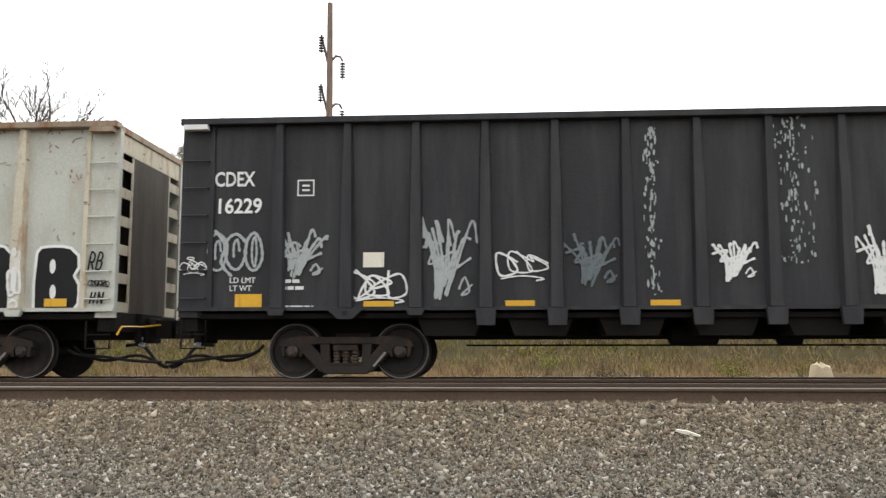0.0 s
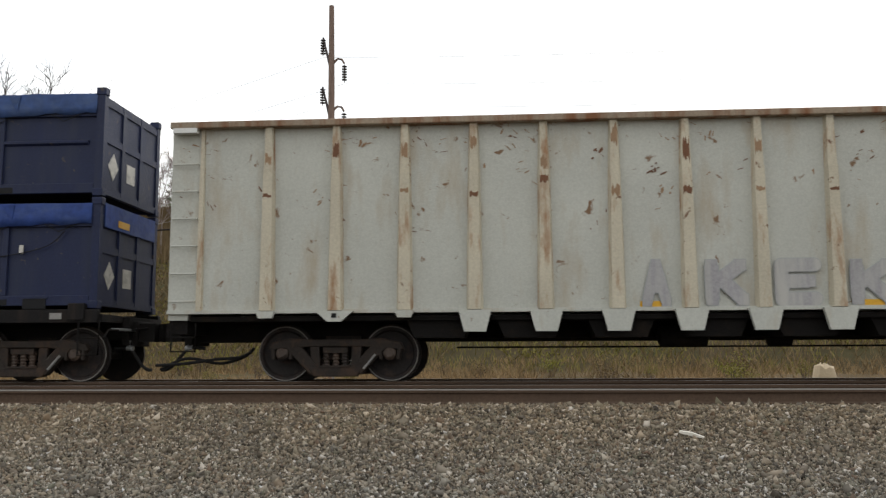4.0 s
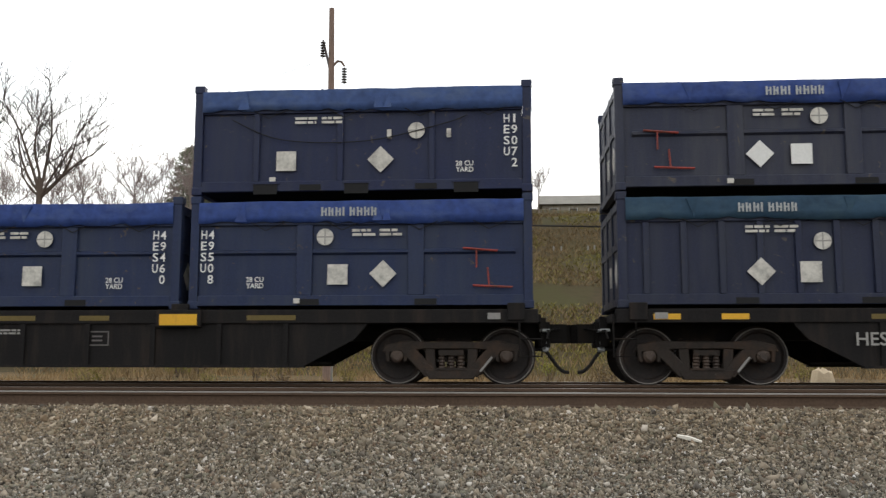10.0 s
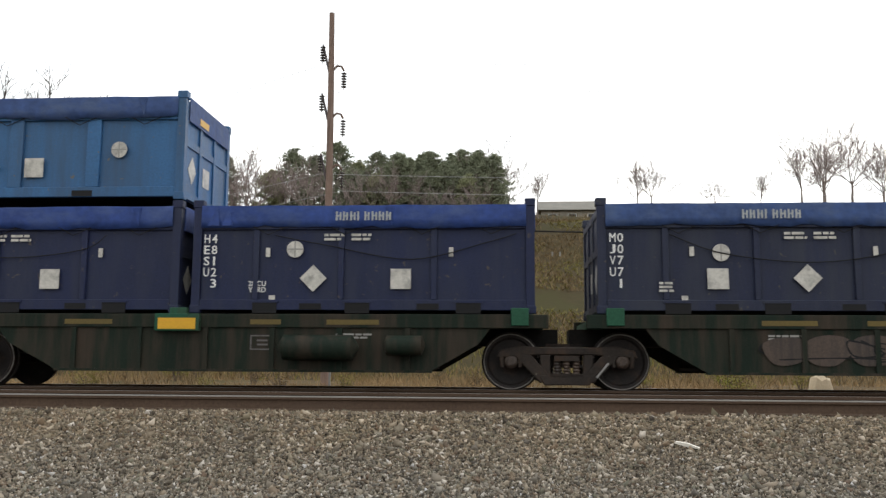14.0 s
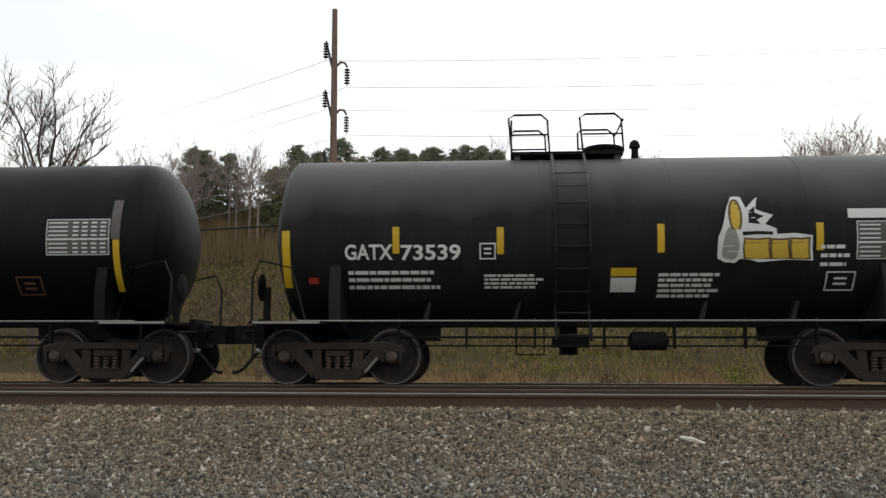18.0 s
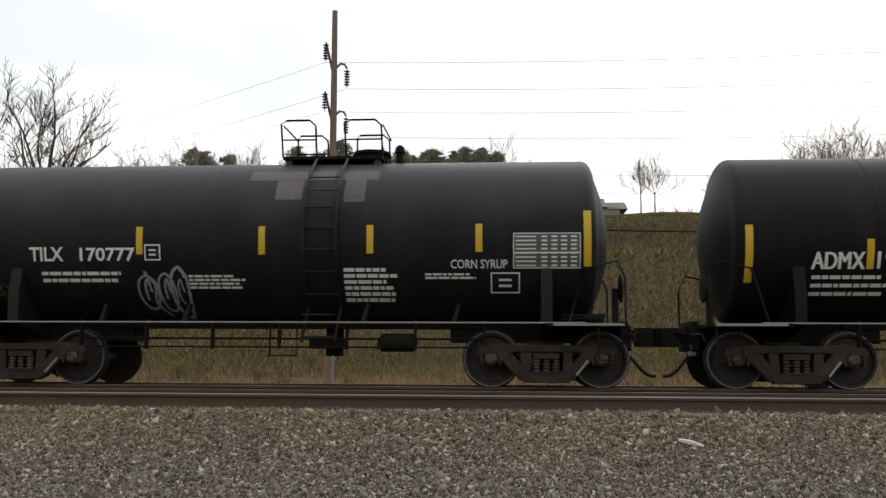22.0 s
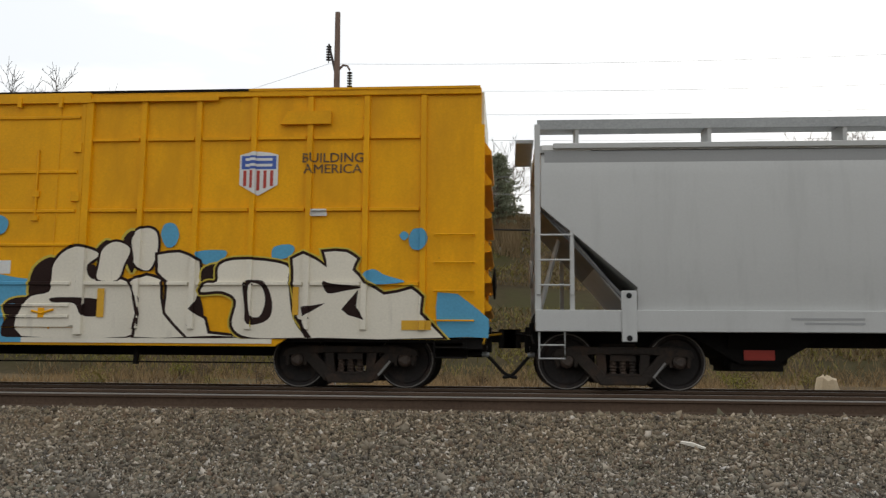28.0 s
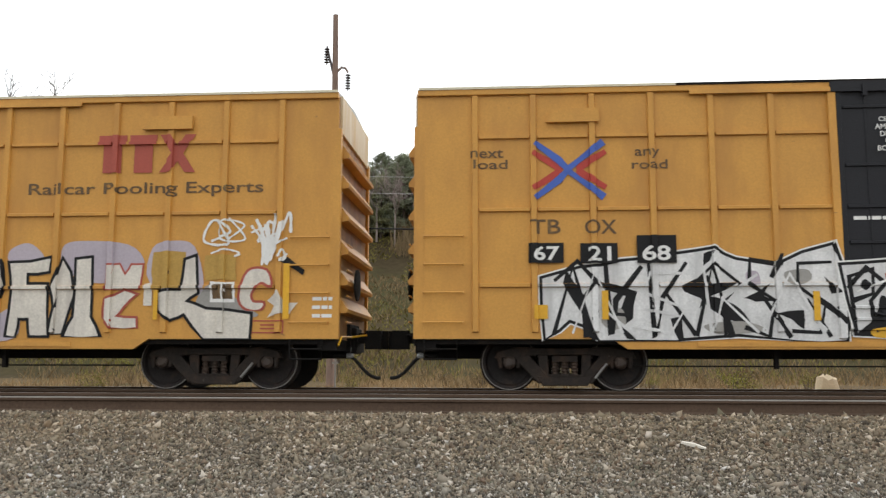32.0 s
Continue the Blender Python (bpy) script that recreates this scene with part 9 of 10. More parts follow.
mark(g2, "L", "L", "green", -21.22, -20.42, 1.11, 2.04)
mark(g2, "L", "A", "green", -20.07, -19.32, 1.11, 2.07)
mark(g2, "L", "C", "green", -18.94, -18.31, 1.1, 2.03)
mark(g2, "T", "LEWX", "black", -24.65, -23.91, 3.35, 3.54)
mark(g2, "T", "2078", "black", -24.59, -23.95, 2.88, 3.09)
mark(g2, "Q", "16", "red", -24.65, -23.89, 2.5, 2.77)
mark(g2, "P", "-", "amber", -9.75, -9.36, 1.1, 1.24)
mark(g2, "P", "over", "amber", -7.48, -7.1, 1.18, 1.31)
mark(g2, "P", "-", "white", -24.69, -23.88, 3.31, 3.57)
mark(g2, "P", "-", "white", -24.71, -23.84, 2.84, 3.12)
mark(g2, "P", "over", "amber", -24.45, -24.05, 1.16, 1.34)
mark(g2, "P", "-", "amber", -21.98, -21.71, 1.08, 1.23)
mark(g3, "L", "A", "ghost", -37.46, -37.01, 1.16, 1.91)
mark(g3, "L", "K", "ghost", -36.51, -35.82, 1.16, 1.9)
mark(g3, "L", "E", "ghost", -35.46, -34.72, 1.16, 1.89)
mark(g3, "L", "K", "ghost", -34.32, -33.6, 1.16, 1.88)
mark(g3, "L", "R", "ghost", -33.23, -32.46, 1.15, 1.87)
mark(g3, "L", "C", "ghost", -32.08, -31.33, 1.15, 1.93)
mark(g3, "L", "O", "ghost", -30.89, -30.15, 1.14, 1.94)
mark(g3, "L", "M", "ghost", -29.78, -28.99, 1.22, 1.91)
mark(g3, "P", "over", "white", -30.75, -30.34, 1.34, 1.67)
for a, b, c, d in ((-30.71, -30.54, 1.51, 1.62), (-30.69, -30.53, 1.39, 1.47), (-30.49, -30.39, 1.39, 1.62)):
    mark(g3, "P", "lifted", "black", a, b, c, d)
mark(g3, "Q", "18", "black", -33.15, -32.69, 1.87, 2.19)
mark(g3, "Q", "19", "black", -27.42, -26.79, 1.82, 2.08)
mark(g3, "D", "RB", "black", -26.6, -26.3, 1.78, 2.12)
mark(g3, "D", "HN", "black", -26.58, -26.3, 1.3, 1.6)
mark(g3, "P", "-", "old_green", -27.55, -26.71, 2.08, 4.07)
mark(g3, "P", "-", "amber", -37.49, -37.04, 1.11, 1.25)
mark(g3, "P", "-", "amber", -34.2, -33.69, 1.1, 1.25)
mark(g3, "P", "-", "amber", -31.93, -31.48, 1.09, 1.24)
mark(g3, "P", "-", "amber", -29.65, -29.17, 1.11, 1.24)
mark(g3, "P", "-", "amber", -27.38, -26.86, 1.13, 1.33)
mark(t1, "T", "UTLX", "yellow", -163.31, -162.36, 2.03, 2.28)
mark(t1, "T", "678906", "yellow", -162.2, -161.23, 2.03, 2.27)
mark(t1, "F", "-", "yellow", -160.56, -160.29, 2.03, 2.27)
mark(t1, "Q", "30", "spray", -164.48, -163.02, 1.62, 2.27)
mark(t1, "B", "2", "dim_yellow", -163.29, -161.8, 1.55, 1.79)
mark(t1, "B", "2", "yellow", -150.77, -150.17, 1.84, 1.94)
mark(t1, "T", "LOW MW", "white", -152.44, -151.7, 1.75, 1.92)
mark(t1, "F", "-", "white", -151.54, -151.15, 1.61, 1.87)
mark(t1, "B", "2", "yellow", -159.21, -158.54, 3.02, 3.23)
mark(t1, "Q", "31", "spray", -161.58, -159.41, 1.33, 1.97)
mark(t1, "Q", "32", "spray", -158.65, -157.05, 1.18, 1.99)
mark(t1, "Q", "33", "spray", -156.24, -155.13, 1.24, 1.77)
mark(t1, "Q", "34", "spray", -154.91, -154.34, 1.2, 1.56)
mark(t1, "Q", "35", "spray", -153.16, -152.02, 1.43, 1.85)
mark(t1, "P", "-", "yellow", -164.34, -164.23, 1.98, 2.85)
mark(t1, "P", "-", "yellow", -161.23, -161.11, 2.2, 2.63)
mark(t1, "P", "-", "yellow", -158.77, -158.66, 2.2, 2.61)
mark(t1, "P", "-", "yellow", -155.51, -155.4, 2.18, 2.61)
mark(t1, "P", "-", "yellow", -152.93, -152.81, 2.18, 2.61)
mark(t1, "P", "-", "yellow", -149.59, -149.46, 1.96, 2.82)
mark(t1, "P", "-", "placard", -150.76, -149.74, 2, 2.48)
for a, b, z in ((-174.15, -173.5, 2.0), (-172.3, -171.65, 2.05), (-172.95, -172.35, 1.5)):
    mark(t2, "P", "under", "black", a, b, z, z + 0.68)
mark(t2, "T", "GATX", "white", -176.21, -175.43, 2.01, 2.26)
mark(t2, "T", "73539", "white", -175.3, -174.33, 2, 2.25)
mark(t2, "F", "-", "white", -174.03, -173.77, 2.01, 2.27)
mark(t2, "B", "3", "white", -176.17, -174.51, 1.53, 1.87)
mark(t2, "B", "4", "white", -173.96, -172.99, 1.55, 1.79)
mark(t2, "B", "5", "white", -171.19, -170.21, 1.4, 1.8)
mark(t2, "M", "-", "white", -168.17, -167.12, 1.98, 2.57)
mark(t2, "F", "-", "white", -168.6, -168.15, 1.51, 1.8)
mark(t2, "B", "3", "white", -168.71, -168.24, 1.84, 2.24)
mark(t2, "P", "-", "yellow", -177.24, -177.11, 1.58, 2.49)
mark(t2, "P", "-", "yellow", -175.43, -175.32, 2.11, 2.54)
mark(t2, "P", "-", "yellow", -173.75, -173.64, 2.09, 2.52)
mark(t2, "P", "-", "yellow", -171.22, -171.11, 2.1, 2.55)
mark(t2, "P", "-", "yellow", -168.78, -168.67, 2.12, 2.55)
mark(t2, "P", "-", "yellow", -171.94, -171.54, 1.74, 1.87)
mark(t2, "P", "-", "white", -171.94, -171.54, 1.5, 1.72)
mark(t2, "P", "-", "red", -176.83, -176.67, 1.64, 1.74)
mark(t2, "P", "-", "yellow", -167.11, -166.97, 1.63, 2.51)
mark(t2, "P", "-", "white", -168.29, -167.26, 2.62, 2.77)
mark(t2, "P", "-", "red", -167.44, -167.29, 1.65, 1.75)
shape(t2, "a", "white", "-", -170.3, -168.83, 1.93, 2.98, "0,7 1,38 7,60 16,100 26,100 31,82 44,100 41,80 59,71 50,57 62,50 62,42 99,40 100,3 44,1 24,6 18,0 8,1")
shape(t2, "a", "black", "-", -169.82, -169.57, 2.53, 2.83, "4,70 48,100 40,63 100,43 52,23 76,0 0,7")
shape(t2, "s", "dim", "-", -170.23, -169.96, 1.99, 2.49, "0,18 26,86 67,100 100,48 81,4 33,0")
shape(t2, "s", "corn_yellow", "dark", -170.09, -169.94, 2.47, 2.89, "0,50 20,95 67,100 100,50 80,0 27,2")
shape(t2, "a", "corn_yellow", "dark", -169.87, -169.5, 2.01, 2.29, "0,0 0,100 95,100 100,0")
shape(t2, "a", "corn_yellow", "dark", -169.46, -169.2, 2.01, 2.28, "4,0 0,100 92,100 100,0")
shape(t2, "a", "corn_yellow", "dark", -169.16, -168.9, 2, 2.29, "4,3 0,100 96,100 100,0")
shape(t2, "a", "black", "-", -169.91, -169.45, 2.35, 2.41, "0,100 100,100 100,17 0,0")
mark(t3, "A", "-", "leaf", -184.36, -183.1, 2.57, 3.43)
mark(t3, "K", "-", "white", -184.4, -183.04, 2.09, 2.5)
mark(t3, "M", "-", "white", -181.22, -180.14, 2.12, 2.72)
mark(t3, "F", "-", "rust", -181.81, -181.37, 1.48, 1.78)
mark(t3, "B", "3", "white", -183.27, -182.54, 1.52, 1.77)
mark(t3, "B", "1", "white", -185.57, -184.77, 1.71, 1.77)
mark(t3, "Q", "40", "white", -189.39, -188.04, 1.31, 1.93)
mark(t3, "Q", "41", "yellow", -184.4, -183.77, 1.74, 1.88)
mark(t3, "T", "ADMX", "white", -193.56, -192.69, 2.03, 2.28)
mark(t3, "T", "30828", "white", -192.49, -191.49, 2.03, 2.29)
mark(t3, "F", "-", "white", -191.23, -190.97, 2.04, 2.31)
mark(t3, "B", "2", "white", -193.55, -191.87, 1.66, 1.9)
mark(t3, "P", "-", "yellow", -191.33, -191.22, 1.93, 2.36)
mark(t3, "P", "-", "yellow", -188.4, -188.3, 1.92, 2.37)
mark(t3, "P", "-", "yellow", -185.55, -185.43, 1.94, 2.38)
mark(t3, "P", "-", "yellow", -182.55, -182.43, 1.93, 2.37)
mark(t3, "P", "-", "yellow", -180.08, -179.97, 1.53, 2.37)
mark(t3, "P", "-", "red", -186.11, -185.84, 1.63, 1.78)
mark(t3, "P", "-", "yellow", -194.29, -194.19, 1.52, 2.36)
for a in (-191.33, -188.4, -185.55, -182.55):
    mark(t3, "P", "-", "faded", a - 0.03, a + 0.14, 2.38, 2.88)
for a in (-194.31, -180.12):
    mark(t3, "P", "-", "faded", a, a + 0.16, 2.38, 3.05)
mark(t4, "T", "ADMX", "white", -206.34, -205.54, 1.88, 2.14)
mark(t4, "T", "19515", "white", -205.34, -204.54, 1.88, 2.15)
mark(t4, "F", "-", "white", -204.43, -204.17, 1.86, 2.13)
mark(t4, "M", "-", "white", -198.27, -197.23, 2.05, 2.61)
mark(t4, "F", "-", "white", -198.57, -198.08, 1.55, 1.82)
mark(t4, "B", "4", "white", -201.56, -200.94, 1.55, 1.84)
mark(t4, "B", "2", "white", -200.39, -199.73, 1.69, 1.83)
mark(t4, "B", "3", "white", -206.31, -205.1, 1.45, 1.82)
mark(t4, "P", "-", "yellow", -207.35, -207.23, 1.68, 2.57)
mark(t4, "P", "-", "yellow", -205.5, -205.39, 1.88, 2.34)
mark(t4, "P", "-", "yellow", -203.81, -203.69, 1.89, 2.34)
mark(t4, "P", "-", "yellow", -201.48, -201.36, 1.9, 2.35)
mark(t4, "P", "-", "yellow", -199.18, -199.07, 1.92, 2.35)
mark(t4, "P", "-", "yellow", -197.19, -197.1, 1.7, 2.58)
mark(t4, "P", "-", "white", -203.26, -203.01, 1.63, 1.82)
for a, b, z, h in ((-215.4, -213.2, 3.42, 0.2), (-214.9, -214.45, 3.05, 0.4), (-213.75, -213.4, 3.0, 0.42)):
    mark(t5, "P", "under", "faded", a, b, z, z + h)
mark(t5, "T", "TILX", "white", -218.99, -218.41, 2.03, 2.26)
mark(t5, "T", "170777", "white", -218.13, -217.19, 2.03, 2.25)
mark(t5, "F", "-", "white", -217.03, -216.76, 2.04, 2.3)
mark(t5, "T", "CORN SYRUP", "white", -211.98, -211.07, 1.9, 2.04)
mark(t5, "M", "-", "white", -210.98, -209.91, 1.9, 2.46)
mark(t5, "F", "-", "white", -211.34, -210.87, 1.52, 1.84)
mark(t5, "B", "6", "white", -213.73, -212.85, 1.37, 1.93)
mark(t5, "B", "4", "white", -216.32, -215.35, 1.58, 1.82)
mark(t5, "B", "2", "white", -212.4, -211.56, 1.73, 1.84)
mark(t5, "B", "2", "white", -218.82, -217.28, 1.67, 1.89)
mark(t5, "Q", "50", "spray", -217.14, -216.37, 1.12, 1.95)
mark(t5, "Q", "51", "rust", -220.09, -219.48, 1.46, 1.77)
mark(t5, "P", "-", "yellow", -217.17, -217.06, 2.14, 2.59)
mark(t5, "P", "-", "yellow", -215.12, -215.01, 2.13, 2.59)
mark(t5, "P", "-", "yellow", -213.34, -213.23, 2.14, 2.6)
mark(t5, "P", "-", "yellow", -211.58, -211.47, 2.16, 2.61)
mark(t5, "P", "-", "yellow", -209.86, -209.74, 1.93, 2.82)
mark(t5, "P", "-", "placard", -210.18, -209.45, 1.04, 1.21)
mark(t5, "P", "-", "yellow", -220.01, -219.9, 1.91, 2.81)
mark(t6, "T", "VTGX", "white", -231.67, -231.17, 1.9, 2.13)
mark(t6, "T", "17531", "white", -231.06, -230.54, 1.9, 2.13)
mark(t6, "B", "2", "white", -231.67, -230.22, 1.44, 1.63)
mark(t6, "B", "4", "white", -229.84, -229.35, 1.59, 1.93)
mark(t6, "B", "5", "white", -226.53, -226.11, 1.6, 1.94)
mark(t6, "Q", "52", "white", -227.23, -226.57, 1.63, 1.82)
mark(t6, "M", "-", "white", -223.72, -222.68, 1.9, 2.41)
mark(t6, "F", "-", "white", -224.14, -223.68, 1.65, 1.92)
mark(t6, "Y", "-", "faded", -226.45, -223.5, 2.66, 2.96)
mark(t6, "B", "3", "white", -225.79, -225.41, 1.81, 1.93)
mark(t6, "B", "2", "white", -224.61, -224.33, 1.81, 1.92)
mark(t6, "P", "-", "yellow", -232.73, -232.61, 1.65, 2.54)
mark(t6, "P", "-", "yellow", -230.48, -230.37, 1.86, 2.33)
mark(t6, "P", "-", "yellow", -228.48, -228.37, 1.88, 2.33)
mark(t6, "P", "-", "yellow", -226.67, -226.58, 1.89, 2.34)
mark(t6, "P", "-", "yellow", -224.79, -224.68, 1.88, 2.33)
mark(t6, "P", "-", "white", -227.12, -226.87, 1.89, 2.08)
mark(t6, "P", "-", "yellow", -222.62, -222.47, 1.65, 2.55)
mark(t6, "P", "-", "white", -223.7, -223.17, 2.48, 2.6)
mark(c1, "T", "CITX", "black", -244.26, -243.63, 2.53, 2.75)
mark(c1, "T", "200772", "black", -244.47, -243.4, 2.19, 2.41)
mark(c1, "F", "-", "dim", -242.89, -242.64, 2.26, 2.52)
mark(c1, "F", "-", "black", -238.16, -237.8, 1.62, 1.87)
mark(c1, "B", "2", "dim", -244.47, -243.62, 1.81, 2.04)
mark(c1, "B", "3", "dim", -237.53, -236.84, 1.59, 1.85)
mark(c1, "Q", "60", "brown", -238.49, -235.86, 1.91, 2.45)
mark(c1, "Q", "61", "black", -243.59, -243.08, 1.64, 1.81)
mark(c1, "P", "-", "orange", -244.96, -244.01, 1.49, 1.61)
mark(c1, "P", "-", "orange", -242.79, -242.38, 1.49, 1.6)
mark(c1, "P", "-", "orange", -240.75, -240.26, 1.49, 1.6)
mark(c1, "P", "-", "orange", -238.63, -238.31, 1.48, 1.59)
mark(c1, "P", "-", "orange", -237.03, -236.19, 1.5, 1.6)
shape(c1, "a", "pale_pink", "black", -241.71, -241.09, 1.09, 2.29, "0,96 44,98 97,100 94,71 100,37 74,26 55,0 34,15 16,37 10,67")
shape(c1, "a", "pale_pink", "black", -241.11, -240.53, 1.09, 2.3, "5,99 55,100 59,69 53,44 100,0 53,15 41,0 10,36 0,66")
shape(c1, "a", "pale_pink", "black", -240.75, -239.95, 1.09, 2.3, "3,100 38,98 69,96 74,66 67,29 100,0 50,11 39,0 19,21 0,40")
shape(c1, "a", "pale_pink", "black", -240.14, -239.31, 1.07, 2.23, "0,100 39,97 66,97 64,63 63,40 100,0 54,13 45,3 17,24 1,47")
shape(c1, "a", "pale_pink", "black", -239.59, -238.9, 1.09, 2.19, "6,98 46,100 93,98 87,68 84,44 100,0 59,12 49,0 25,22 0,44")
shape(c1, "a", "pale_pink", "black", -238.95, -238.28, 1.09, 2.18, "4,99 55,100 100,96 97,48 54,44 36,0 21,0 9,32 0,64")
shape(c1, "s", "black", "-", -241.49, -241.31, 1.8, 2.02, "0,64 61,100 100,50 61,0")
shape(c1, "s", "black", "-", -238.71, -238.53, 1.79, 1.99, "0,65 61,100 100,45 50,0")
shape(c1, "a", "black", "-", -240.66, -240.25, 1.41, 1.57, "0,31 76,56 100,100 93,0")
shape(c1, "a", "black", "-", -239.98, -239.55, 1.55, 1.67, "0,42 63,75 100,100 79,0")
mark(c2, "B", "2", "hop_band", -252.45, -252.1, 1.53, 1.68)
mark(c2, "B", "2", "hop_band", -250.79, -249.3, 1.5, 1.68)
mark(c2, "B", "2", "hop_band", -259.06, -258.17, 1.07, 1.18)
mark(c2, "B", "2", "hop_band", -255.39, -254.42, 1.02, 1.13)
mark(c2, "B", "2", "hop_band", -251.58, -250.62, 1.03, 1.14)
mark(c2, "P", "-", "yellow", -259.21, -259.11, 1.32, 1.79)
mark(c2, "P", "-", "yellow", -256.81, -256.72, 1.33, 1.78)
mark(c2, "P", "-", "yellow", -254.18, -254.07, 1.32, 1.78)
mark(c2, "P", "-", "yellow", -251.61, -251.51, 1.31, 1.77)
mark(c2, "P", "-", "yellow", -249.21, -249.08, 1.32, 2.25)
mark(b1, "H", "-", "shield", -270.82, -270.18, 3.1, 3.84)
mark(b1, "T", "BUILDING", "dark", -269.78, -268.77, 3.65, 3.81)
mark(b1, "T", "AMERICA", "dark", -269.76, -268.8, 3.47, 3.62)
mark(b1, "P", "amber", "amber", -273.1, -272.98, 1.11, 1.58)
mark(b1, "T", "04", "dark", -283.03, -282.69, 3.03, 3.22)
mark(b1, "T", "BK", "dark", -284.67, -284.3, 3.4, 3.61)
mark(b1, "T", "TY", "dark", -283.83, -283.45, 3.41, 3.62)
mark(b1, "T", "16", "dark", -284.59, -284.3, 3.02, 3.23)
mark(b1, "T", "01", "dark", -283.93, -283.65, 3.03, 3.24)
mark(b1, "P", "amber", "amber", -283.9, -283.74, 1.17, 1.61)
mark(b1, "P", "amber", "amber", -283.79, -283.4, 0.91, 1.07)
mark(b1, "Q", "70", "dark", -283.95, -283.42, 2.36, 2.49)
mark(b1, "P", "amber", "amber", -269.87, -269.77, 1.16, 1.61)
mark(b1, "P", "amber", "amber", -268.11, -267.64, 0.93, 1.08)
mark(b1, "P", "white", "white", -269.61, -269.35, 2.76, 2.87)
mark(b1, "Q", "77", "black", -267.21, -266.78, 0.83, 1.09)
mark(b1, "P", "-", "white", -274.84, -274.61, 1.82, 2.04)
mark(b1, "P", "-", "red", -275.16, -275.01, 1.79, 1.95)
mark(b1, "P", "-", "white", -275.82, -275.73, 3.11, 3.27)
shape(b1, "a", "teal", "-", -284.81, -283.93, 0.8, 1.95, "0,97 24,100 78,97 100,72 90,49 72,0 0,0")
shape(b1, "s", "sky", "-", -284.57, -284.17, 1.73, 1.91, "0,78 52,100 100,56 73,6 20,0")
shape(b1, "a", "amber", "-", -284.46, -284.26, 1.24, 1.66, "0,90 100,100 85,0 0,0")
shape(b1, "s", "sky", "-", -284.77, -284.5, 0.82, 0.98, "0,69 63,100 100,50 63,0 4,0")
shape(b1, "s", "sky", "-", -284.18, -284.02, 1.07, 1.31, "0,54 69,100 100,33 37,0")
shape(b1, "a", "flame", "-", -282.07, -278.68, 0.8, 0.82, "0,0 100,100 99,0 1,0")
shape(b1, "s", "teal", "-", -282.07, -281.67, 2.19, 2.64, "0,51 55,100 100,96 52,24 48,0")
shape(b1, "s", "sky", "-", -280.3, -280.03, 2.37, 2.64, "0,52 100,100 67,0")
shape(b1, "s", "teal", "-", -279.29, -278.69, 2.19, 2.6, "0,100 65,95 100,27 87,0 38,54")
shape(b1, "s", "sky", "-", -279.04, -278.73, 2.24, 2.55, "0,100 52,90 100,16 77,0")
shape(b1, "s", "teal", "-", -278.12, -277.21, 2.35, 2.64, "0,76 100,100 91,17 62,0 7,38")
shape(b1, "s", "sky", "-", -277.76, -277.34, 2.42, 2.58, "0,94 86,100 100,25 33,0")
shape(b1, "s", "teal", "-", -277.41, -276.98, 1.53, 2.19, "16,100 100,67 81,50 44,29 7,0 0,41")
shape(b1, "s", "navy", "flame:violet", -283.47, -281.8, 0.8, 2.53, "5,62 8,84 22,97 43,100 57,93 66,98 87,90 78,73 60,70 35,66 64,61 84,57 96,45 100,30 96,12 82,0 32,0 9,8 0,27 2,50")
shape(b1, "s", "flame", "-", -283.02, -282.62, 1.88, 2.06, "0,56 42,100 100,50 65,0 17,0")
shape(b1, "s", "amber", "flame", -283.12, -282.45, 1.51, 1.77, "0,85 100,100 99,15 85,0 55,65")
shape(b1, "s", "navy", "flame:violet", -281.8, -281.26, 2.17, 2.61, "0,57 20,98 57,100 93,75 100,30 83,2 19,0 2,23")
shape(b1, "a", "navy", "flame:violet", -281.93, -280.99, 0.83, 2.07, "0,100 100,98 89,69 66,73 73,37 83,33 97,2 16,0 27,42 29,71 2,71")
shape(b1, "a", "navy", "flame:violet", -281.16, -279.8, 0.81, 2.61, "18,91 40,100 69,83 60,64 48,46 69,44 100,6 88,0 21,3 22,15 0,32 18,52")
shape(b1, "s", "navy", "flame:violet", -280.25, -278.73, 0.8, 2.57, "48,100 78,91 95,69 100,47 95,23 82,6 52,0 30,4 11,22 0,47 3,72 18,93")
shape(b1, "s", "amber", "flame", -279.77, -279.23, 1.61, 1.83, "0,50 20,100 72,100 100,50 85,0 22,5")
shape(b1, "s", "white", "black", -279.57, -279.34, 1.53, 1.63, "0,60 61,100 100,40 39,0")
shape(b1, "a", "navy", "flame:violet", -278.77, -276.34, 0.8, 2.46, "11,100 56,92 51,42 19,41 23,34 55,34 68,59 89,62 100,25 84,2 69,0 29,0 22,2 4,0 0,8 5,34 15,59 3,77")
shape(b1, "a", "amber", "-", -278.1, -277.66, 1.69, 1.87, "7,100 100,17 0,0")
shape(b1, "a", "flame", "-", -277.7, -277.61, 1.99, 2.3, "0,100 67,94 100,0 44,0")
shape(b1, "a", "flame", "-", -278.73, -278.07, 0.8, 0.87, "0,0 82,100 100,0")
shape(b1, "s", "teal", "-", -276.63, -275.96, 0.8, 1.67, "9,90 48,98 88,100 100,72 96,0 0,0 24,10 48,36 40,67")
shape(b1, "s", "sky", "-", -276.34, -276.02, 1.24, 1.62, "0,89 69,100 100,37 69,0 19,21")
shape(b1, "a", "sky", "-", -275.99, -274.26, 0.8, 1.81, "0,0 3,36 16,94 28,97 31,92 71,100 100,92 97,62 77,42 75,0")
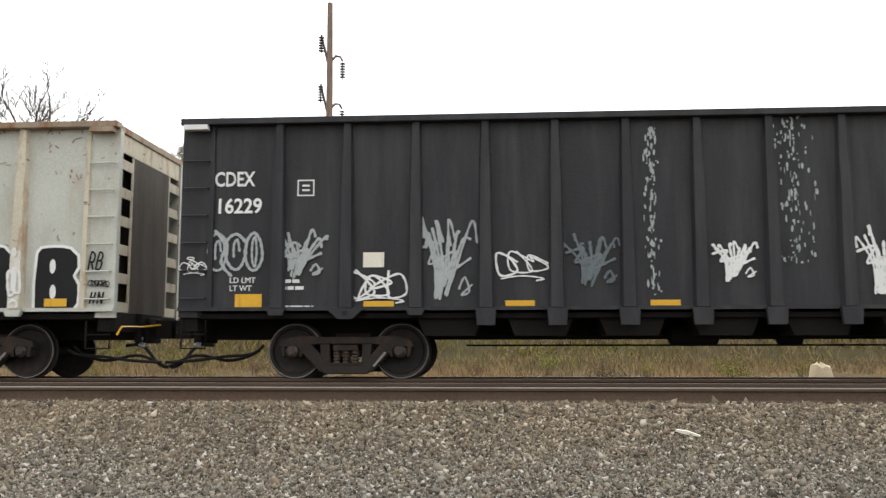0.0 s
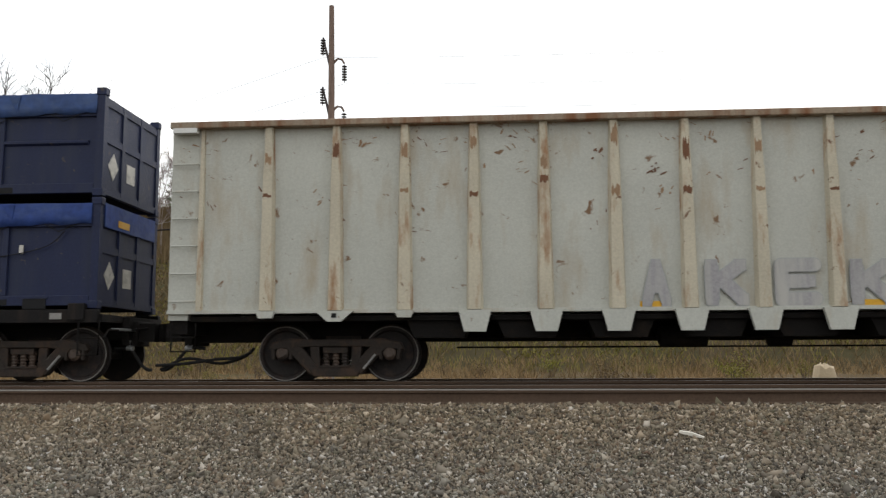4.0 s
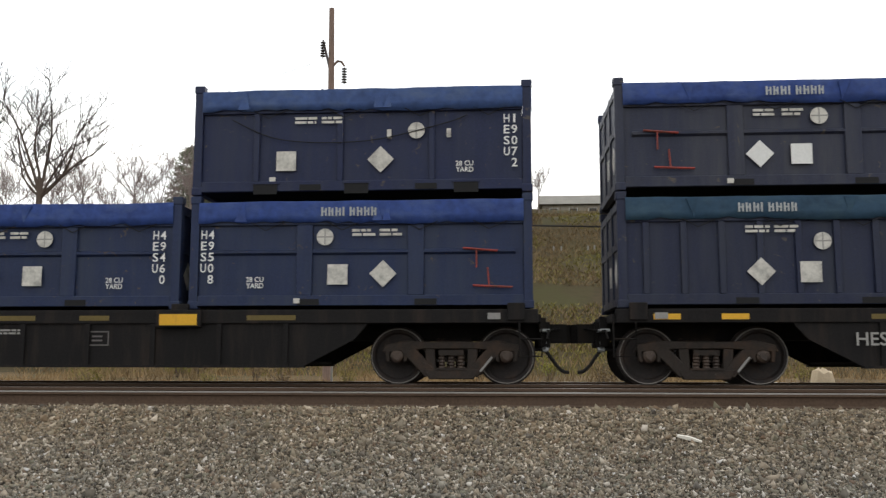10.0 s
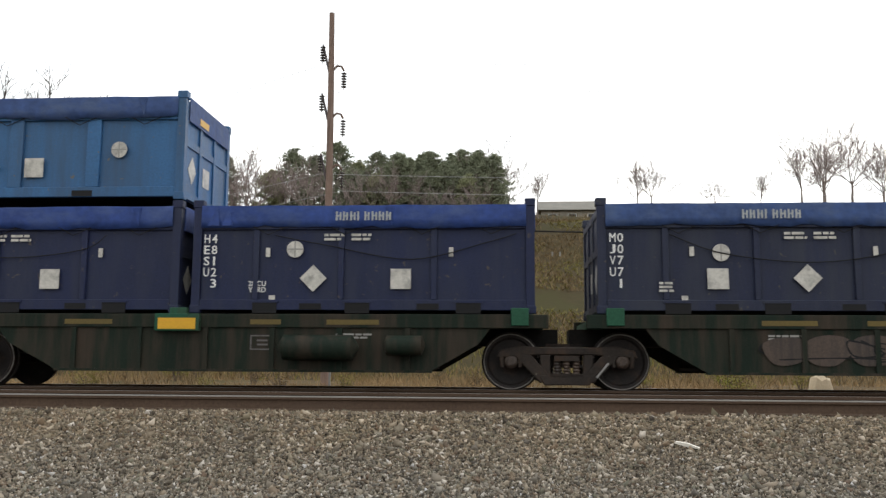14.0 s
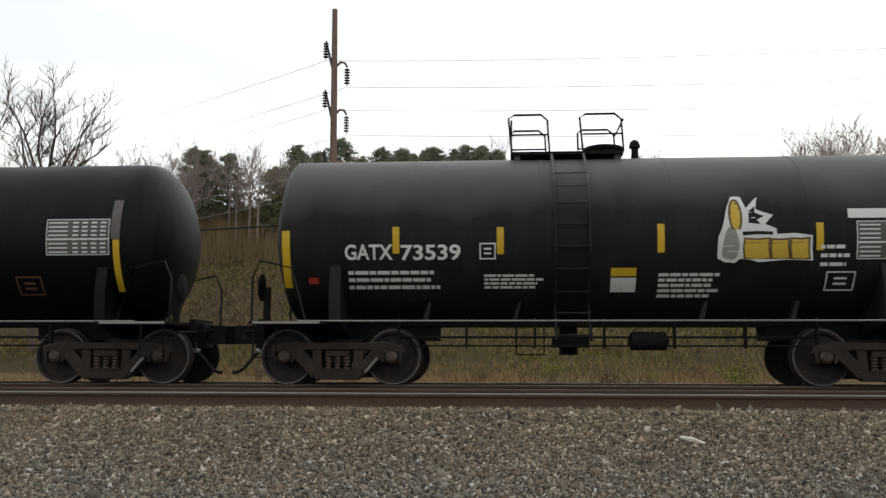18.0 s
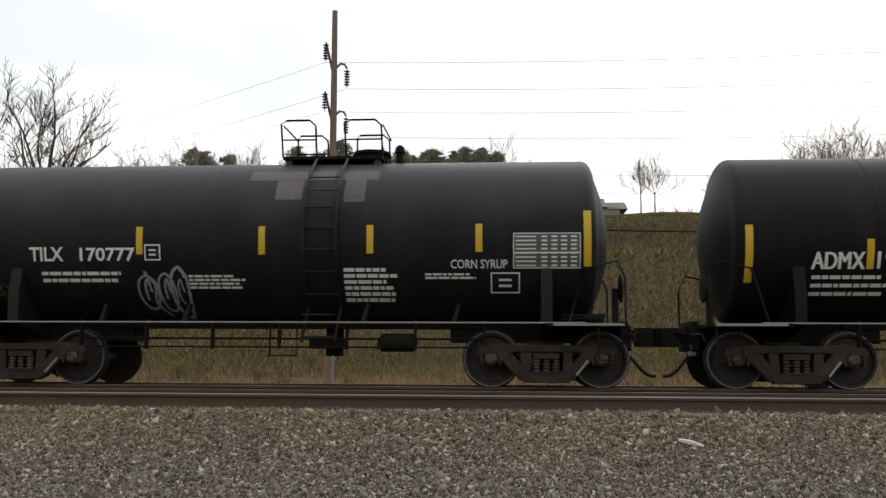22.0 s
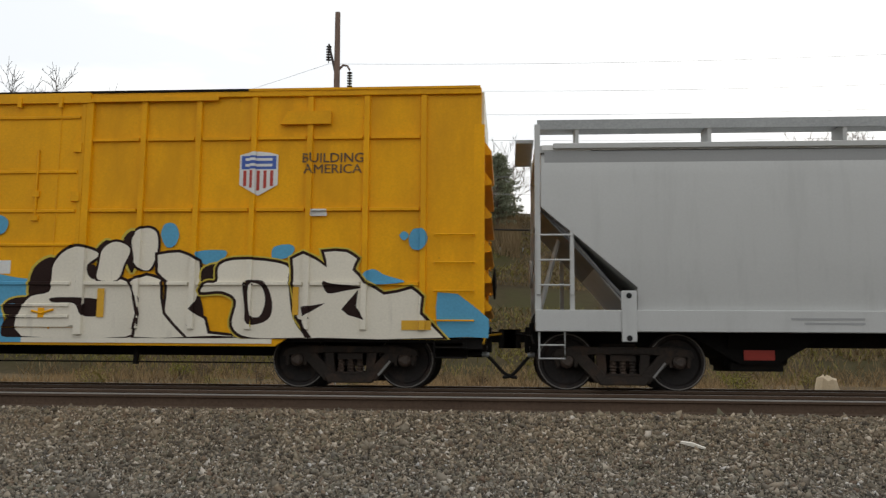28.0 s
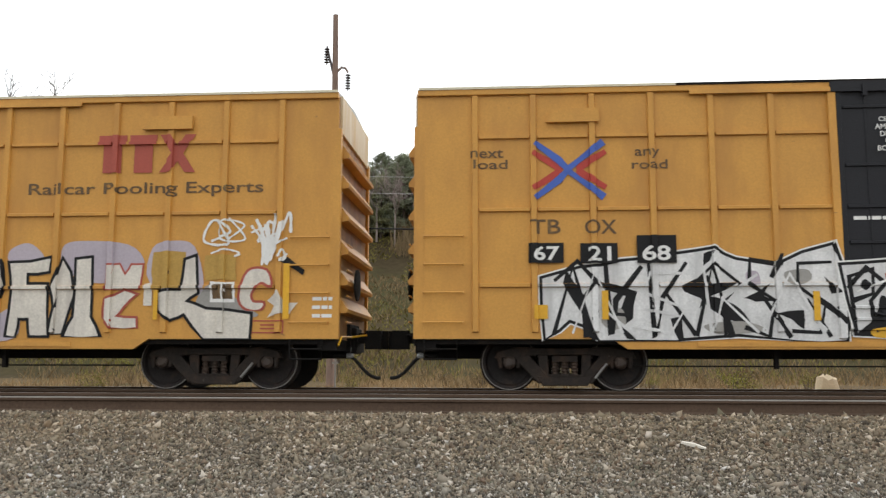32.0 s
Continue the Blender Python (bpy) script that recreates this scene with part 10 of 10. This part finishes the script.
shape(b1, "s", "teal", "-", -275.99, -275.14, 0.8, 0.95, "0,0 6,100 51,47 100,0 87,0")
shape(b1, "s", "sky", "-", -275.09, -274.69, 2.46, 2.79, "0,55 22,100 70,100 100,64 83,12 30,0")
shape(b1, "s", "sky", "-", -275.19, -275, 2.08, 2.27, "0,47 53,100 100,47 53,0")
shape(b1, "s", "sky", "-", -272.09, -271.79, 2.26, 2.64, "0,53 20,100 73,100 100,55 80,8 33,0")
shape(b1, "s", "sky", "-", -271.48, -271, 1.96, 2.2, "0,92 100,100 88,33 48,0 15,25")
shape(b1, "s", "umber", "yellowish", -274.24, -273.84, 1.43, 2.08, "10,74 95,100 100,17 0,0")
shape(b1, "s", "umber", "yellowish", -274.68, -274.17, 1.07, 1.43, "0,50 20,89 76,100 100,56 76,8 24,0")
shape(b1, "s", "umber", "-", -274.69, -274.24, 0.8, 1.14, "0,0 18,85 100,100 87,0")
shape(b1, "s", "umber", "yellowish", -273.19, -272.84, 1.97, 2.38, "0,51 54,100 100,63 37,0")
shape(b1, "s", "umber", "yellowish", -272.73, -272.42, 1.83, 2.53, "0,73 61,100 100,43 55,0")
shape(b1, "s", "umber", "yellowish", -271.37, -271.04, 1.54, 1.96, "18,88 100,100 94,0 0,0")
shape(b1, "s", "cream", "umber", -274.35, -272.42, 0.8, 2.26, "25,80 34,95 47,100 64,92 54,80 56,67 64,64 91,60 100,25 91,0 0,0 3,40 22,49 24,62")
shape(b1, "s", "cream", "umber", -273.12, -272.6, 1.72, 2.35, "12,81 54,100 100,81 83,40 62,0 0,2 2,40")
shape(b1, "s", "cream", "umber", -272.57, -272.14, 1.88, 2.57, "0,78 44,100 93,90 100,43 70,0 21,12 5,43")
shape(b1, "a", "cream", "umber", -272.13, -270.58, 0.8, 2.17, "0,97 23,100 45,89 47,66 39,31 53,21 57,4 100,0 32,0 10,25 12,66 1,77")
shape(b1, "a", "cream", "umber", -272.56, -271.64, 0.8, 1.79, "0,91 28,100 54,93 61,37 100,0 11,0 18,37")
shape(b1, "s", "umber", "-", -273.87, -273.05, 1.14, 1.43, "0,97 52,100 100,83 96,0 65,0 49,66 4,72")
shape(b1, "s", "umber", "-", -273.29, -273.16, 1.73, 1.97, "15,100 100,87 92,0 0,33")
shape(b1, "a", "umber", "-", -271.57, -271.31, 1.09, 1.46, "0,43 69,100 100,0")
shape(b1, "s", "sky", "-", -268.75, -268.07, 1.65, 1.9, "0,60 24,100 54,60 100,16 7,0")
shape(b1, "a", "sky", "-", -267.55, -266.73, 0.81, 1.53, "1,100 40,96 100,42 99,0 15,0 0,31")
shape(b1, "s", "sky", "-", -270.21, -269.86, 2.06, 2.3, "0,79 69,100 100,71 69,12 0,0")
shape(b1, "s", "sky", "-", -268.01, -267.71, 2.22, 2.54, "0,53 23,100 77,100 100,53 73,0 17,3")
shape(b1, "s", "sky", "-", -268.16, -268.01, 2.36, 2.51, "0,53 47,100 100,53 47,0")
shape(b1, "s", "umber", "yellowish", -271.37, -271.12, 1.66, 1.97, "0,77 100,100 100,3 4,0")
shape(b1, "s", "cream", "umber:yellowish", -271.38, -269.66, 0.8, 2.05, "17,93 38,100 80,93 83,71 88,26 100,1 97,0 48,0 31,15 34,47 20,59 0,58 5,69 15,71")
shape(b1, "s", "umber", "-", -270.69, -270.2, 1.01, 1.72, "0,92 39,100 76,92 100,46 86,10 20,0 6,46")
shape(b1, "s", "cream", "-", -270.59, -270.32, 1.14, 1.63, "0,98 70,100 100,51 70,0 15,2")
shape(b1, "a", "cream", "umber:yellowish", -269.89, -267.45, 0.8, 2.17, "0,92 7,98 23,82 21,100 36,100 43,92 40,79 48,63 61,50 79,57 86,47 85,28 100,1 20,0 19,0 9,0 14,0 4,24 1,63")
shape(b1, "s", "umber", "-", -269.39, -268.76, 1.51, 1.7, "0,100 25,79 100,53 59,21 13,0")
shape(b1, "a", "umber", "-", -269.08, -268.71, 1.08, 1.57, "0,35 73,100 65,43 100,0 30,16")
shape(b1, "a", "umber", "-", -269.74, -269.34, 1.13, 1.35, "0,73 100,100 8,0")
shape(b1, "a", "umber", "-", -269.78, -269.58, 0.8, 1.1, "0,100 35,93 100,0 60,0")
for a, b, m in ((-281.55, -276.4, "navy"), (-276.4, -274.36, "sky"), (-274.36, -270.2, "cream")):
    part("sprayed_sill", Geo().box(a - b1.uc, b - b1.uc, -1.4965, -1.474, 0.70, 0.805), m, b1.ob)
mark(b2, "X", "-", "ttx", -290.64, -288.84, 3.42, 3.97)
mark(b2, "T", "RAILCAR POOLING EXPERTS", "dark", -291.71, -287.75, 3.02, 3.22)
mark(b2, "P", "amber", "amber", -288.19, -287.8, 1.18, 1.37)
mark(b2, "P", "amber", "amber", -292.12, -292.01, 1.09, 1.57)
mark(b2, "P", "amber", "amber", -290.36, -290.23, 1.1, 1.56)
for k, (row, a, b) in enumerate((("CERRAR Y BLOQUEAR", 0.05, 0.95), ("AMBAS PUERTAS ANTES", 0, 1), ("DE MOVER EL CARRO", 0.06, 0.94), ("CLOSE AND LOCK", 0.12, 0.88), ("BOTH DOORS BEFORE", 0.02, 0.98), ("MOVING CAR", 0.22, 0.78))):
    mark(b2, "T", row, "white", -296.87 + 1.21 * a, -296.87 + 1.21 * b, 4.19 - 0.115 * k, 4.275 - 0.115 * k)
mark(b2, "B", "2", "white", -294.3, -293.52, 3.84, 3.97)
mark(b2, "B", "1", "white", -297.26, -296.54, 2.61, 2.75)
mark(b2, "B", "4", "white", -294.9, -294.58, 2.41, 2.79)
mark(b2, "B", "2", "white", -293.59, -293.03, 2.62, 2.77)
mark(b2, "B", "3", "white", -296.53, -296.03, 2.17, 2.38)
mark(b2, "B", "3", "white", -294.12, -293.62, 2.19, 2.38)
mark(b2, "B", "2", "white", -293.59, -293.22, 2.05, 2.23)
mark(b2, "B", "4", "white", -293.11, -292.85, 1.52, 1.92)
mark(b2, "B", "2", "white", -293.58, -293.23, 1.24, 1.38)
mark(b2, "P", "amber", "amber", -294.83, -294.71, 1.45, 1.9)
mark(b2, "T", "next", "dark", -303.19, -302.66, 3.72, 3.86)
mark(b2, "T", "load", "dark", -303.14, -302.59, 3.54, 3.69)
mark(b2, "T", "any", "dark", -300.57, -300.18, 3.67, 3.83)
mark(b2, "T", "road", "dark", -300.62, -300.06, 3.51, 3.66)
mark(b2, "V", "-", "crossing", -302.19, -301.03, 3.02, 4)
mark(b2, "T", "TB", "dark", -302.24, -301.76, 2.48, 2.71)
mark(b2, "T", "OX", "dark", -301.38, -300.88, 2.47, 2.7)
mark(b2, "P", "over", "black", -302.27, -301.72, 2.01, 2.33)
mark(b2, "P", "over", "black", -301.46, -300.88, 2, 2.32)
mark(b2, "P", "over", "black", -300.58, -299.97, 2, 2.44)
mark(b2, "T", "67", "white", -302.19, -301.79, 2.05, 2.28)
mark(b2, "T", "21", "white", -301.34, -300.98, 2.04, 2.27)
mark(b2, "T", "68", "white", -300.5, -300.06, 2.04, 2.28)
mark(b2, "P", "amber", "amber", -301.14, -301.04, 1.12, 1.57)
mark(b2, "P", "amber", "amber", -297.93, -297.83, 1.1, 1.55)
mark(b2, "P", "amber", "amber", -302.19, -301.98, 1.13, 1.35)
mark(b2, "P", "amber", "amber", -288.87, -288.76, 1.13, 1.58)
mark(b2, "P", "over", "white", -287.59, -287.12, 1.11, 1.45)
mark(b2, "P", "pane", "dark", -287.53, -287.37, 1.16, 1.4)
mark(b2, "P", "pane", "dark", -287.33, -287.17, 1.17, 1.4)
mark(b2, "P", "-", "white", -294.09, -293.92, 1.75, 1.93)
shape(b2, "a", "silver", "black:white", -302.06, -297.46, 0.8, 2.26, "0,66 13,77 27,84 45,91 58,97 65,85 78,78 97,100 99,79 100,0 84,0 46,2 45,0 19,0 16,14 9,22 1,2")
shape(b2, "a", "black", "-", -301.74, -301.18, 0.8, 1.92, "9,100 64,59 54,49 100,0 79,0 55,34 0,79")
shape(b2, "a", "black", "-", -301.31, -300.59, 0.8, 1.78, "0,100 53,88 100,77 90,34 65,21 97,0 76,2 56,31 75,70 6,91")
shape(b2, "a", "black", "-", -299.91, -299.03, 1.28, 1.81, "0,68 47,100 53,74 100,79 48,36 30,0 35,30 5,51")
shape(b2, "s", "black", "-", -299.64, -298.89, 1.06, 1.5, "0,100 68,68 100,7 85,0 37,30")
shape(b2, "a", "black", "-", -299.56, -299.38, 1.95, 2.2, "6,80 100,100 56,32 0,0")
shape(b2, "a", "black", "-", -298.96, -298.44, 1.39, 1.67, "0,21 75,100 56,32 100,0 33,0")
shape(b2, "a", "black", "-", -298.57, -298.33, 1.75, 2.14, "0,8 75,100 100,100 67,44 25,0")
shape(b2, "a", "black", "-", -298.52, -298.07, 0.96, 1.26, "0,80 100,100 98,0 58,53")
shape(b2, "a", "black", "-", -297.74, -297.48, 1.51, 1.78, "0,100 100,7 35,0")
shape(b2, "a", "black", "-", -297.94, -297.39, 1.04, 1.56, "0,100 100,6 85,0 33,52")
shape(b2, "a", "black", "-", -300.09, -299.89, 0.8, 1.16, "0,92 90,100 100,0 55,0")
shape(b2, "s", "lilac", "-", -298.92, -298.71, 1.67, 1.86, "0,89 81,100 100,0 19,0")
shape(b2, "s", "dim", "-", -299.58, -298.65, 0.89, 1.09, "0,70 62,100 100,30 26,0")
shape(b2, "s", "dim", "-", -301.15, -300.78, 0.96, 1.3, "0,47 81,100 100,24 38,0")
shape(b2, "s", "dim", "-", -298.34, -297.94, 1.64, 1.89, "0,80 85,100 100,36 30,0")
shape(b2, "a", "silver", "black:white", -297.5, -294.21, 0.82, 2.01, "0,94 32,100 69,96 72,71 75,93 89,96 91,47 100,11 99,0 82,0 68,6 50,3 38,10 23,5 6,8")
slashes(b2, 5, "black", -301.9, -297.6, 0.84, 2.05, 6, 0.075)
slashes(b2, 8, "silver", -301.7, -297.7, 0.9, 1.9, 4, 0.05)
slashes(b2, 12, "black", -297.4, -294.5, 0.86, 1.92, 5, 0.07)
slashes(b2, 13, "white", -297.3, -294.6, 0.9, 1.8, 3, 0.04)
shape(b2, "s", "black", "-", -297.23, -297.07, 1.56, 1.73, "0,47 50,100 100,47 50,0")
shape(b2, "s", "black", "-", -297.3, -296.42, 0.88, 1.48, "43,100 66,73 100,47 51,0 0,0 31,45")
shape(b2, "a", "black", "-", -296.6, -295.66, 1.32, 1.7, "0,92 41,100 100,0 13,13")
shape(b2, "a", "black", "-", -295.99, -295.71, 1.46, 1.73, "0,100 96,100 100,0 0,0")
shape(b2, "a", "black", "-", -295.61, -295.27, 1.05, 1.86, "0,100 50,47 100,0 18,41")
shape(b2, "a", "black", "-", -295.12, -294.9, 1.46, 1.96, "64,100 0,4 27,0 100,80")
shape(b2, "a", "black", "-", -295.03, -294.63, 0.82, 1.43, "0,100 100,21 75,0 7,56")
shape(b2, "s", "black", "-", -296.09, -295.7, 0.86, 1.21, "0,86 85,100 100,23 15,0")
shape(b2, "s", "brick_red", "-", -296.85, -296.68, 1.65, 1.84, "0,84 65,100 100,26 35,0")
shape(b2, "s", "amber", "-", -297.08, -296.63, 0.84, 0.99, "0,80 76,100 100,13 13,0")
shape(b2, "s", "lilac", "-", -292.59, -292.4, 1.21, 1.76, "5,95 100,100 74,11 0,0")
shape(b2, "s", "lilac", "-", -288.47, -287.98, 1.57, 1.77, "0,80 100,100 98,20 33,0")
shape(b2, "s", "lilac", "-", -290.52, -289.89, 0.8, 0.86, "0,0 59,100 100,0")
shape(b2, "a", "black", "-", -292.52, -291.36, 0.8, 0.81, "1,100 100,100 82,0 0,0")
shape(b2, "a", "black", "-", -291.04, -289.94, 0.8, 1.02, "0,50 19,100 48,45 91,32 100,0 52,0 5,14")
shape(b2, "a", "pale", "black", -292.41, -291.23, 0.9, 2.26, "6,96 29,100 28,71 60,90 83,96 100,74 97,54 64,46 58,31 56,0 0,2 5,51")
shape(b2, "a", "pale", "black", -291.43, -290.31, 0.89, 2.26, "21,94 47,100 44,78 76,100 99,94 100,58 83,31 91,1 0,0 17,51")
shape(b2, "a", "pale", "black", -290.41, -289.19, 0.8, 2.23, "16,96 40,100 37,78 60,92 91,100 89,62 70,44 100,10 78,0 43,7 0,5 19,55")
shape(b2, "a", "pale", "black", -289.34, -288.4, 0.88, 2.33, "13,93 38,99 43,70 61,92 84,100 100,83 89,52 91,0 21,5 0,30 7,56")
shape(b2, "s", "black", "-", -292.29, -291.59, 1.59, 1.91, "0,59 37,53 76,100 100,75 53,16 7,0")
shape(b2, "a", "black", "-", -290.92, -290.51, 1.54, 1.99, "2,64 100,100 93,33 0,0")
shape(b2, "a", "black", "-", -291.03, -290.69, 1.16, 1.43, "0,81 94,100 100,0 29,41")
shape(b2, "s", "black", "-", -290.07, -289.53, 1.52, 1.9, "20,71 100,100 89,32 0,0 11,53")
shape(b2, "a", "black", "-", -289, -288.88, 1.72, 2.06, "0,9 100,100 92,0")
shape(b2, "s", "black", "-", -292.29, -292.05, 0.88, 1.12, "0,54 29,100 79,100 100,50 50,0")
shape(b2, "s", "dim", "-", -292.22, -292.1, 0.92, 1.05, "0,62 58,100 100,54 42,0")
shape(b2, "s", "black", "-", -289.27, -289.05, 1.02, 1.35, "0,52 41,100 95,91 100,27 50,0")
shape(b2, "s", "dim", "-", -289.22, -289.11, 1.09, 1.26, "0,47 55,100 100,41 55,0")
slashes(b2, 21, "black", -292.3, -288.5, 0.95, 2.1, 4, 0.05)
shape(b2, "s", "brick_red", "-", -291.75, -291.22, 1.07, 1.32, "0,60 45,100 100,64 55,0")
shape(b2, "s", "brick_red", "-", -292.59, -292.27, 0.95, 1.17, "0,50 41,100 100,64 56,0")
shape(b2, "s", "brick_red", "-", -289.93, -289.34, 0.82, 1.08, "0,65 46,100 100,92 61,0 17,12")
shape(b2, "s", "brick_red", "-", -288.93, -288.56, 1.34, 1.54, "0,65 51,100 100,55 62,0")
shape(b2, "s", "brick_red", "-", -288.47, -288.28, 1.33, 1.43, "0,50 53,100 100,50 47,0")
mark(b3, "X", "-", "ttx", -309.39, -307.73, 3.56, 4.2)
mark(b3, "T", "Railcar Pooling Experts", "dark", -310.57, -306.58, 3.15, 3.4)
mark(b3, "Q", "72", "white", -307.47, -306.95, 2.19, 3)
mark(b3, "Q", "73", "white", -306.76, -306.15, 2, 2.87)
mark(b3, "P", "amber", "amber", -306.2, -306.1, 1.14, 2.03)
mark(b3, "B", "3", "dark", -308.35, -308.01, 1.74, 2.06)
mark(b3, "F", "-", "black", -307.43, -307.03, 1.42, 1.73)
mark(b3, "P", "amber", "amber", -308.33, -308.26, 1.13, 1.61)
mark(b3, "F", "-", "brick_red", -306.72, -306.19, 0.91, 1.12)
mark(b3, "B", "3", "white", -305.73, -305.34, 1.12, 1.53)
mark(b3, "B", "4", "dark", -308.33, -307.87, 1.74, 2.2)
shape(b3, "s", "lilac", "-", -310.81, -310.25, 2.08, 2.4, "0,66 54,100 100,41 91,0 2,3")
shape(b3, "s", "lilac", "-", -309.94, -308.52, 1.74, 2.43, "0,54 4,91 29,100 80,90 100,48 86,7 36,0 5,33")
shape(b3, "s", "lilac", "-", -308.42, -307.52, 1.51, 2.42, "3,87 42,100 81,89 100,24 84,0 0,25")
shape(b3, "s", "dim", "-", -307.65, -306.62, 1.12, 1.73, "0,46 32,100 78,38 100,10 23,0")
shape(b3, "s", "lilac", "-", -310.99, -310.6, 0.8, 1.34, "0,69 92,100 100,17 5,0")
shape(b3, "a", "box_pale2", "-", -308.38, -307.8, 1.62, 2.23, "0,100 95,100 100,0 3,0")
shape(b3, "a", "box_pale2", "-", -307.51, -306.98, 1.76, 2.17, "0,100 98,100 100,0 4,0")
shape(b3, "a", "pale", "black", -311.24, -310.9, 0.88, 2.09, "0,98 82,100 100,66 59,38 68,0 24,0")
shape(b3, "a", "pale", "black", -310.8, -310.11, 0.86, 2.14, "0,94 99,100 96,84 42,82 43,66 93,66 100,2 59,2 54,24 26,24 20,0 1,2 9,60")
shape(b3, "a", "pale", "black", -310.06, -309.69, 0.91, 2.11, "0,64 43,100 78,83 100,55 51,0 3,0 22,36")
shape(b3, "a", "pale", "black", -309.81, -309.24, 0.87, 2.14, "26,98 68,100 72,24 100,0 0,0 25,24")
shape(b3, "a", "pale", "brick_red", -309.15, -308.55, 1.63, 2.03, "2,98 35,100 52,55 70,98 100,98 93,0 0,0")
shape(b3, "a", "pale", "brick_red", -309.16, -308.62, 1.01, 1.6, "2,76 61,100 94,90 59,58 33,29 98,24 100,0 22,0 0,29")
shape(b3, "a", "pale", "-", -308.51, -308.37, 1.36, 1.74, "0,92 86,100 100,0 0,0")
shape(b3, "a", "pale", "black", -308.27, -306.74, 0.83, 2.15, "29,96 39,100 42,56 29,45 52,35 100,29 99,0 51,0 29,31 14,24 1,35 0,56 25,58")
shape(b3, "s", "pale", "brick_red", -306.92, -306.42, 1.29, 1.92, "0,35 26,97 84,100 100,62 68,71 36,43 44,19 78,16 64,0 20,5")
shape(b3, "a", "pale", "-", -306.46, -305.96, 1.16, 1.62, "32,100 56,52 100,52 68,4 50,17 0,0 22,41 0,59")
shape(b3, "a", "white", "-", -307.41, -307, 1.41, 1.75, "0,100 98,97 100,0 2,0")
shape(b3, "a", "dark", "-", -307.37, -307.21, 1.46, 1.7, "0,100 94,100 100,0 6,0")
shape(b3, "a", "dark", "-", -307.19, -307.03, 1.46, 1.7, "0,100 94,100 100,0 6,0")
shape(b3, "a", "black", "-", -306.31, -305.86, 1.84, 2.14, "0,83 38,100 100,27 93,0 38,53")

# rust burnt through the paint at the heads of the posts, ragged above and below
for gd, seed in ((g2, 3), (g3, 4)):
    rnd = random.Random(seed)
    for i in range(1, 16):
        x = gd.uc - 9.45 + 0.52 + 1.117 * i - 0.0007 * i
        for z, h, y in ((rnd.uniform(2.9, 3.2), rnd.uniform(0.04, 0.13), -1.577), (rnd.uniform(3.37, 3.75), rnd.uniform(0.1, 0.34), -1.547)):
            if rnd.random() < (0.55 if gd is g2 else 0.75):
                k = 0.068 if z < 3.36 else 0.052
                edge = [(x - k + 2 * k * j / 6, z + h * rnd.uniform(-0.3, 0.3)) for j in range(7)] + [(x + k - 2 * k * j / 6, z + h * rnd.uniform(0.7, 1.5)) for j in range(7)]
                part("rust_patch", laid(poly(Geo(), edge), Car(gd.ob, gd.uc, flat_face(y)), 0.002), rnd.choice(("rust", "brown", "brown")), gd.ob)

# whitened feet of two posts, with a tag on each
for x in (-10.2, -7.97):
    rnd, face = random.Random(int(abs(x) * 10)), Car(g2.ob, g2.uc, flat_face(-1.577))
    part("white_patch", laid(poly(Geo(), [(x - 0.09, 1.16), (x + 0.09, 1.16)] + [(x + 0.085 - 0.034 * j, 2.12 + rnd.uniform(-0.06, 0.08)) for j in range(6)]), face, 0.002), "pale", g2.ob)
    mark(face, "Q", str(40 + int(abs(x))), "white", x - 0.08, x + 0.08, 1.2, 2.05)

# fragments on the lower ends of the grey gondola's posts
for k, ch in enumerate("DRUGSKILL"):
    mark(Car(g2.ob, g2.uc, flat_face(-1.587)), "T", ch, "black", -20.45 + 1.115 * k, -20.17 + 1.115 * k, 0.83, 1.06)


# ---- motion ----
def rolled(t):
    for (a, sa), (b, sb) in zip(ROLLED, ROLLED[1:]):
        if t <= b:
            return sa + (sb - sa) * (t - a) / (b - a)
    return ROLLED[-1][1]


def motions():
    """Every car and container rolls on along the track, and every wheelset turns with it."""
    for c in THINGS:
        walk(c.ob, [(t, pose(c.uc + s_, YC, 0)) for t, s_ in ROLLED])
    turns = []
    for k in range(481):
        t = k / 15
        turns.append((t, math.degrees(rolled(t) / WHEEL_R) % 360.0))
    for tr in TRUCKS:
        for ch in tr.children:
            if ch.name.startswith("wheelset"):
                x, y, z = ch.location
                walk(ch, [(t, pose(x, y, z, 0, a, 0)) for t, a in turns])


for o in (*TRUCK.children_recursive, TRUCK):
    bpy.data.objects.remove(o)
motions()
